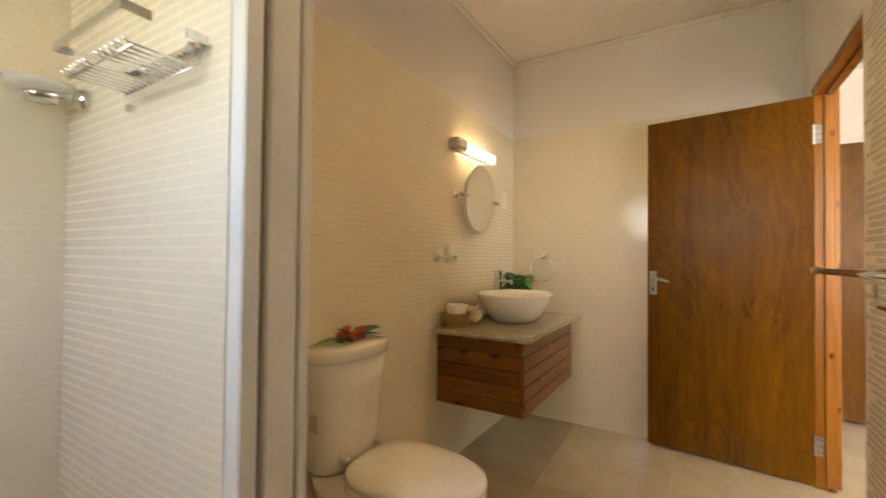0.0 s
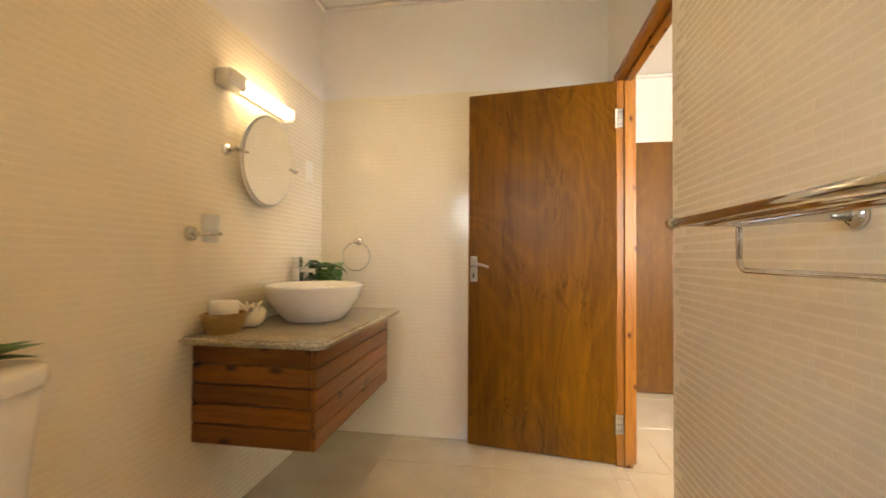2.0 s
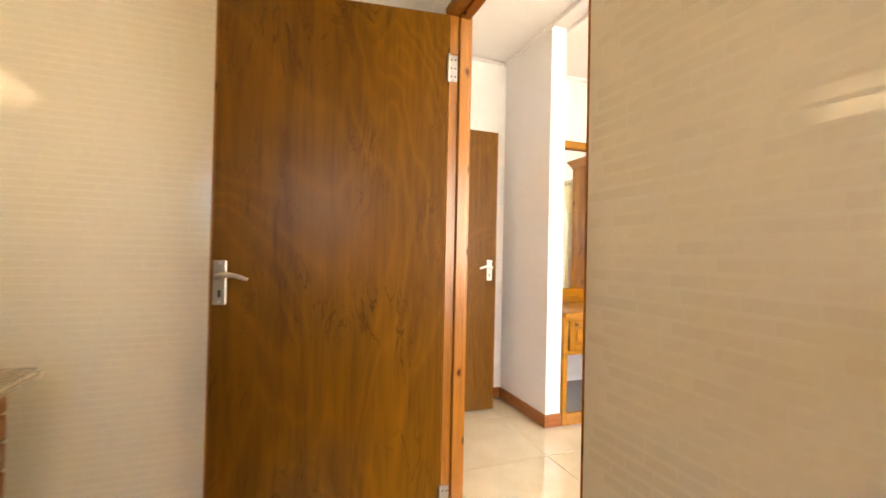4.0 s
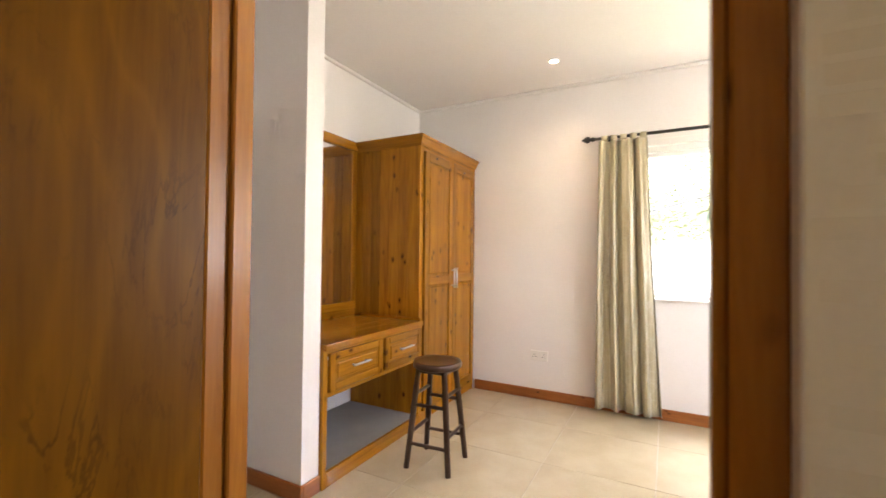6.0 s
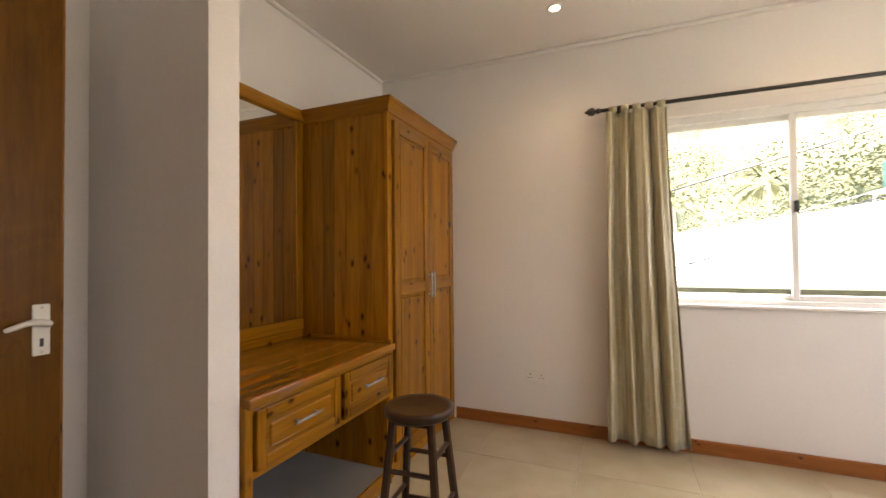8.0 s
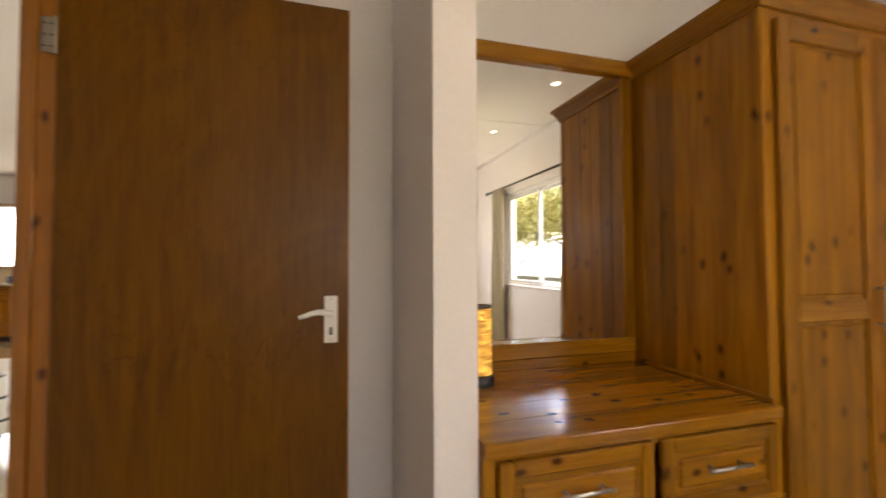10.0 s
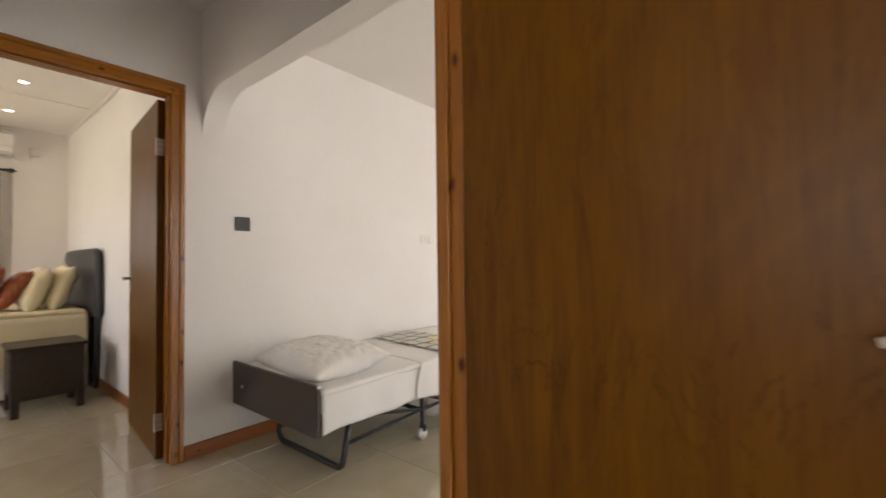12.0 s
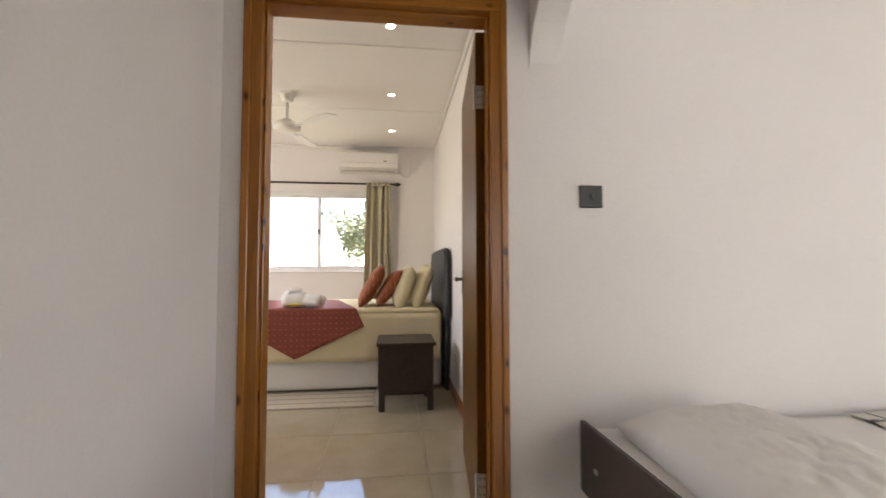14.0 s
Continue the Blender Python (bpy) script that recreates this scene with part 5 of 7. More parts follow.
def bar_stool(name, c, seat_h, seat_r, top, foot, label, rungs, mt, seat_mt):
    s = thing(name, c, label, "stool")
    x, y, z = c
    part("seat", lathe(bmesh.new(), [(0.001, -0.040), (seat_r * 0.93, -0.040), (seat_r, -0.030), (seat_r, -0.008), (seat_r * 0.96, 0.0), (seat_r * 0.8, -0.003), (0.001, -0.008)], (x, y, z + seat_h), 36), seat_mt, s, smooth=True)
    corners = []
    for sx in (-1, 1):
        for sy in (-1, 1):
            a = Vector((x + sx * top, y + sy * top, z + seat_h - 0.036))
            b = Vector((x + sx * foot, y + sy * foot, z))
            corners.append((sx, sy, a, b))
            part("leg", tube(bmesh.new(), [b, b + (a - b) * 0.5, a], [0.0165, 0.0185, 0.017], 8), mt, s)
    at = lambda sx, sy, h: next(b + (a - b) * (h / (seat_h - 0.036)) for p, q, a, b in corners if (p, q) == (sx, sy))
    for h, axis in rungs:
        for k in (-1, 1):
            p, q = (at(-1, k, h), at(1, k, h)) if axis == 'x' else (at(k, -1, h), at(k, 1, h))
            part("rung", tube(bmesh.new(), [p, q], 0.0105, 8), mt, s)
    part("brace", box(bmesh.new(), x - top - 0.012, y - top - 0.012, z + seat_h - 0.062, x + top + 0.012, y + top + 0.012, z + seat_h - 0.038, 0.004), mt, s)
    return s


st = bar_stool("bar_stool", (0, 0, 0), 0.605, 0.145, 0.082, 0.132, "dark brown wooden stool with a round seat, by the dressing table", ((0.14, 'y'), (0.20, 'x'), (0.36, 'y'), (0.42, 'x')), M_DARKWOOD, M_DARKWOOD)
st.matrix_basis = pose(1.757, 0.508, 0, 0, 0, 4)


def curtain(name, x, ya, yb, z0, z1, folds, label, group, flare=0.06):
    """A hanging cloth with deep folds across the line ya..yb; open under its tabs."""
    c = thing(name, (x, (ya + yb) / 2, z0), label, "curtain", group)
    bm = bmesh.new()
    w = yb - ya

    def f(u, v):
        k = folds * 2 * math.pi
        a = 0.032 + 0.014 * (1 - v)
        y = ya + w * u + (1 - v) ** 1.3 * flare * (u - 0.85) + 0.006 * math.sin(k * u * 2 + 1)
        ph = k * u + 1.5 * noise.noise(Vector((u * 3.1 + ya * 5, v * 0.9, 1.7))) + 0.5 * math.sin(2.2 * v + u * 5)
        xx = x + a * (0.75 * math.sin(ph) + 0.40 * math.sin(1.73 * ph + 0.9)) + wobble(u * 7, v * 3.5, 3.1, 1, 0.016)
        return (xx, y, z0 + (z1 - z0) * v)
    grid(bm, 84, 30, f)
    cl = part("cloth", bm, M_CURTAIN, c, smooth=True)
    sol = cl.modifiers.new("thickness", 'SOLIDIFY')
    sol.thickness = 0.003
    n = 5
    for k in range(n):
        y = ya + w * (k + 0.5) / n
        bm = bmesh.new()
        ring = [(x + 0.019 * math.cos(t), z1 + 0.022 + 0.024 * math.sin(t)) for t in (2 * math.pi * j / 14 for j in range(14))]
        for dy0, dy1 in ((-0.024, 0.024),):
            a = [bm.verts.new((p, y + dy0, q)) for p, q in ring]
            b2 = [bm.verts.new((p, y + dy1, q)) for p, q in ring]
            for j in range(14):
                bm.faces.new((a[j], a[(j + 1) % 14], b2[(j + 1) % 14], b2[j]))
        tab = part("tab", bm, M_CURTAIN, c, smooth=True)
        tab.modifiers.new("thickness", 'SOLIDIFY').thickness = 0.003
    return c


def curtain_rod(x, wall_x, y0, y1, z, mounts):
    r = thing("curtain_rod", (x, (y0 + y1) / 2, z), "black curtain rod with turned end knobs above the window", "curtain rod")
    part("rod", tube(bmesh.new(), [(x, y0, z), (x, y1, z)], 0.0125, 14), M_BLACKMETAL, r, smooth=True)
    for y, s in ((y0, -1), (y1, 1)):
        prof = ((0, 0.013), (0.012, 0.019), (0.022, 0.019), (0.030, 0.010), (0.042, 0.024), (0.058, 0.028), (0.076, 0.020), (0.092, 0.008), (0.102, 0.003))
        part("finial", tube(bmesh.new(), [(x, y + s * a, z) for a, _ in prof], [q for _, q in prof], 14), M_BLACKMETAL, r, smooth=True)
    for y in mounts:
        bm = tube(bmesh.new(), [(wall_x, y, z), (x, y, z)], 0.008, 10)
        tube(bm, [(wall_x, y, z), (wall_x + (0.008 if x > wall_x else -0.008), y, z)], 0.028, 16)
        lathe(bm, [(0.014, -0.012), (0.020, -0.012), (0.020, 0.012), (0.014, 0.012)], (x, y, z), 14)
        part("bracket", bm, M_BLACKMETAL, r, smooth=True)


curtain("curtain", 3.098, -0.575, -0.225, 0.035, 2.155, 4, "satin gold-grey patterned curtain drawn to one side of the window", "bedroom curtains", 0.12)
curtain("curtain", 3.098, -2.32, -1.975, 0.035, 2.155, 5, "satin gold-grey patterned curtain drawn to one side of the window", "bedroom curtains", 0.08)
curtain_rod(3.098, XB, -2.46, -0.185, 2.182, (-0.30, -2.36))


def slider_window(name, x, y0, y1, z0, z1, mull, side, label):
    """A white two-leaf sliding window in a wall across x; side is +1 if the room lies at larger x."""
    w = tagged(new(name), label, "window", kind="structure")
    o = 0.045
    d0, d1 = x - side * 0.095, x - side * 0.025
    lo, hi = min(d0, d1), max(d0, d1)

    def fr(nm, ya, yb, za, zb, xa, xb, parent=w):
        return part(nm, box(bmesh.new(), min(xa, xb), ya, za, max(xa, xb), yb, zb, 0.003), M_WHITEMETAL, parent)
    fr("window_frame", y0, y0 + o, z0, z1, lo, hi)
    fr("window_frame", y1 - o, y1, z0, z1, lo, hi)
    fr("window_frame", y0 + o, y1 - o, z0, z0 + o, lo, hi)
    fr("window_frame", y0 + o, y1 - o, z1 - o, z1, lo, hi)
    m = (lo + hi) / 2
    for k, (ya, yb, xa, xb) in enumerate(((y0 + o, mull + 0.022, lo + 0.008, m - 0.002), (mull - 0.022, y1 - o, m + 0.002, hi - 0.008))):
        s = 0.034
        sash = fr("sash", ya, ya + s, z0 + o, z1 - o, xa, xb)
        fr("sash_stile", yb - s, yb, z0 + o, z1 - o, xa, xb, sash)
        fr("sash_rail", ya + s, yb - s, z0 + o, z0 + o + s, xa, xb, sash)
        fr("sash_rail", ya + s, yb - s, z1 - o - s, z1 - o, xa, xb, sash)
        g = part("pane", box(bmesh.new(), (xa + xb) / 2 - 0.002, ya + s - 0.004, z0 + o + s - 0.004, (xa + xb) / 2 + 0.002, yb - s + 0.004, z1 - o - s + 0.004), M_GLASS, sash, "clear glass pane")
        g.visible_shadow = False
    sx = x + side * 0.030
    part("window_sill", box(bmesh.new(), min(d1 + side * 0.001, sx), y0 - 0.0, z0 - 0.004, max(d1 + side * 0.001, sx), y1 + 0.0, z0 + 0.016, 0.004), M_PLASTER, w)
    bm = box(bmesh.new(), hi, mull - 0.012, (z0 + z1) / 2 - 0.035, hi + 0.014, mull + 0.012, (z0 + z1) / 2 + 0.035, 0.003) if side > 0 else box(bmesh.new(), lo - 0.014, mull - 0.012, (z0 + z1) / 2 - 0.035, lo, mull + 0.012, (z0 + z1) / 2 + 0.035, 0.003)
    part("latch", bm, M_BLACKPLASTIC, w, "black sash latch")
    return w


slider_window("window_1", XB, WIN_Y0, WIN_Y1, WIN_Z0, WIN_Z1, -1.24, -1, "white aluminium sliding window with two panes")
slider_window("window_2", X2, W2_Y0, W2_Y1, W2_Z0, W2_Z1, 0.075, 1, "white aluminium sliding window with two panes")
trim("trim", [(XB - 0.012, WIN_Y0 - 0.04, WIN_Z1, XB, WIN_Y1 + 0.04, WIN_Z1 + 0.05)], M_PLASTER, "plain white window head band", 0.003)
socket("power_socket", "white double power socket low on the wall", (XB, 0.275, 0.372), (-1, 0, 0), 0.148, 0.086, M_PLASTIC)


def soft_box(bm, x0, y0, z0, x1, y1, z1, r, amp, seed, nu=26, nv=26, nz=8):
    """A cushioned block with rounded edges and slight wrinkles."""
    def pt(a, b, c):
        v = Vector((a, b, c))
        p = Vector((x0 + (x1 - x0) * (a + 1) / 2, y0 + (y1 - y0) * (b + 1) / 2, z0 + (z1 - z0) * (c + 1) / 2))
        mn, mx = Vector((x0 + r, y0 + r, z0 + r)), Vector((x1 - r, y1 - r, z1 - r))
        core = Vector(min(max(p[k], mn[k]), mx[k]) for k in range(3))
        d = p - core
        if d.length > 1e-6:
            p = core + d.normalized() * min(r, d.length if d.length < r else r)
        w = noise.noise(Vector((p.x * 3 + seed, p.y * 3, p.z * 5))) * amp + noise.noise(Vector((p.x * 11, p.y * 8 + seed, p.z * 3))) * amp * 0.4
        return p + (d.normalized() * w if d.length > 1e-6 else Vector((0, 0, w if c > 0 else 0)))
    for ax, n1, n2 in ((2, nu, nv), (0, nv, nz), (1, nu, nz)):
        for s in (-1, 1):
            def f(u, v):
                a, b = 2 * u - 1, 2 * v - 1
                return pt(*((a, b, s) if ax == 2 else (s, a, b) if ax == 0 else (a, s, b)))
            grid(bm, n1, n2, f)
    bmesh.ops.remove_doubles(bm, verts=bm.verts, dist=1e-4)
    return bm


def pillow(bm, w, d, t, m, seed, pinch=0.08, crease=0.0, n=26):
    """A stuffed cushion of size w x d x t round the origin, pointed at its corners, placed by m."""
    tmp = bmesh.new()
    for s in (-1, 1):
        def f(u, v):
            a, b = 2 * u - 1, 2 * v - 1
            e = max(0.0, (1 - a ** 4) * (1 - b ** 4)) ** 0.55
            sh = 1 - pinch * ((1 - a * a) * b * b + (1 - b * b) * a * a)
            z = s * t / 2 * e * (1 + 0.10 * noise.noise(Vector((a * 2.4 + seed, b * 2.4, s))))
            z += (0.012 * noise.noise(Vector((a * 7 + seed, b * 4, s * 2))) + 0.007 * noise.noise(Vector((a * 4 + b * 9, b * 5 - a * 6 + seed, s)))) * e
            if crease:
                q = Vector((a * 2.1 + b * 1.2 + seed, b * 2.6 - a * 0.7, s * 3))
                q += 0.5 * noise.noise_vector(q * 0.8)
                z -= crease * max(0.0, 1 - 3.2 * abs(noise.noise(q))) ** 1.5 * e ** 0.5
                sh *= 1 + 0.04 * noise.noise(Vector((a * 3, b * 3, seed)))
            return (a * w / 2 * sh, b * d / 2 * sh, z)
        grid(tmp, n, n, f)
    bmesh.ops.remove_doubles(tmp, verts=tmp.verts, dist=1e-5)
    tmp.verts.index_update()
    return join(bm, tmp, m)


def bed_one():
    b = thing("double_bed", (1.1, -2.15, 0), "double bed with white sheets hanging in folds", "bed")
    x0, x1, y0, y1 = 0.14, 2.10, -2.92, -1.335
    part("base", box(bmesh.new(), x0 + 0.02, y0 + 0.02, 0.03, x1 - 0.03, y1 - 0.03, 0.30, 0.01), M_PANEL, b)
    part("mattress", soft_box(bmesh.new(), x0 + 0.01, y0 + 0.01, 0.30, x1 - 0.01, y1 - 0.012, 0.592, 0.05, 0.004, 2), M_LINEN, b, smooth=True)
    bm = bmesh.new()

    def drop(u, v):
        x = x0 + (x1 - x0) * u
        return (x, y1 + 0.010 * (1 - v) * math.sin(x * 21 + 1.3 * math.sin(x * 7)) + 0.012 * (1 - v) - 0.006, 0.10 + 0.485 * v)
    grid(bm, 90, 10, drop)

    def drop2(u, v):
        y = y0 + (y1 - y0) * u
        return (x1 + 0.010 * (1 - v) * math.sin(y * 21 + 1.3 * math.sin(y * 7)) + 0.012 * (1 - v) - 0.006, y, 0.10 + 0.485 * v)
    grid(bm, 70, 10, drop2)
    sh = part("sheet_drop", bm, M_LINEN, b, "white sheet hanging in soft folds", True)
    sh.modifiers.new("thickness", 'SOLIDIFY').thickness = 0.003
    bm = bmesh.new()
    soft_box(bm, x0 - 0.006, y0 - 0.006, 0.565, x1 + 0.004, y1 + 0.004, 0.600, 0.015, 0.003, 5, 50, 40, 4)
    part("top_sheet", bm, M_LINEN, b, smooth=True)
    r = thing("bed_runner", (1.45, -2.15, 0.6), "red cloth runner with small dots laid over the bed", "bed runner")
    bm = bmesh.new()
    grid(bm, 20, 40, lambda u, v: (1.22 + 0.48 * u, y0 + (y1 + 0.012 - y0) * v, 0.6055 + 0.003 * noise.noise(Vector((u * 4, v * 9, 0)))))
    t1 = part("cloth", bm, M_REDCLOTH, r, smooth=True)
    bm = bmesh.new()
    grid(bm, 20, 8, lambda u, v: (1.22 + 0.48 * u, y1 + 0.014 + 0.012 * (1 - v), 0.30 + 0.307 * v))
    M = lined("red_dotted_front", (0.34, 0.052, 0.030), (0.62, 0.36, 0.20), 0.048, 0.012, ('x', 'z'), 0.7, True)
    t2 = part("drop", bm, M, r, smooth=True)
    for t in (t1, t2):
        t.modifiers.new("thickness", 'SOLIDIFY').thickness = 0.003
    h = thing("headboard", (0.12, -2.14, 0), "padded black headboard against the wall", "headboard")
    part("panel", box(bmesh.new(), XE1 + 0.002, y0, 0.0, XE1 + 0.038, y1, 1.15, 0.012, 3), M_LEATHER, h)


bed_one()


# ---- second bedroom ----
def bed_two():
    xn, xf, yh, yf = -4.35, -5.55, 1.475, -0.60
    b = thing("double_bed", (-4.95, 0.4, 0), "made bed with cream sheets on a pale upholstered base", "bed")
    part("base", soft_box(bmesh.new(), xf, yf, 0.03, xn - 0.03, yh, 0.36, 0.02, 0.002, 8), M_LINEN, b, "pale upholstered bed base", True)
    part("mattress", soft_box(bmesh.new(), xf - 0.005, yf - 0.005, 0.34, xn - 0.012, yh, 0.738, 0.06, 0.003, 1), M_CREAMLINEN, b, smooth=True)
    bm = bmesh.new()
    grid(bm, 70, 8, lambda u, v: (xn + 0.006 + 0.008 * (1 - v) * math.sin(u * 31 + 2 * math.sin(u * 9)), yf + (yh - 0.02 - yf) * u, 0.280 + 0.425 * v))
    s = part("sheet_drop", bm, M_CREAMLINEN, b, "cream sheet hanging over the side", True)
    s.modifiers.new("thickness", 'SOLIDIFY').thickness = 0.003
    part("top_sheet", soft_box(bmesh.new(), xf - 0.012, yf - 0.012, 0.700, xn + 0.012, yh - 0.03, 0.747, 0.022, 0.003, 4, 40, 50, 4), M_CREAMLINEN, b, smooth=True)
    r = thing("bed_runner", (-4.6, 0.2, 0.75), "red dotted cloth laid cornerwise with its point hanging over the bedside", "bed runner")
    bm = bmesh.new()

    def top(u, v):
        y = -0.58 + 1.28 * u
        return (xn + 0.016 - 1.1 * v, y - 0.30 * v, 0.752 + 0.003 * noise.noise(Vector((u * 5, v * 5, 1))))
    grid(bm, 30, 20, top)
    t1 = part("cloth", bm, M_REDCLOTH, r, smooth=True)
    bm = bmesh.new()

    def hang(u, v):
        # the runner lies askew: its end hangs with one corner low and the other high
        ya, yb = -0.58 + 0.755 * v, 0.70 + 0.07 * v
        y = ya + (yb - ya) * u
        deep = 0.437 - 0.279 * u
        return (xn + 0.020 + 0.012 * v + 0.006 * math.sin(u * 14) * v, y, 0.752 - deep * v)
    grid(bm, 30, 14, hang)
    t2 = part("drop", bm, M_REDSIDE, r, smooth=True)
    for t in (t1, t2):
        t.modifiers.new("thickness", 'SOLIDIFY').thickness = 0.003
    h = thing("headboard", (-4.95, 1.46, 0), "black padded headboard with rounded corners", "headboard")
    bm = bmesh.new()
    x0, x1, z0, z1, rr = -5.62, -4.22, 0.66, 1.30, 0.14
    out = [(x0, z0), (x1, z0)]
    for cx, a0 in ((x1 - rr, 0), (x0 + rr, 90)):
        out += [(cx + rr * math.cos(radians(a0 + 90 * k / 8)), z1 - rr + rr * math.sin(radians(a0 + 90 * k / 8))) for k in range(9)]
    f = bm.faces.new([bm.verts.new((x, 1.484, z)) for x, z in out])
    e = bmesh.ops.extrude_face_region(bm, geom=[f])
    bmesh.ops.translate(bm, vec=(0, 0.062, 0), verts=[g for g in e["geom"] if isinstance(g, bmesh.types.BMVert)])
    bmesh.ops.bevel(bm, geom=[q for q in bm.edges if abs(q.verts[0].co.y - q.verts[1].co.y) < 1e-6], offset=0.018, segments=3, affect='EDGES')
    part("panel", bm, M_LEATHER, h)
    for x in (-4.36, -5.48):
        part("leg", box(bmesh.new(), x - 0.03, 1.505, 0.0, x + 0.03, 1.535, 0.70, 0.003), M_LEATHER, h)
    for k, (y, lean, mt, sz, lab) in enumerate(((0.80, 30, M_RUST, 0.48, "rust-red dotted cushion leaning on the bed"), (0.97, 34, M_RUST, 0.44, "rust-red dotted cushion leaning on the bed"),
                                              (1.12, 20, M_CREAMLINEN, 0.45, "plump cream pillow leaning on the bed"), (1.29, 20, M_CREAMLINEN, 0.47, "cream pillow leaning against the headboard"))):
        p = thing("cushion" if k < 2 else "pillow", (-4.75, y, 0.75), lab, "cushion" if k < 2 else "pillow", "cushions on the second bed")
        m = Matrix.Translation((-4.72, y + 0.02, 0.75 + sz * 0.40)) @ Matrix.Rotation(radians(90 - lean), 4, 'X') @ Matrix.Rotation(radians(random.uniform(-4, 4)), 4, 'Z')
        part("cover", pillow(bmesh.new(), 0.56 if k > 1 else 0.46, sz * 0.96, (0.125, 0.13, 0.17, 0.15)[k], m, k * 3.7, 0.12), mt, p, smooth=True)
    t = thing("rolled_towel", (-4.50, 0.20, 0.75), "white towels rolled into a small figure on the bed", "towel")
    for k, (dx, dy, dz, l, rad, ang) in enumerate(((0, -0.02, 0.070, 0.24, 0.068, 84), (0.05, 0.14, 0.062, 0.22, 0.060, 66), (-0.02, -0.03, 0.145, 0.10, 0.036, 100), (-0.01, -0.09, 0.120, 0.10, 0.030, 40))):
        a = radians(ang)
        p0 = Vector((-4.50 + dx, 0.16 + dy, 0.755 + dz))
        d = Vector((math.cos(a), math.sin(a), 0)) * l / 2
        bm = tube(bmesh.new(), [p0 - d, p0 - d * 0.9, p0 - d * 0.5, p0, p0 + d * 0.5, p0 + d * 0.9, p0 + d], [rad * 0.6, rad * 0.93, rad * 1.02, rad * 0.97, rad * 1.03, rad * 0.92, rad * 0.6], 20)
        for v in bm.verts:
            v.co += 0.010 * noise.noise_vector(v.co * 16)
        part("roll", bm, M_LINEN, t, smooth=True)
    f = thing("frangipani", (-4.38, 0.13, 0.755), "yellow frangipani blossom lying on the bed", "flower")
    bm = bmesh.new()
    for cx, cy in ((-4.385, 0.13), (-4.40, 0.17)):
        for k in range(5):
            a = k * 1.257
            leaf_blade(bm, (cx, cy, 0.768), (cx + 0.05 * math.cos(a), cy + 0.05 * math.sin(a), 0.800), 0.022, 0.008)
    part("petals", bm, M_YELLOW, f, smooth=True)
    n = thing("nightstand", (-4.03, 1.13, 0), "dark brown wooden bedside cabinet on short legs", "nightstand")
    part("top", box(bmesh.new(), -4.24, 0.898, 0.502, -3.800, 1.365, 0.528, 0.005), M_ESPRESSO, n)
    part("body", box(bmesh.new(), -4.22, 0.918, 0.155, -3.818, 1.345, 0.502, 0.003), M_ESPRESSO, n)
    part("apron", box(bmesh.new(), -4.20, 0.935, 0.120, -3.835, 1.328, 0.156, 0.003), M_ESPRESSO, n)
    for x in (-4.215, -3.865):
        for y in (0.918, 1.298):
            part("leg", box(bmesh.new(), x, y, 0.0, x + 0.047, y + 0.047, 0.158, 0.003), M_ESPRESSO, n)
    for z in (0.168, 0.335):
        part("drawer", box(bmesh.new(), -4.20, 0.911, z, -3.84, 0.919, z + 0.158, 0.003), M_ESPRESSO, n)
    r = thing("rug", (-4.2, 0.40, 0), "pale cotton bedside rug with fine stripes and fringes", "rug")
    part("weave", box(bmesh.new(), -4.56, -0.20, 0.0005, -3.95, 0.87, 0.009, 0.003), M_RUG, r)
    bm = bmesh.new()
    for k in range(46):
        x = -4.555 + k * 0.0132
        tube(bm, [(x, 0.868, 0.004), (x + random.uniform(-0.006, 0.006), 0.912, 0.003)], 0.0022, 4)
    part("fringe", bm, M_LINEN, r)


bed_two()
curtain("curtain", X2 + 0.095, 0.675, 0.985, 0.30, 2.165, 4, "satin gold-grey patterned curtain drawn to one side of the window", "second bedroom curtains", 0.05)
curtain("curtain", X2 + 0.095, -1.00, -0.69, 0.30, 2.165, 4, "satin gold-grey patterned curtain drawn to one side of the window", "second bedroom curtains", 0.05)
curtain_rod(X2 + 0.095, X2, -1.10, 1.02, 2.19, (0.93, -0.98))


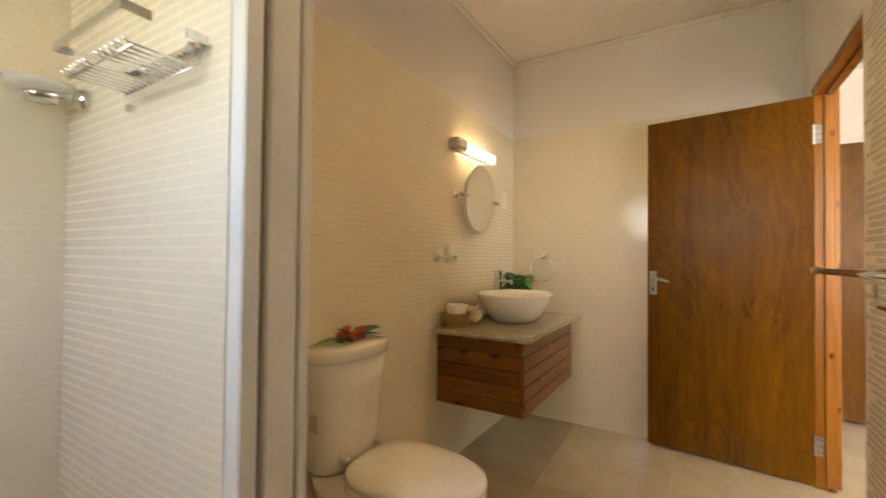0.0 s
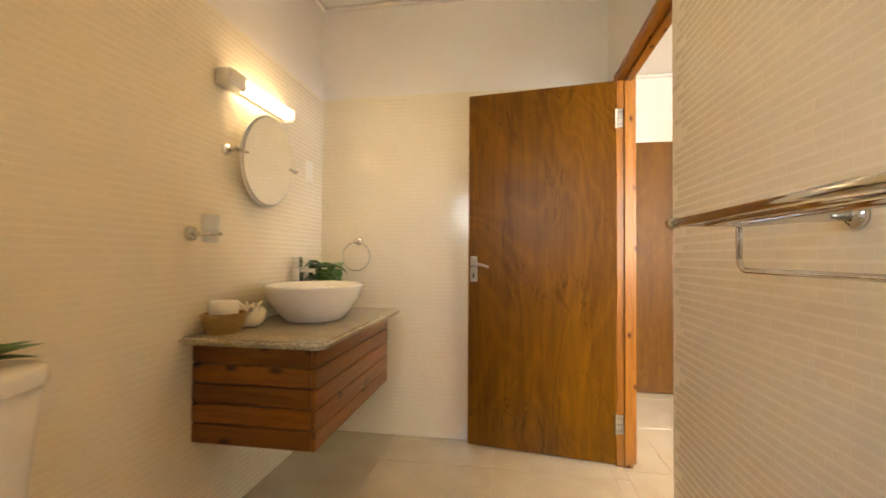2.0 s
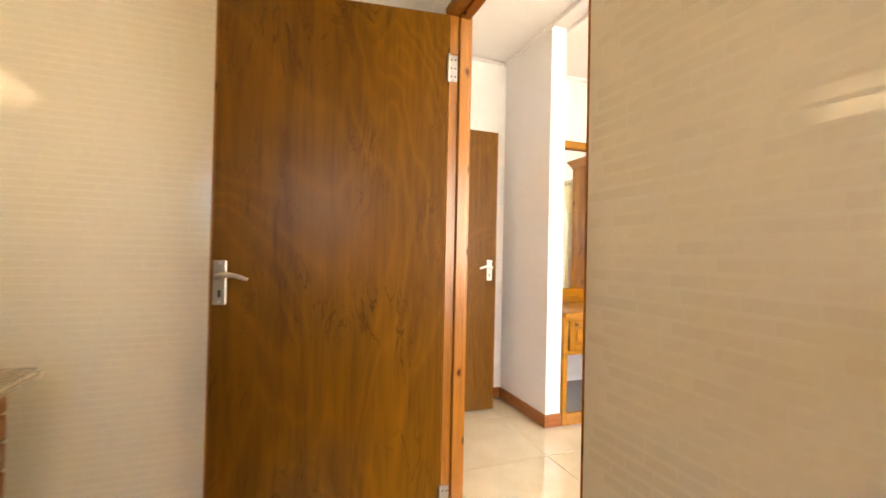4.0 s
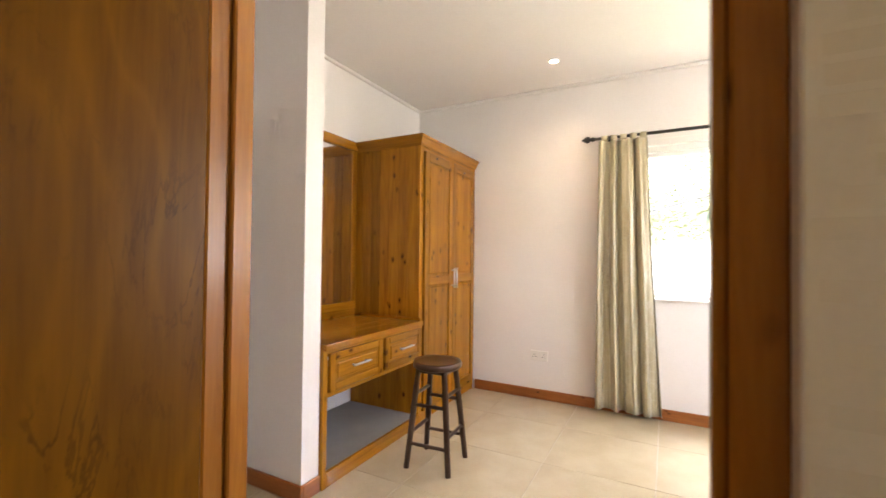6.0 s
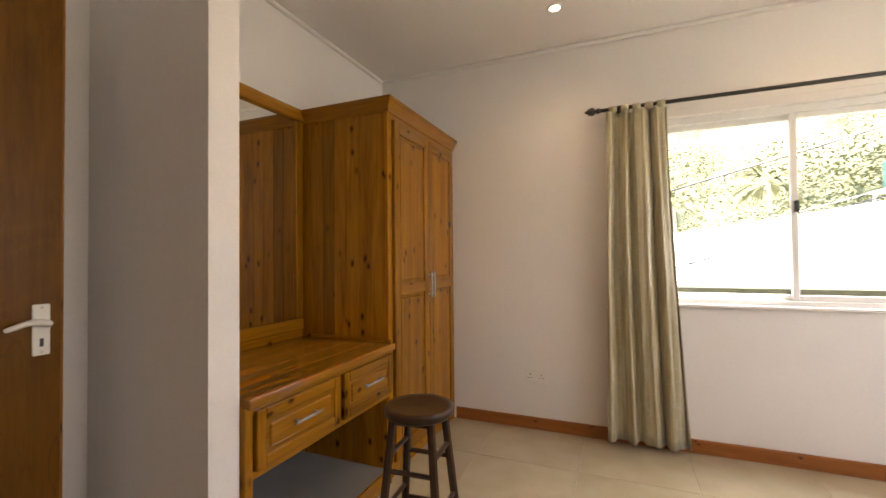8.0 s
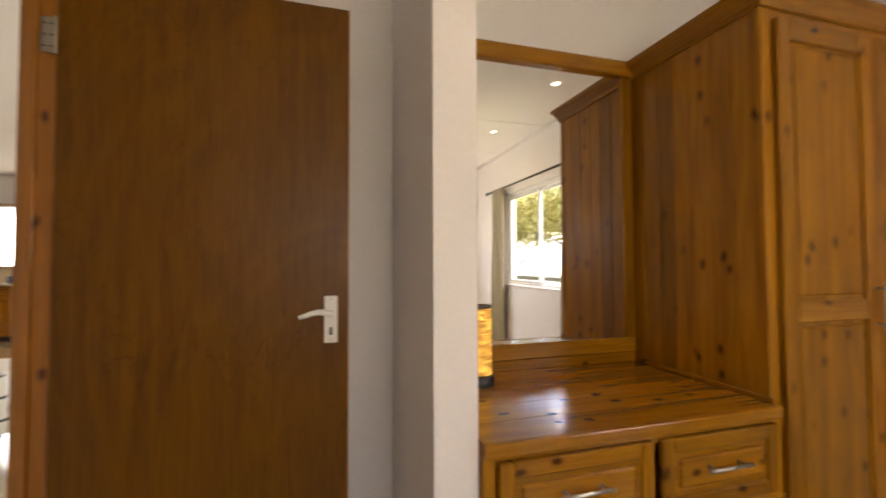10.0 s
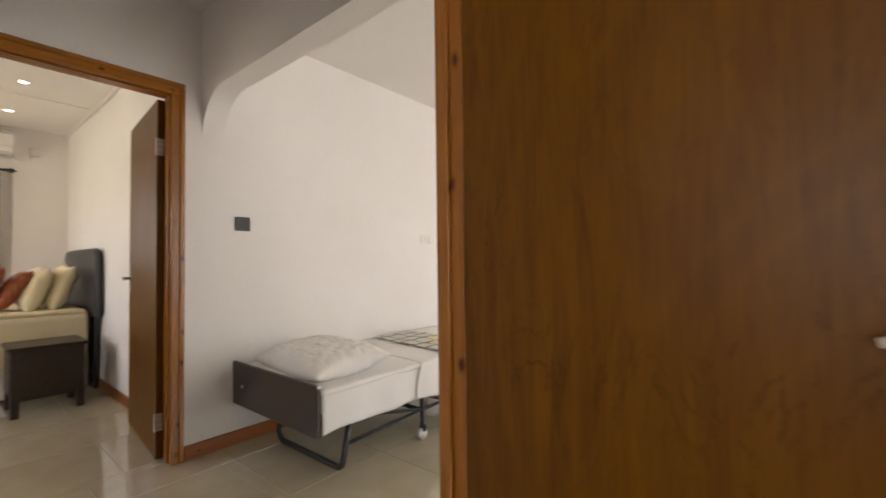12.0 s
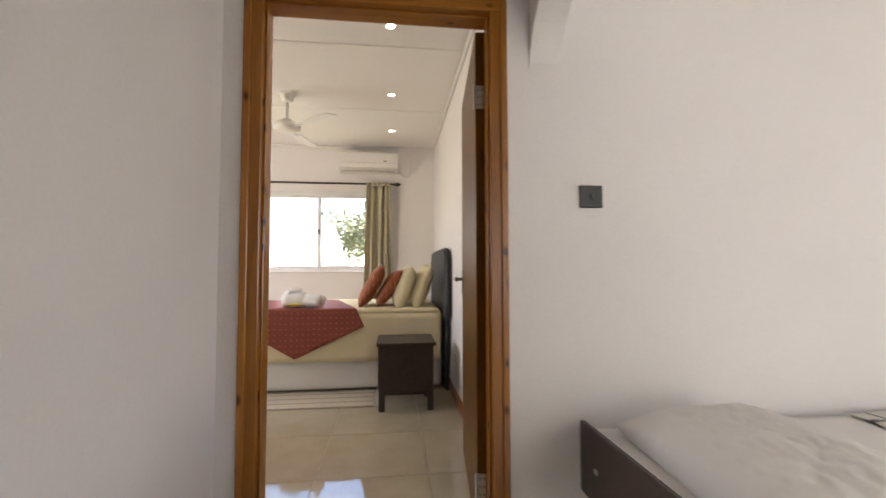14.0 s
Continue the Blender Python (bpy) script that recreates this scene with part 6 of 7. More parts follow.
def air_conditioner():
    a = thing("air_conditioner", (X2, 0.72, 2.32), "white split air conditioner on the wall above the window", "air conditioner")
    bm = bmesh.new()
    prof = [(X2, 2.335), (X2 + 0.135, 2.335), (X2 + 0.195, 2.385), (X2 + 0.205, 2.44), (X2 + 0.205, 2.565), (X2 + 0.17, 2.595), (X2, 2.595)]
    f = bm.faces.new([bm.verts.new((x, 0.345, z)) for x, z in prof])
    e = bmesh.ops.extrude_face_region(bm, geom=[f])
    bmesh.ops.translate(bm, vec=(0, 0.735, 0), verts=[g for g in e["geom"] if isinstance(g, bmesh.types.BMVert)])
    part("case", bm, M_PLASTIC, a)
    part("flap", box(bmesh.new(), X2 + 0.140, 0.385, 2.331, X2 + 0.200, 1.04, 2.338, 0.002), M_STEEL, a, "grey air outlet flap")
    part("seam", box(bmesh.new(), X2 + 0.2045, 0.350, 2.436, X2 + 0.2065, 1.075, 2.440), M_STEEL, a)
    part("display", box(bmesh.new(), X2 + 0.2045, 0.90, 2.455, X2 + 0.2070, 0.935, 2.470), M_PANEL, a)
    s = thing("isolator_switch", (X2 + 0.05, 1.27, 2.40), "white isolator switch with a looped cable on the wall", "switch")
    part("box", box(bmesh.new(), X2 + 0.051, 1.225, 2.39, X2 + 0.085, 1.315, 2.475, 0.004), M_PLASTIC, s)
    part("cable", tube(bmesh.new(), [(X2 + 0.065, 1.24, 2.39), (X2 + 0.065, 1.22, 2.31), (X2 + 0.065, 1.17, 2.285), (X2 + 0.065, 1.13, 2.32), (X2 + 0.03, 1.085, 2.36)], 0.006, 8), M_PLASTIC, s, smooth=True)


air_conditioner()


def fan():
    x, y = -4.34, 0.075
    f = thing("ceiling_fan", (x, y, H), "white three-blade ceiling fan at rest", "ceiling fan")
    part("canopy", lathe(bmesh.new(), [(0.001, 0), (0.062, 0), (0.066, -0.01), (0.050, -0.075), (0.022, -0.09), (0.001, -0.09)], (x, y, H), 28), M_PLASTIC, f, smooth=True)
    part("rod", tube(bmesh.new(), [(x, y, H - 0.08), (x, y, 2.40)], 0.013, 14), M_PLASTIC, f, smooth=True)
    part("motor", lathe(bmesh.new(), [(0.001, 0.075), (0.045, 0.07), (0.060, 0.045), (0.105, 0.035), (0.122, 0.010), (0.118, -0.015), (0.070, -0.035), (0.001, -0.040)], (x, y, 2.375), 36), M_PLASTIC, f, smooth=True)
    for k, a in enumerate((48, 168, 288)):
        m = Matrix.Translation((x, y, 2.367)) @ Matrix.Rotation(radians(a), 4, 'Z') @ Matrix.Rotation(radians(9), 4, 'X')
        bl = part("blade", box(bmesh.new(), 0.17, -0.062, -0.004, 0.60, 0.062, 0.004, 0.003, 1, m), M_PLASTIC, f)
        t = bmesh.new()
        box(t, 0.09, -0.018, -0.006, 0.22, 0.018, 0.0, 0.002)
        t.verts.index_update()
        part("bracket", join(bmesh.new(), t, m), M_STEEL, bl)


fan()
socket("power_socket", "white power socket with a plug by the bed", (-4.06, Y2, 0.33), (0, -1, 0), 0.086, 0.086, M_PLASTIC)

# ---- lobby and living room ----
socket("light_switch", "square black wall switch with a small rocker", (XL, 1.816, 1.398), (1, 0, 0), 0.096, 0.090, M_BLACKPLASTIC, "single")
socket("power_socket", "white wall switch and socket plates side by side", (XL, 3.575, 1.357), (1, 0, 0), 0.092, 0.086, M_PLASTIC)
socket("light_switch", "white wall switch plate beside the socket", (XL, 3.685, 1.357), (1, 0, 0), 0.088, 0.086, M_PLASTIC, "single")


def folding_bed():
    x0, x1, y0, y1 = -2.04, -1.135, 1.735, 3.72
    b = thing("folding_bed", (-1.58, 2.6, 0), "folding bed with dark brown end board on black tube legs", "bed")
    part("end_board", box(bmesh.new(), x0, y0, 0.275, x1, y0 + 0.022, 0.535, 0.004), M_BEDBOARD, b, "dark brown laminate end board")
    part("end_trim", box(bmesh.new(), x1 - 0.004, y0 - 0.002, 0.522, x1 + 0.004, y0 + 0.026, 0.538, 0.003), M_STEEL, b)
    part("lock", tube(bmesh.new(), [(x0 + 0.13, y0, 0.40), (x0 + 0.13, y0 - 0.005, 0.40)], 0.010, 12), M_STEEL, b)
    part("mattress", soft_box(bmesh.new(), x0 + 0.02, y0 + 0.026, 0.37, x1 - 0.012, y1, 0.500, 0.04, 0.003, 3, 26, 46), M_LINEN, b, smooth=True)
    bm = bmesh.new()

    def drop(u, v):
        y = y0 + 0.03 + (y1 - y0 - 0.03) * u
        low = 0.285 + 0.012 * math.sin(u * 9) + 0.008 * math.sin(u * 23)
        return (x1 - 0.006 + 0.007 * (1 - v) * (1.2 + math.sin(y * 17 + math.sin(y * 6))), y, low + (0.490 - low) * v)
    grid(bm, 80, 10, drop)
    s = part("sheet_drop", bm, M_LINEN, b, "white sheet hanging loosely over the side", True)
    s.modifiers.new("thickness", 'SOLIDIFY').thickness = 0.003
    part("top_sheet", soft_box(bmesh.new(), x0 + 0.012, y0 + 0.024, 0.470, x1 + 0.004, y1 + 0.008, 0.508, 0.018, 0.005, 9, 36, 70, 4), M_LINEN, b, smooth=True)
    bm = bmesh.new()

    def layer(u, v):
        # over the top for the first part of v, then down the side
        y = 2.47 + 0.04 * math.sin(v * 5) + (y1 + 0.010 - 2.47) * u
        if v < 0.6:
            return (x0 + 0.016 + (x1 + 0.009 - x0 - 0.016) * v / 0.6, y, 0.5105 + 0.002 * noise.noise(Vector((u * 9, v * 8, 4))))
        w = (v - 0.6) / 0.4
        return (x1 + 0.010 + 0.009 * w * (1.1 + math.sin(y * 15 + 1.2 * math.sin(y * 5))), y, 0.5095 - w * (0.212 + 0.010 * math.sin(u * 11)))
    grid(bm, 70, 40, layer)
    cov = part("cover_sheet", bm, M_LINEN, b, "white cover sheet turned over the side", True)
    cov.modifiers.new("thickness", 'SOLIDIFY').thickness = 0.002
    for x in (x0 + 0.14, x1 - 0.10):
        part("lower_bar", tube(bmesh.new(), [(x, 1.97, 0.150), (x, 2.55, 0.165)], 0.011, 8), M_BLACKMETAL, b, smooth=True)
    for x in (x0 + 0.06, x1 - 0.045):
        part("side_rail", box(bmesh.new(), x - 0.015, y0 + 0.03, 0.315, x + 0.015, y1 - 0.02, 0.352, 0.004), M_BLACKMETAL, b)
    for k in range(6):
        y = y0 + 0.10 + k * 0.33
        part("slat", box(bmesh.new(), x0 + 0.06, y - 0.02, 0.348, x1 - 0.045, y + 0.02, 0.362, 0.003), M_BLACKMETAL, b)

    def u_leg(y, yf, r=0.017):
        xa, xb, q = x0 + 0.14, x1 - 0.10, 0.06
        pts = [(xa, y, 0.33), (xa, yf, q + r)]
        pts += [(xa + q * (1 - math.cos(a)), yf, r + q * (1 - math.sin(a))) for a in (math.pi / 2 * k / 6 for k in range(1, 7))]
        pts += [(xb - q * math.cos(a), yf, r + q * (1 - math.sin(a))) for a in (math.pi / 2 * k / 6 for k in range(6, -1, -1))]
        pts = pts[:8] + [(xb - q + q * math.sin(a), yf, r + q * (1 - math.cos(a))) for a in (math.pi / 2 * k / 6 for k in range(0, 7))]
        pts += [(xb, yf, q + r), (xb, y, 0.33)]
        part("leg", tube(bmesh.new(), pts, r, 12), M_BLACKMETAL, b, "bent black tube leg", True)
    u_leg(2.02, 1.965)
    u_leg(3.36, 3.40)
    for y, lo in ((2.55, 0.10), (2.80, 0.10)):
        part("cross_bar", tube(bmesh.new(), [(x0 + 0.07, y, 0.185), (x1 - 0.055, y, 0.185)], 0.014, 10), M_BLACKMETAL, b, smooth=True)
        for x in (x0 + 0.07, x1 - 0.055):
            part("strut", tube(bmesh.new(), [(x, y, 0.085), (x, y, 0.335)], 0.014, 10), M_BLACKMETAL, b, smooth=True)
            part("castor_fork", box(bmesh.new(), x - 0.020, y - 0.008, 0.050, x + 0.020, y + 0.022, 0.092, 0.004), M_BLACKMETAL, b)
            part("castor", tube(bmesh.new(), [(x - 0.012, y, 0.036), (x + 0.012, y, 0.036)], 0.036, 20), M_RUBBER, b, "pale rubber castor", True)
    for x in (x0 + 0.07, x1 - 0.055):
        part("brace", tube(bmesh.new(), [(x, 2.04, 0.30), (x, 2.55, 0.19), (x, 2.80, 0.19), (x, 3.34, 0.30)], 0.011, 8), M_BLACKMETAL, b, smooth=True)
    p = thing("pillow", (-1.58, 2.05, 0.51), "soft white crumpled pillow on the folding bed", "pillow")
    m = Matrix.Translation((-1.57, 2.055, 0.566)) @ Matrix.Rotation(radians(-3), 4, 'Z') @ Matrix.Rotation(radians(5), 4, 'X')
    part("cover", pillow(bmesh.new(), 0.72, 0.50, 0.185, m, 11.0, 0.05, 0.0045, 64), M_LINEN, p, smooth=True)
    r = thing("bed_runner", (-1.5, 3.0, 0.51), "white woven runner with thin black checks over the folding bed", "bed runner")
    bm = bmesh.new()

    def top(u, v):
        y = 2.76 + 0.44 * v + 0.10 * (1 - u)
        return (x0 + 0.03 + (x1 + 0.037 - x0 - 0.03) * u, y, 0.5205 + 0.004 * noise.noise(Vector((u * 7, v * 5, 2))) + 0.004 * math.sin(u * 17 + v * 3))
    grid(bm, 50, 20, top)
    t1 = part("cloth", bm, M_PLAID, r, smooth=True)
    bm = bmesh.new()

    def hang(u, v):
        y = 2.76 + 0.44 * u
        return (x1 + 0.038 + 0.030 * (1 - v) * (0.5 + 0.5 * math.sin(y * 26)), y + 0.02 * (1 - v) * (u - 0.5), 0.175 + 0.342 * v + 0.02 * math.sin(u * 5) * (1 - v))
    grid(bm, 30, 16, hang)
    t2 = part("drop", bm, M_PLAIDSIDE, r, "hanging end of the checked runner", True)
    for t in (t1, t2):
        t.modifiers.new("thickness", 'SOLIDIFY').thickness = 0.003
    f = thing("frangipani", (-1.45, 2.98, 0.523), "yellow frangipani blossom on the checked runner", "flower")
    bm = bmesh.new()
    for cx, cy in ((-1.46, 2.97), (-1.41, 3.03)):
        for k in range(5):
            a = k * 1.257
            leaf_blade(bm, (cx, cy, 0.530), (cx + 0.042 * math.cos(a), cy + 0.042 * math.sin(a), 0.548), 0.018, 0.008)
    part("petals", bm, M_YELLOW, f, smooth=True)


folding_bed()
rg = thing("rug", (-1.08, 4.25, 0), "white woven rug with black stripes on the living room floor", "rug")
part("weave", box(bmesh.new(), -1.62, 3.72, 0.0005, -0.55, 4.75, 0.009, 0.003), M_RUG2, rg)


# ---- kitchen ----
def kitchen():
    yb, yf = YK, 8.02
    tagged(part("backsplash", box(bmesh.new(), -5.99, yb - 0.008, 0.90, KW_X0 - 0.06, yb - 0.001, 2.12), M_WALLTILE), "beige tiled backsplash", "backsplash", kind="structure")
    tagged(part("backsplash", box(bmesh.new(), KW_X1 + 0.06, yb - 0.008, 0.90, -1.56, yb - 0.001, 2.12), M_WALLTILE), "beige tiled backsplash", "backsplash", kind="structure")
    tagged(part("backsplash", box(bmesh.new(), KW_X0 - 0.06, yb - 0.008, 0.90, KW_X1 + 0.06, yb - 0.001, KW_Z0 - 0.03), M_WALLTILE), "beige tiled backsplash", "backsplash", kind="structure")
    for k in range(6):
        x0 = -5.96 + k * 0.72
        c = thing("base_cabinet", (x0 + 0.36, 8.3, 0), "honey pine kitchen base cabinet with a drawer over panelled doors", "cabinet", "kitchen base cabinets")
        part("carcass", box(bmesh.new(), x0 + 0.002, yf + 0.02, 0.08, x0 + 0.718, yb - 0.01, 0.860, 0.002), M_PINE_Z, c)
        part("plinth", box(bmesh.new(), x0 + 0.002, yf + 0.06, 0.0, x0 + 0.718, yb - 0.01, 0.080), M_DARKWOOD, c)
        d = raised_panel("drawer", x0 + 0.01, x0 + 0.71, 0.70, 0.85, yf, M_PINE_X, M_PINE_X, c, 0.035)
        bar_handle(d, (x0 + 0.30, yf, 0.775), (x0 + 0.42, yf, 0.775), (0, -0.026, 0))
        for a in (0, 1):
            d = raised_panel("door", x0 + 0.01 + a * 0.351, x0 + 0.359 + a * 0.351, 0.09, 0.685, yf, M_PINE_Z, M_PINE_Z, c, 0.055)
    ct = part("countertop", box(bmesh.new(), -5.99, yf - 0.03, 0.862, -1.56, yb - 0.01, 0.900, 0.006, 2), M_GRANITE)
    tagged(ct, "speckled granite kitchen worktop along the wall", "countertop")
    k = thing("kettle", (-5.02, 8.32, 0.90), "dark electric kettle on the kitchen worktop", "kettle")
    part("jug", lathe(bmesh.new(), [(0.001, 0.0), (0.085, 0.0), (0.088, 0.02), (0.068, 0.20), (0.060, 0.225), (0.001, 0.235)], (-5.02, 8.32, 0.90), 24), M_STEEL, k, smooth=True)
    part("handle", tube(bmesh.new(), [(-4.955, 8.32, 1.10), (-4.90, 8.32, 1.09), (-4.895, 8.32, 0.99), (-4.945, 8.32, 0.95)], 0.012, 10), M_BLACKPLASTIC, k, smooth=True)
    t = thing("toaster", (-5.32, 8.32, 0.90), "black toaster on the kitchen worktop", "toaster")
    part("body", box(bmesh.new(), -5.45, 8.22, 0.905, -5.19, 8.42, 1.09, 0.03, 3), M_BLACKPLASTIC, t)
    part("slot", box(bmesh.new(), -5.41, 8.29, 1.088, -5.23, 8.31, 1.0915), M_STEEL, t)
    r = thing("dish_rack", (-4.62, 8.30, 0.90), "low dark tray on the kitchen worktop", "tray")
    part("tray", box(bmesh.new(), -4.80, 8.16, 0.900, -4.46, 8.40, 0.935, 0.01, 2), M_BLACKPLASTIC, r)
    s = thing("sink_caddy", (-3.95, 8.42, 0.90), "small blue tub by the kitchen window", "tub")
    part("tub", box(bmesh.new(), -4.07, 8.36, 0.90, -3.83, 8.47, 1.01, 0.012, 2), mottled("blue_plastic", (0.05, 0.08, 0.15), (0.08, 0.11, 0.19), 0.4), s)
    w = tagged(new("window_3"), "kitchen window with a brown timber surround and raised slatted blind", "window", kind="structure")
    for dims in ((KW_X0 - 0.05, yb - 0.025, KW_Z0 - 0.05, KW_X0, yb + 0.06, KW_Z1 + 0.05), (KW_X1, yb - 0.025, KW_Z0 - 0.05, KW_X1 + 0.05, yb + 0.06, KW_Z1 + 0.05),
                 (KW_X0, yb - 0.025, KW_Z1, KW_X1, yb + 0.06, KW_Z1 + 0.05), (KW_X0, yb - 0.025, KW_Z0 - 0.05, KW_X1, yb + 0.06, KW_Z0)):
        part("window_frame", box(bmesh.new(), *dims, 0.004), M_BLIND, w)
    for k in range(7):
        part("slat", box(bmesh.new(), KW_X0 + 0.01, yb - 0.012, KW_Z1 - 0.022 - k * 0.022, KW_X1 - 0.01, yb + 0.012, KW_Z1 - 0.019 - k * 0.022), M_BLIND, w)
    g = part("pane", box(bmesh.new(), KW_X0, yb + 0.030, KW_Z0, KW_X1, yb + 0.034, KW_Z1), M_GLASS, w, "clear glass pane")
    g.visible_shadow = False


kitchen()


def fridge():
    x0, x1, y0, y1 = -2.40, -1.62, 5.94, 6.60
    f = thing("refrigerator", (-2.0, 6.25, 0), "tall grey two-door refrigerator with dark handles", "refrigerator")
    part("cabinet", box(bmesh.new(), x0, y0 + 0.06, 0.03, x1, y1, 1.82, 0.008), M_FRIDGE, f)
    for z0, z1, h0, h1 in ((0.05, 1.225, 0.78, 1.16), (1.240, 1.82, 1.29, 1.60)):
        d = part("door", box(bmesh.new(), x0, y0, z0, x1, y0 + 0.055, z1, 0.012, 3), M_FRIDGE, f)
        part("handle", box(bmesh.new(), x0 + 0.055, y0 - 0.040, h0, x0 + 0.085, y0 - 0.012, h1, 0.006, 2), M_BLACKPLASTIC, d, "dark grip handle")
        for z in (h0 + 0.02, h1 - 0.04):
            part("stand_off", box(bmesh.new(), x0 + 0.060, y0 - 0.014, z, x0 + 0.080, y0 + 0.002, z + 0.03), M_BLACKPLASTIC, d)
    for x in (x0 + 0.06, x1 - 0.06):
        part("foot", tube(bmesh.new(), [(x, y0 + 0.10, 0.0), (x, y0 + 0.10, 0.032)], 0.018, 12), M_BLACKPLASTIC, f)
    s = thing("sticker", (-2.05, y0, 1.28), "red and white printed energy sticker on the refrigerator door", "sticker")
    part("paper", box(bmesh.new(), -2.24, y0 - 0.0022, 1.265, -1.86, y0 - 0.0004, 1.385), M_PLASTIC, s)
    part("red_band", box(bmesh.new(), -2.23, y0 - 0.0032, 1.30, -2.08, y0 - 0.0020, 1.355), M_RED, s)
    part("green_band", box(bmesh.new(), -2.05, y0 - 0.0032, 1.285, -1.96, y0 - 0.0020, 1.345), M_LEAF, s)
    b = thing("wire_bowl", (-1.98, 6.2, 1.82), "chrome wire bowl on top of the refrigerator", "bowl")
    for k, (r, z) in enumerate(((0.07, 0.006), (0.11, 0.05), (0.135, 0.10))):
        part("hoop", tube(bmesh.new(), [(-1.98 + r * math.cos(a), 6.2 + r * math.sin(a), 1.82 + z) for a in (2 * math.pi * j / 28 for j in range(29))], 0.004, 6, False), M_CHROME, b, smooth=True)
    for j in range(10):
        a = j * math.pi / 5
        part("wire", tube(bmesh.new(), [(-1.98 + r * math.cos(a), 6.2 + r * math.sin(a), 1.82 + z) for r, z in ((0.07, 0.006), (0.11, 0.05), (0.135, 0.10))], 0.003, 5), M_CHROME, b, smooth=True)


fridge()
bc = thing("breakfast_bar", (-3.4, 4.7, 0), "white breakfast bar with a granite top behind the wall's end", "bar counter")
part("panel", box(bmesh.new(), -3.62, 3.91, 0, -3.42, 5.60, 0.900, 0.004), M_PLASTER, bc)
part("top", box(bmesh.new(), -3.72, 3.91, 0.900, -3.12, 5.62, 0.935, 0.008, 2), M_GRANITE, bc)
b2 = bar_stool("bar_stool", (0, 0, 0), 0.70, 0.16, 0.10, 0.16, "black and chrome bar stool by the breakfast bar", ((0.18, 'y'), (0.24, 'x')), M_BLACKMETAL, M_BLACKPLASTIC)
b2.matrix_basis = pose(-3.53, 6.28, 0, 0, 0, 20)

# ---- outdoors ----
bm = bmesh.new()


def land(u, v):
    x, y = -220 + 480 * u, -260 + 520 * v
    z = -1.2
    if x > 24:
        t = min((x - 24) / 90, 1)
        z += 46 * t * t * (3 - 2 * t) * (0.80 + 0.18 * math.sin(y * 0.03 + 2)) - 0.03 * max(y, -60)*t
    z += 1.5 * noise.noise(Vector((x * 0.05, y * 0.05, 0))) * min(1, max(0, (abs(x) - 24) / 30))
    return (x, y, z)


grid(bm, 120, 120, land)
tagged(part("ground", bm, M_GRASS, smooth=True), "grassy ground rising to a wooded hill", "ground", kind="structure")


def crown(bm, c, r, n, size, rng):
    """A leafy crown: many small tilted leaf sheets scattered through an uneven round volume."""
    for k in range(n):
        d = Vector((rng.gauss(0, 1), rng.gauss(0, 1), rng.gauss(0, 0.8))).normalized()
        p = Vector(c) + d * r * rng.uniform(0.55, 1.05) * (1 + 0.25 * noise.noise(d * 2.3 + Vector(c) * 0.1))
        a = Vector((rng.gauss(0, 1), rng.gauss(0, 1), rng.gauss(0, 0.6))).normalized() * size * rng.uniform(0.6, 1.3)
        b = d.cross(a)
        b = b.normalized() * size * rng.uniform(0.5, 1.0) if b.length > 1e-4 else Vector((0, 0, size))
        vs = [bm.verts.new(q) for q in (p - a, p - b * 0.6, p + a, p + b * 0.6)]
        bm.faces.new(vs)


rng = random.Random(7)
verts_bm = bmesh.new()
for k in range(330):
    x = rng.uniform(28, 105)
    y = rng.uniform(-70, 45)
    t = min((x - 24) / 90, 1)
    z = -1.2 + 46 * t * t * (3 - 2 * t) * (0.80 + 0.18 * math.sin(y * 0.03 + 2))
    r = rng.uniform(1.6, 3.4)
    crown(verts_bm, (x, y, z + r * 0.9), r, 420, 0.135 * r / 2.2, rng)
tagged(part("hillside_trees", verts_bm, M_CANOPY), "dense sunlit woods on the hillside", "woods", kind="stuff")


def tree(name, base, height, r, label, leaves, mt, n_limb=6, trunk_r=0.16):
    t = thing(name, base, label, "tree")
    x, y, z = base
    trunk = [(x + 0.12 * math.sin(k), y + 0.1 * math.cos(k * 1.7), z + height * 0.7 * k / 4) for k in range(5)]
    bm = tube(bmesh.new(), trunk, [trunk_r * (1 - 0.14 * k) for k in range(5)], 10)
    for k in range(n_limb):
        a = k * 2.4
        p = Vector(trunk[2 + k % 3])
        tube(bm, [p, p + Vector((math.cos(a) * r * 0.4, math.sin(a) * r * 0.4, height * 0.12)), p + Vector((math.cos(a) * r * 0.8, math.sin(a) * r * 0.8, height * 0.25))], [trunk_r * 0.4, trunk_r * 0.25, trunk_r * 0.1], 6)
    part("trunk", bm, M_BARK, t, smooth=True)
    bm = bmesh.new()
    g = random.Random(int(abs(x * 13 + y * 7)))
    for k in range(9):
        a = k * 2.4
        rr = r * (0.25 + 0.6 * ((k * 0.37) % 1))
        crown(bm, (x + rr * math.cos(a), y + rr * math.sin(a), z + height * (0.72 + 0.26 * ((k * 0.61) % 1))), r * 0.5, leaves // 9, 0.06 * r ** 0.5, g)
    part("crown", bm, mt, t)


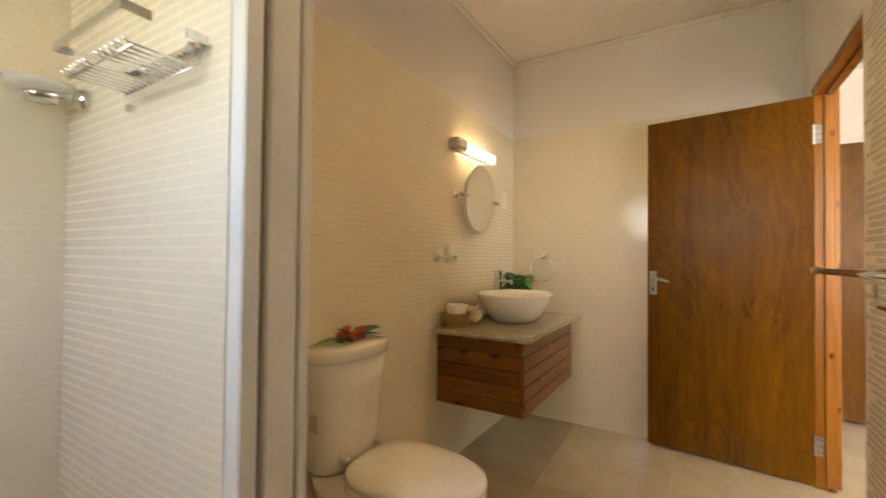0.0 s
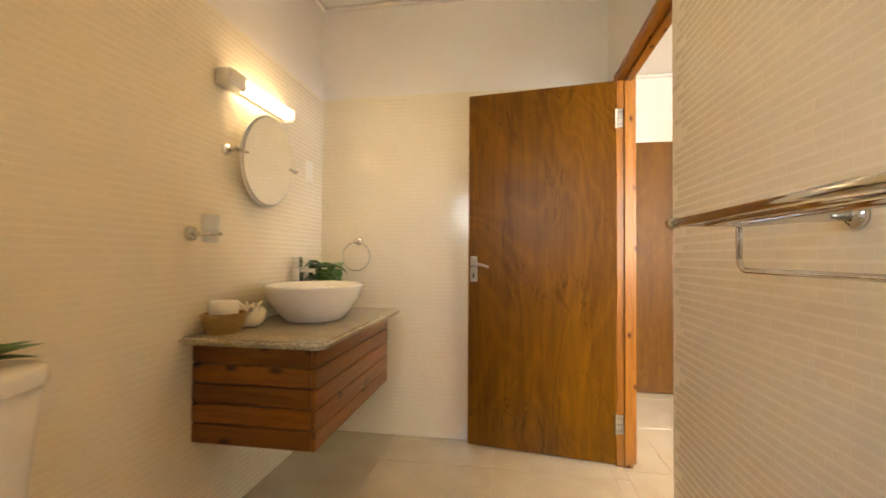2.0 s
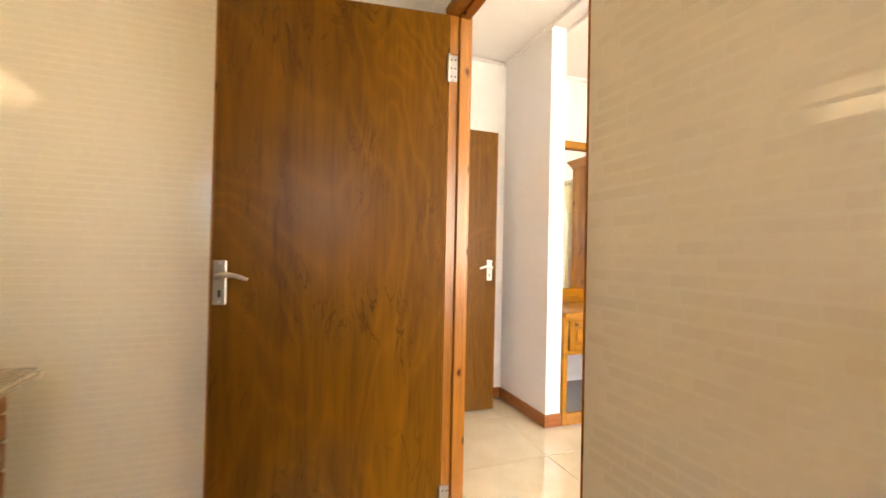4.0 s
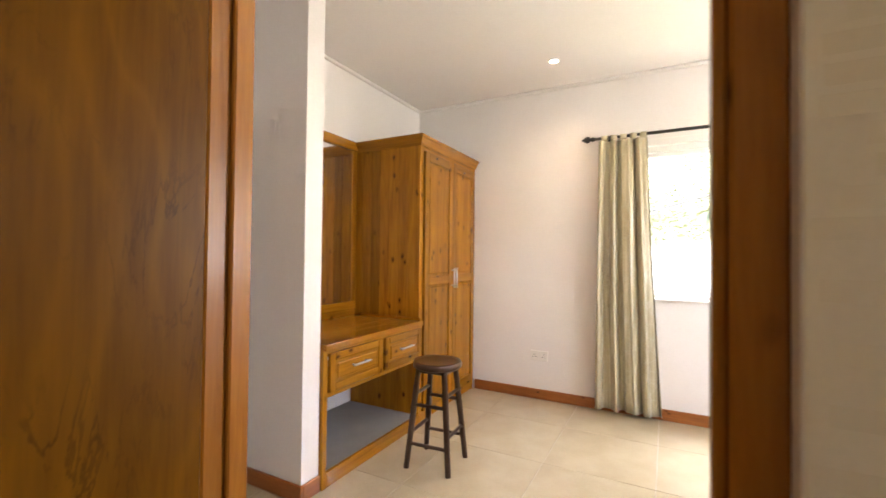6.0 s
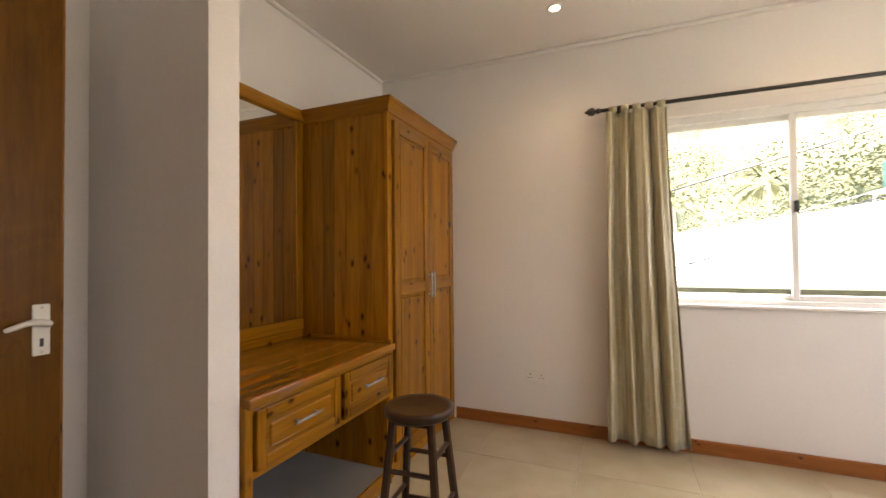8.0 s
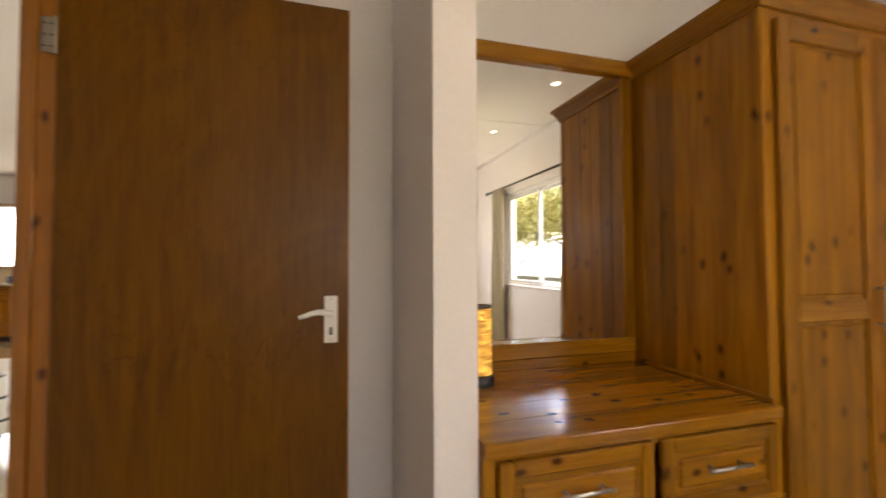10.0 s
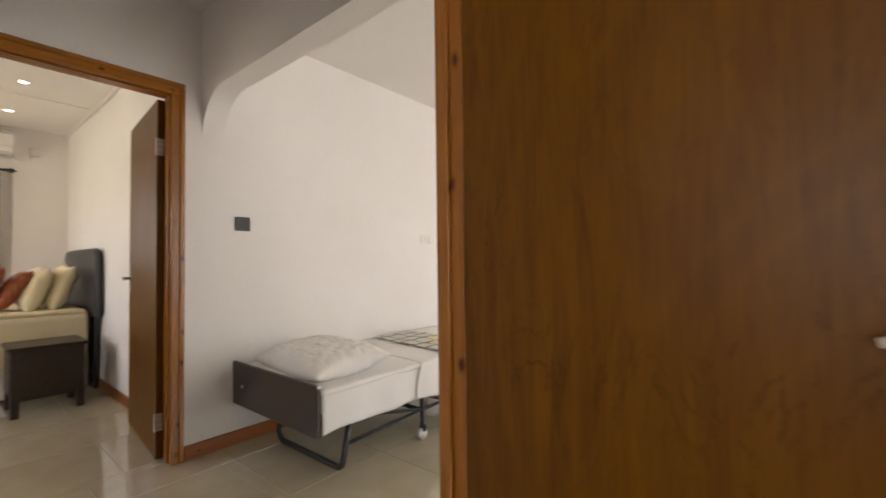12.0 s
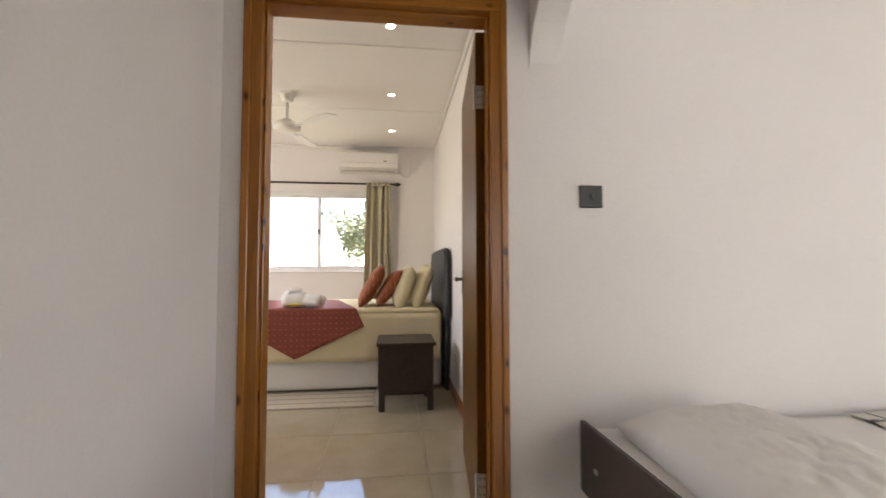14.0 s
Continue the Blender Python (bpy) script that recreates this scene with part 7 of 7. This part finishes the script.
tree("garden_tree", (-13.5, 3.2, -1.2), 5.2, 2.6, "leafy green garden tree outside the second bedroom", 7800, M_CANOPY)
tree("garden_tree", (-17.0, 0.4, -1.2), 4.6, 2.4, "leafy green garden tree outside the second bedroom", 6600, M_CANOPY)
tree("garden_tree", (-15.0, -5.5, -1.2), 5.5, 2.8, "leafy green garden tree outside the second bedroom", 6600, M_CANOPY)
tree("flowering_shrub", (8.5, -13.6, -1.0), 5.2, 2.5, "yellow-green flowering shrub behind the garden wall", 11000, M_CANOPY2)
tree("flowering_shrub", (11.8, -13.9, -1.0), 5.2, 2.5, "yellow-green flowering shrub behind the garden wall", 11000, M_CANOPY2)
tree("flowering_shrub", (5.3, -13.8, -1.0), 5.1, 2.5, "yellow-green flowering shrub behind the garden wall", 11000, M_CANOPY2)


def boulder(base, sx, sy, sz):
    b = thing("boulder", base, "huge weathered grey granite boulder in the garden", "boulder")
    bm = bmesh.new()
    bmesh.ops.create_icosphere(bm, subdivisions=5, radius=1)
    for v in bm.verts:
        d = v.co.copy()
        s = 1 + 0.22 * noise.noise(d * 1.4) + 0.06 * noise.noise(d * 5) + 0.02 * noise.noise(d * 14)
        v.co = Vector((d.x * sx, d.y * sy, d.z * sz)) * s + Vector(base)
    part("rock", bm, M_STONE, b, smooth=True)


boulder((-12.5, -1.75, -0.2), 1.3, 1.45, 3.5)


def stone_wall():
    w = thing("garden_wall", (9, -11.5, -1.2), "rough grey stone garden wall", "garden wall")
    g = random.Random(3)
    me = []
    for s in range(4):
        bm = bmesh.new()
        bmesh.ops.create_icosphere(bm, subdivisions=2, radius=0.5)
        for v in bm.verts:
            v.co *= 1 + 0.25 * noise.noise(v.co * 3 + Vector((s * 5, 0, 0)))
        m = bpy.data.meshes.new("stone")
        bm.to_mesh(m)
        bm.free()
        m.materials.append(M_STONE)
        me.append(m)
    for k in range(36):
        for row in range(5):
            o = new("stone", g.choice(me))
            o.parent = w
            o.location = (-6.0 + k * 0.36 + (row % 2) * 0.18, g.uniform(-0.05, 0.05), 0.2 + row * 0.30)
            o.scale = (g.uniform(0.40, 0.5), 0.45, g.uniform(0.34, 0.42))
            o.rotation_euler = (0, 0, g.uniform(0, 6.28))


stone_wall()


def neighbour():
    h = thing("house", (17, -6, -1.2), "neighbouring house with a long white ribbed metal roof", "house")
    # The wall's dark colour includes the eave's shade.
    part("wall", box(bmesh.new(), 13.6, -26, -1.2, 26.0, 12, 0.32), M_EAVE_WALL, h)
    bm = bmesh.new()
    ex, ez, rx, rz = 12.9, 0.45, 20.5, 1.55
    n = 190

    def roof(u, v):
        y = -28 + 42 * u
        ridge = rz + 0.15 * (1 - y)
        rib = 0.035 if round(u * n) % 2 else 0.0
        return (ex + (rx - ex) * v, y, ez + (ridge - ez) * v + rib)
    grid(bm, n, 4, roof)
    r = part("roof", bm, M_ROOF, h, "white ribbed metal roof")
    r.modifiers.new("thickness", 'SOLIDIFY').thickness = 0.02
    part("gutter", box(bmesh.new(), 12.78, -28, 0.36, 12.90, 14, 0.46, 0.02), M_WHITEMETAL, h)
    # Black tubes draw the roof's break lines together with the shadow along them.
    lie = lambda y, z: (ex + (rx - ex) * (z - ez) / (rz + 0.15 * (1 - y) - ez), y, z + 0.045)
    for pts in ([lie(y, 1.10) for y in (-3.1, -5, -8, -12, -18)], [lie(-0.4, 0.50), lie(-1.8, 0.78), lie(-3.1, 1.10)]):
        part("roof_line", tube(bmesh.new(), pts, 0.030, 6), M_BLACKPLASTIC, h, "dark strip drawn along a break line of the roof")
    bm = bmesh.new()
    grid(bm, n, 4, lambda u, v: (rx + 7 * v, -28 + 42 * u, rz + 0.15 * (29 - 42 * u) - 1.6 * v))
    part("roof_back", bm, M_ROOF, h)
    for k in range(7):
        y = -18 + k * 3.2
        w = part("window", box(bmesh.new(), 13.56, y, -0.55, 13.62, y + 1.2, 0.0, 0.01), M_PANEL, h)
    t = thing("water_tank", (27.0, -13.2, 3.6), "green ribbed plastic water tank on a steel stand", "water tank")
    prof = [(0.01, 0)]
    for k in range(8):
        prof += [(1.0, 0.02 + k * 0.17), (1.05, 0.09 + k * 0.17), (1.0, 0.16 + k * 0.17)]
    prof += [(0.5, 1.55), (0.01, 1.6)]
    part("tank", lathe(bmesh.new(), prof, (27.0, -13.2, 4.3), 32), M_TANK, t, smooth=True)
    part("platform", box(bmesh.new(), 25.8, -14.4, 4.18, 28.2, -12.0, 4.30), M_WHITEMETAL, t)
    for x in (26.0, 28.0):
        for y in (-14.2, -12.2):
            part("post", tube(bmesh.new(), [(x, y, -1.5), (x, y, 4.2)], 0.07, 8), M_WHITEMETAL, t)


neighbour()


def cable(a, b, sag):
    a, b = Vector(a), Vector(b)
    return [a.lerp(b, t) + Vector((0, 0, -sag * 4 * t * (1 - t))) for t in (k / 24 for k in range(25))]


for k, (z0, z1, y0, y1, sg, r) in enumerate(((2.4, 13.5, 4, -34, 0.25, 0.045), (-0.2, 11.1, 4, -34, 0.25, 0.030), (-0.35, 10.7, 4, -34, 0.3, 0.030), (-0.6, 10.0, 4, -34, 0.35, 0.040))):
    c = thing("power_line", (22, -6, z0), "black overhead cable sagging past the window", "cable", "overhead cables")
    part("wire", tube(bmesh.new(), cable((22, y0, z0), (23, y1, z1), sg), r, 6), M_BLACKPLASTIC, c)


def palm(base, h, n, size):
    p = thing("palm_tree", base, "sunlit fan palm below the wooded hill", "tree", "palms")
    x, y, z = base
    part("trunk", tube(bmesh.new(), [(x, y, z), (x + 0.1, y, z + h * 0.5), (x + 0.15, y + 0.1, z + h)], [0.20, 0.15, 0.12], 10), M_PALEBARK, p)
    bm = bmesh.new()
    top = Vector((x + 0.15, y + 0.1, z + h))
    g = random.Random(int(h * 10))
    for k in range(n):
        a, e = k * 2.399, g.uniform(-0.5, 1.1)
        d = Vector((math.cos(a) * math.cos(e), math.sin(a) * math.cos(e), math.sin(e)))
        for j in range(9):
            dd = (d + Vector((g.uniform(-0.25, 0.25), g.uniform(-0.25, 0.25), g.uniform(-0.2, 0.2)))).normalized()
            leaf_blade(bm, top + d * size * 0.35, top + d * size * 0.35 + dd * size * 0.8, 0.035 * size, 0.35 * size, 5)
        tube(bm, [top, top + d * size * 0.4], 0.03, 5)
    part("crown", bm, M_PALM, p)


palm((29.5, -3.5, 0.6), 3.6, 26, 1.5)
palm((30.0, -8.5, 0.8), 4.6, 26, 1.6)
palm((29.5, 1.5, 0.6), 2.8, 24, 1.5)


# ---- floor and its tiles ----
def floor_of(name, x0, y0, x1, y1, ox, oy, pitch=0.602, limit=300):
    """A bed of grout with polished tiles laid on it, each a piece of its own."""
    f = part(name, box(bmesh.new(), x0, y0, -0.12, x1, y1, -0.0025), M_FGROUT)
    tagged(f, "large polished cream floor tiles with thin joints", "floor", kind="structure")
    meshes = {}
    i0, i1 = math.floor((x0 - ox) / pitch), math.ceil((x1 - ox) / pitch)
    j0, j1 = math.floor((y0 - oy) / pitch), math.ceil((y1 - oy) / pitch)
    g = 0.0012
    for i in range(i0, i1):
        for j in range(j0, j1):
            a0, a1 = max(x0, ox + i * pitch + g), min(x1, ox + (i + 1) * pitch - g)
            b0, b1 = max(y0, oy + j * pitch + g), min(y1, oy + (j + 1) * pitch - g)
            if a1 - a0 < 0.01 or b1 - b0 < 0.01:
                continue
            key = (round(a1 - a0, 4), round(b1 - b0, 4))
            if key not in meshes:
                w, d = key
                e = 0.0012
                me = bpy.data.meshes.new("tile")
                me.from_pydata([(-w / 2, -d / 2, -0.003), (w / 2, -d / 2, -0.003), (w / 2, d / 2, -0.003), (-w / 2, d / 2, -0.003),
                                (-w / 2 + e, -d / 2 + e, 0), (w / 2 - e, -d / 2 + e, 0), (w / 2 - e, d / 2 - e, 0), (-w / 2 + e, d / 2 - e, 0)], [],
                               [(4, 5, 6, 7), (0, 1, 5, 4), (1, 2, 6, 5), (2, 3, 7, 6), (3, 0, 4, 7)])
                me.materials.append(M_FLOOR)
                meshes[key] = me
            o = new("tile", meshes[key])
            o.location = ((a0 + a1) / 2, (b0 + b1) / 2, 0)
            o.parent = f
    return f


floor_of("floor", -2.2, -3.65, 0.02, 0.30, -0.658, -0.14)
floor_of("floor_bedroom", 0.02, -3.35, XB + 0.1, 1.60, 0.25, -0.05)
floor_of("floor_lobby", -2.15, 0.30, 0.02, 1.60, -0.658, -0.14)
floor_of("floor_bedroom_two", X2 - 0.1, -1.9, -2.15, 1.60, -2.20, 0.62)
floor_of("floor_living", -6.1, 1.60, XB + 0.1, YK + 0.1, -0.658, -0.14, 0.602)


# ---- wall tiles: embossed rows of small cream bricks ----
ROW, LENS = 0.0248, (0.062, 0.090, 0.125)


def brick_rows(width, z0, z1, seed):
    """(u0, u1, z0, z1) of the bricks of a wall of that width."""
    rng = random.Random(seed)
    out = []
    k = math.ceil((z0 - 0.05) / ROW)
    while 0.05 + (k + 1) * ROW <= z1 + 1e-6:
        zb = 0.05 + k * ROW
        wide = 0.0034 if k % 15 == 0 else 0.0014
        u = -rng.uniform(0, 0.09)
        while u < width:
            l = rng.choice(LENS)
            a, c = max(u, 0) + 0.0006, min(u + l, width) - 0.0006
            if c - a > 0.012:
                out.append((a, c, zb + wide, zb + ROW - 0.0014))
            u += l
        k += 1
    return out


def tiled(parent, origin, u, n, width, z1, seed, holes=(), single=None):
    """Covers a wall from origin along u with bricks proud to n; those in the stretch 'single' are pieces of their own."""
    u, n, o = Vector(u), Vector(n), Vector(origin)
    verts, faces, meshes = [], [], {}
    depth, e = 0.0006, 0.0024
    for a, c, zb, zt in brick_rows(width, 0.0, z1, seed):
        if any(a < h[1] and c > h[0] and zb < h[3] and zt > h[2] for h in holes):
            continue
        quad = lambda A, C, B, T, d: [A * u + Vector((0, 0, B)) + d * n, C * u + Vector((0, 0, B)) + d * n, C * u + Vector((0, 0, T)) + d * n, A * u + Vector((0, 0, T)) + d * n]
        if single and single[0] <= a and c <= single[1] and single[2] <= zb and zt <= single[3]:
            w, h = round(c - a, 3), round(zt - zb, 4)
            if (w, h) not in meshes:
                me = bpy.data.meshes.new("tile")
                vs = quad(-w / 2, w / 2, -h / 2, h / 2, 0.0) + quad(-w / 2 + e * 0.5, w / 2 - e * 0.5, -h / 2 + e, h / 2 - e, depth)
                me.from_pydata([tuple(v) for v in vs], [], [(4, 5, 6, 7), (0, 1, 5, 4), (1, 2, 6, 5), (2, 3, 7, 6), (3, 0, 4, 7)])
                me.materials.append(M_TILE)
                meshes[w, h] = me
            ob = new("tile", meshes[w, h])
            ob.location = o + u * (a + c) / 2 + n * 0.0015 + Vector((0, 0, (zb + zt) / 2))
            ob.parent = parent
            continue
        k = len(verts)
        verts += [tuple(o + v + n * 0.0015) for v in quad(a, c, zb, zt, 0.0) + quad(a + e * 0.5, c - e * 0.5, zb + e, zt - e, depth)]
        faces += [(k + 4, k + 5, k + 6, k + 7), (k, k + 1, k + 5, k + 4), (k + 1, k + 2, k + 6, k + 5), (k + 2, k + 3, k + 7, k + 6), (k + 3, k, k + 4, k + 7)]
    me = bpy.data.meshes.new("tile_field")
    me.from_pydata(verts, [], faces)
    me.materials.append(M_TILE)
    ob = new("tile_field", me)
    ob.parent = parent
    tagged(ob, "glossy cream wall tiles embossed like small bricks", kind="stuff")
    # bed of grout behind the bricks
    bm = bmesh.new()
    cuts = sorted({0.0, width, *(h[0] for h in holes), *(h[1] for h in holes)})
    for a, c in zip(cuts, cuts[1:]):
        h = [h for h in holes if h[0] <= a + 1e-6 and h[1] >= c - 1e-6]
        zs = h[0][3] if h else 0.0
        if zs < z1:
            p, q = o + u * a, o + u * c + n * 0.002
            box(bm, min(p.x, q.x), min(p.y, q.y), zs, max(p.x, q.x), max(p.y, q.y), z1)
    part("grout", bm, M_GROUT, parent)


TZ = 2.10
tiled(wall_bath_west, (XW, -2.26, 0), (0, 1, 0), (1, 0, 0), 2.44, TZ, 1)
tiled(wall_shower_west, (XS, -3.65, 0), (0, 1, 0), (1, 0, 0), 1.22, 2.4, 6)
tiled(wall_bath_north, (XW + 0.004, YR0, 0), (1, 0, 0), (0, -1, 0), XE0 - XW - 0.008, TZ, 2)
tiled(wall_east, (XE0, -3.65, 0), (0, 1, 0), (-1, 0, 0), 3.826, TZ, 3, [(3.65 + DO_Y0 - 0.002, 3.65 + DO_Y1 + 0.002, 0, 9)], (3.65 - 1.50, 3.65 - 0.81, 0.84, 1.62))
tiled(wall_shower, (XS + 0.004, -2.43, 0), (1, 0, 0), (0, -1, 0), 0.785, 2.4, 4)
tiled(wall_shower, (XW + 0.004, -2.26, 0), (1, 0, 0), (0, 1, 0), 0.48, TZ, 5)
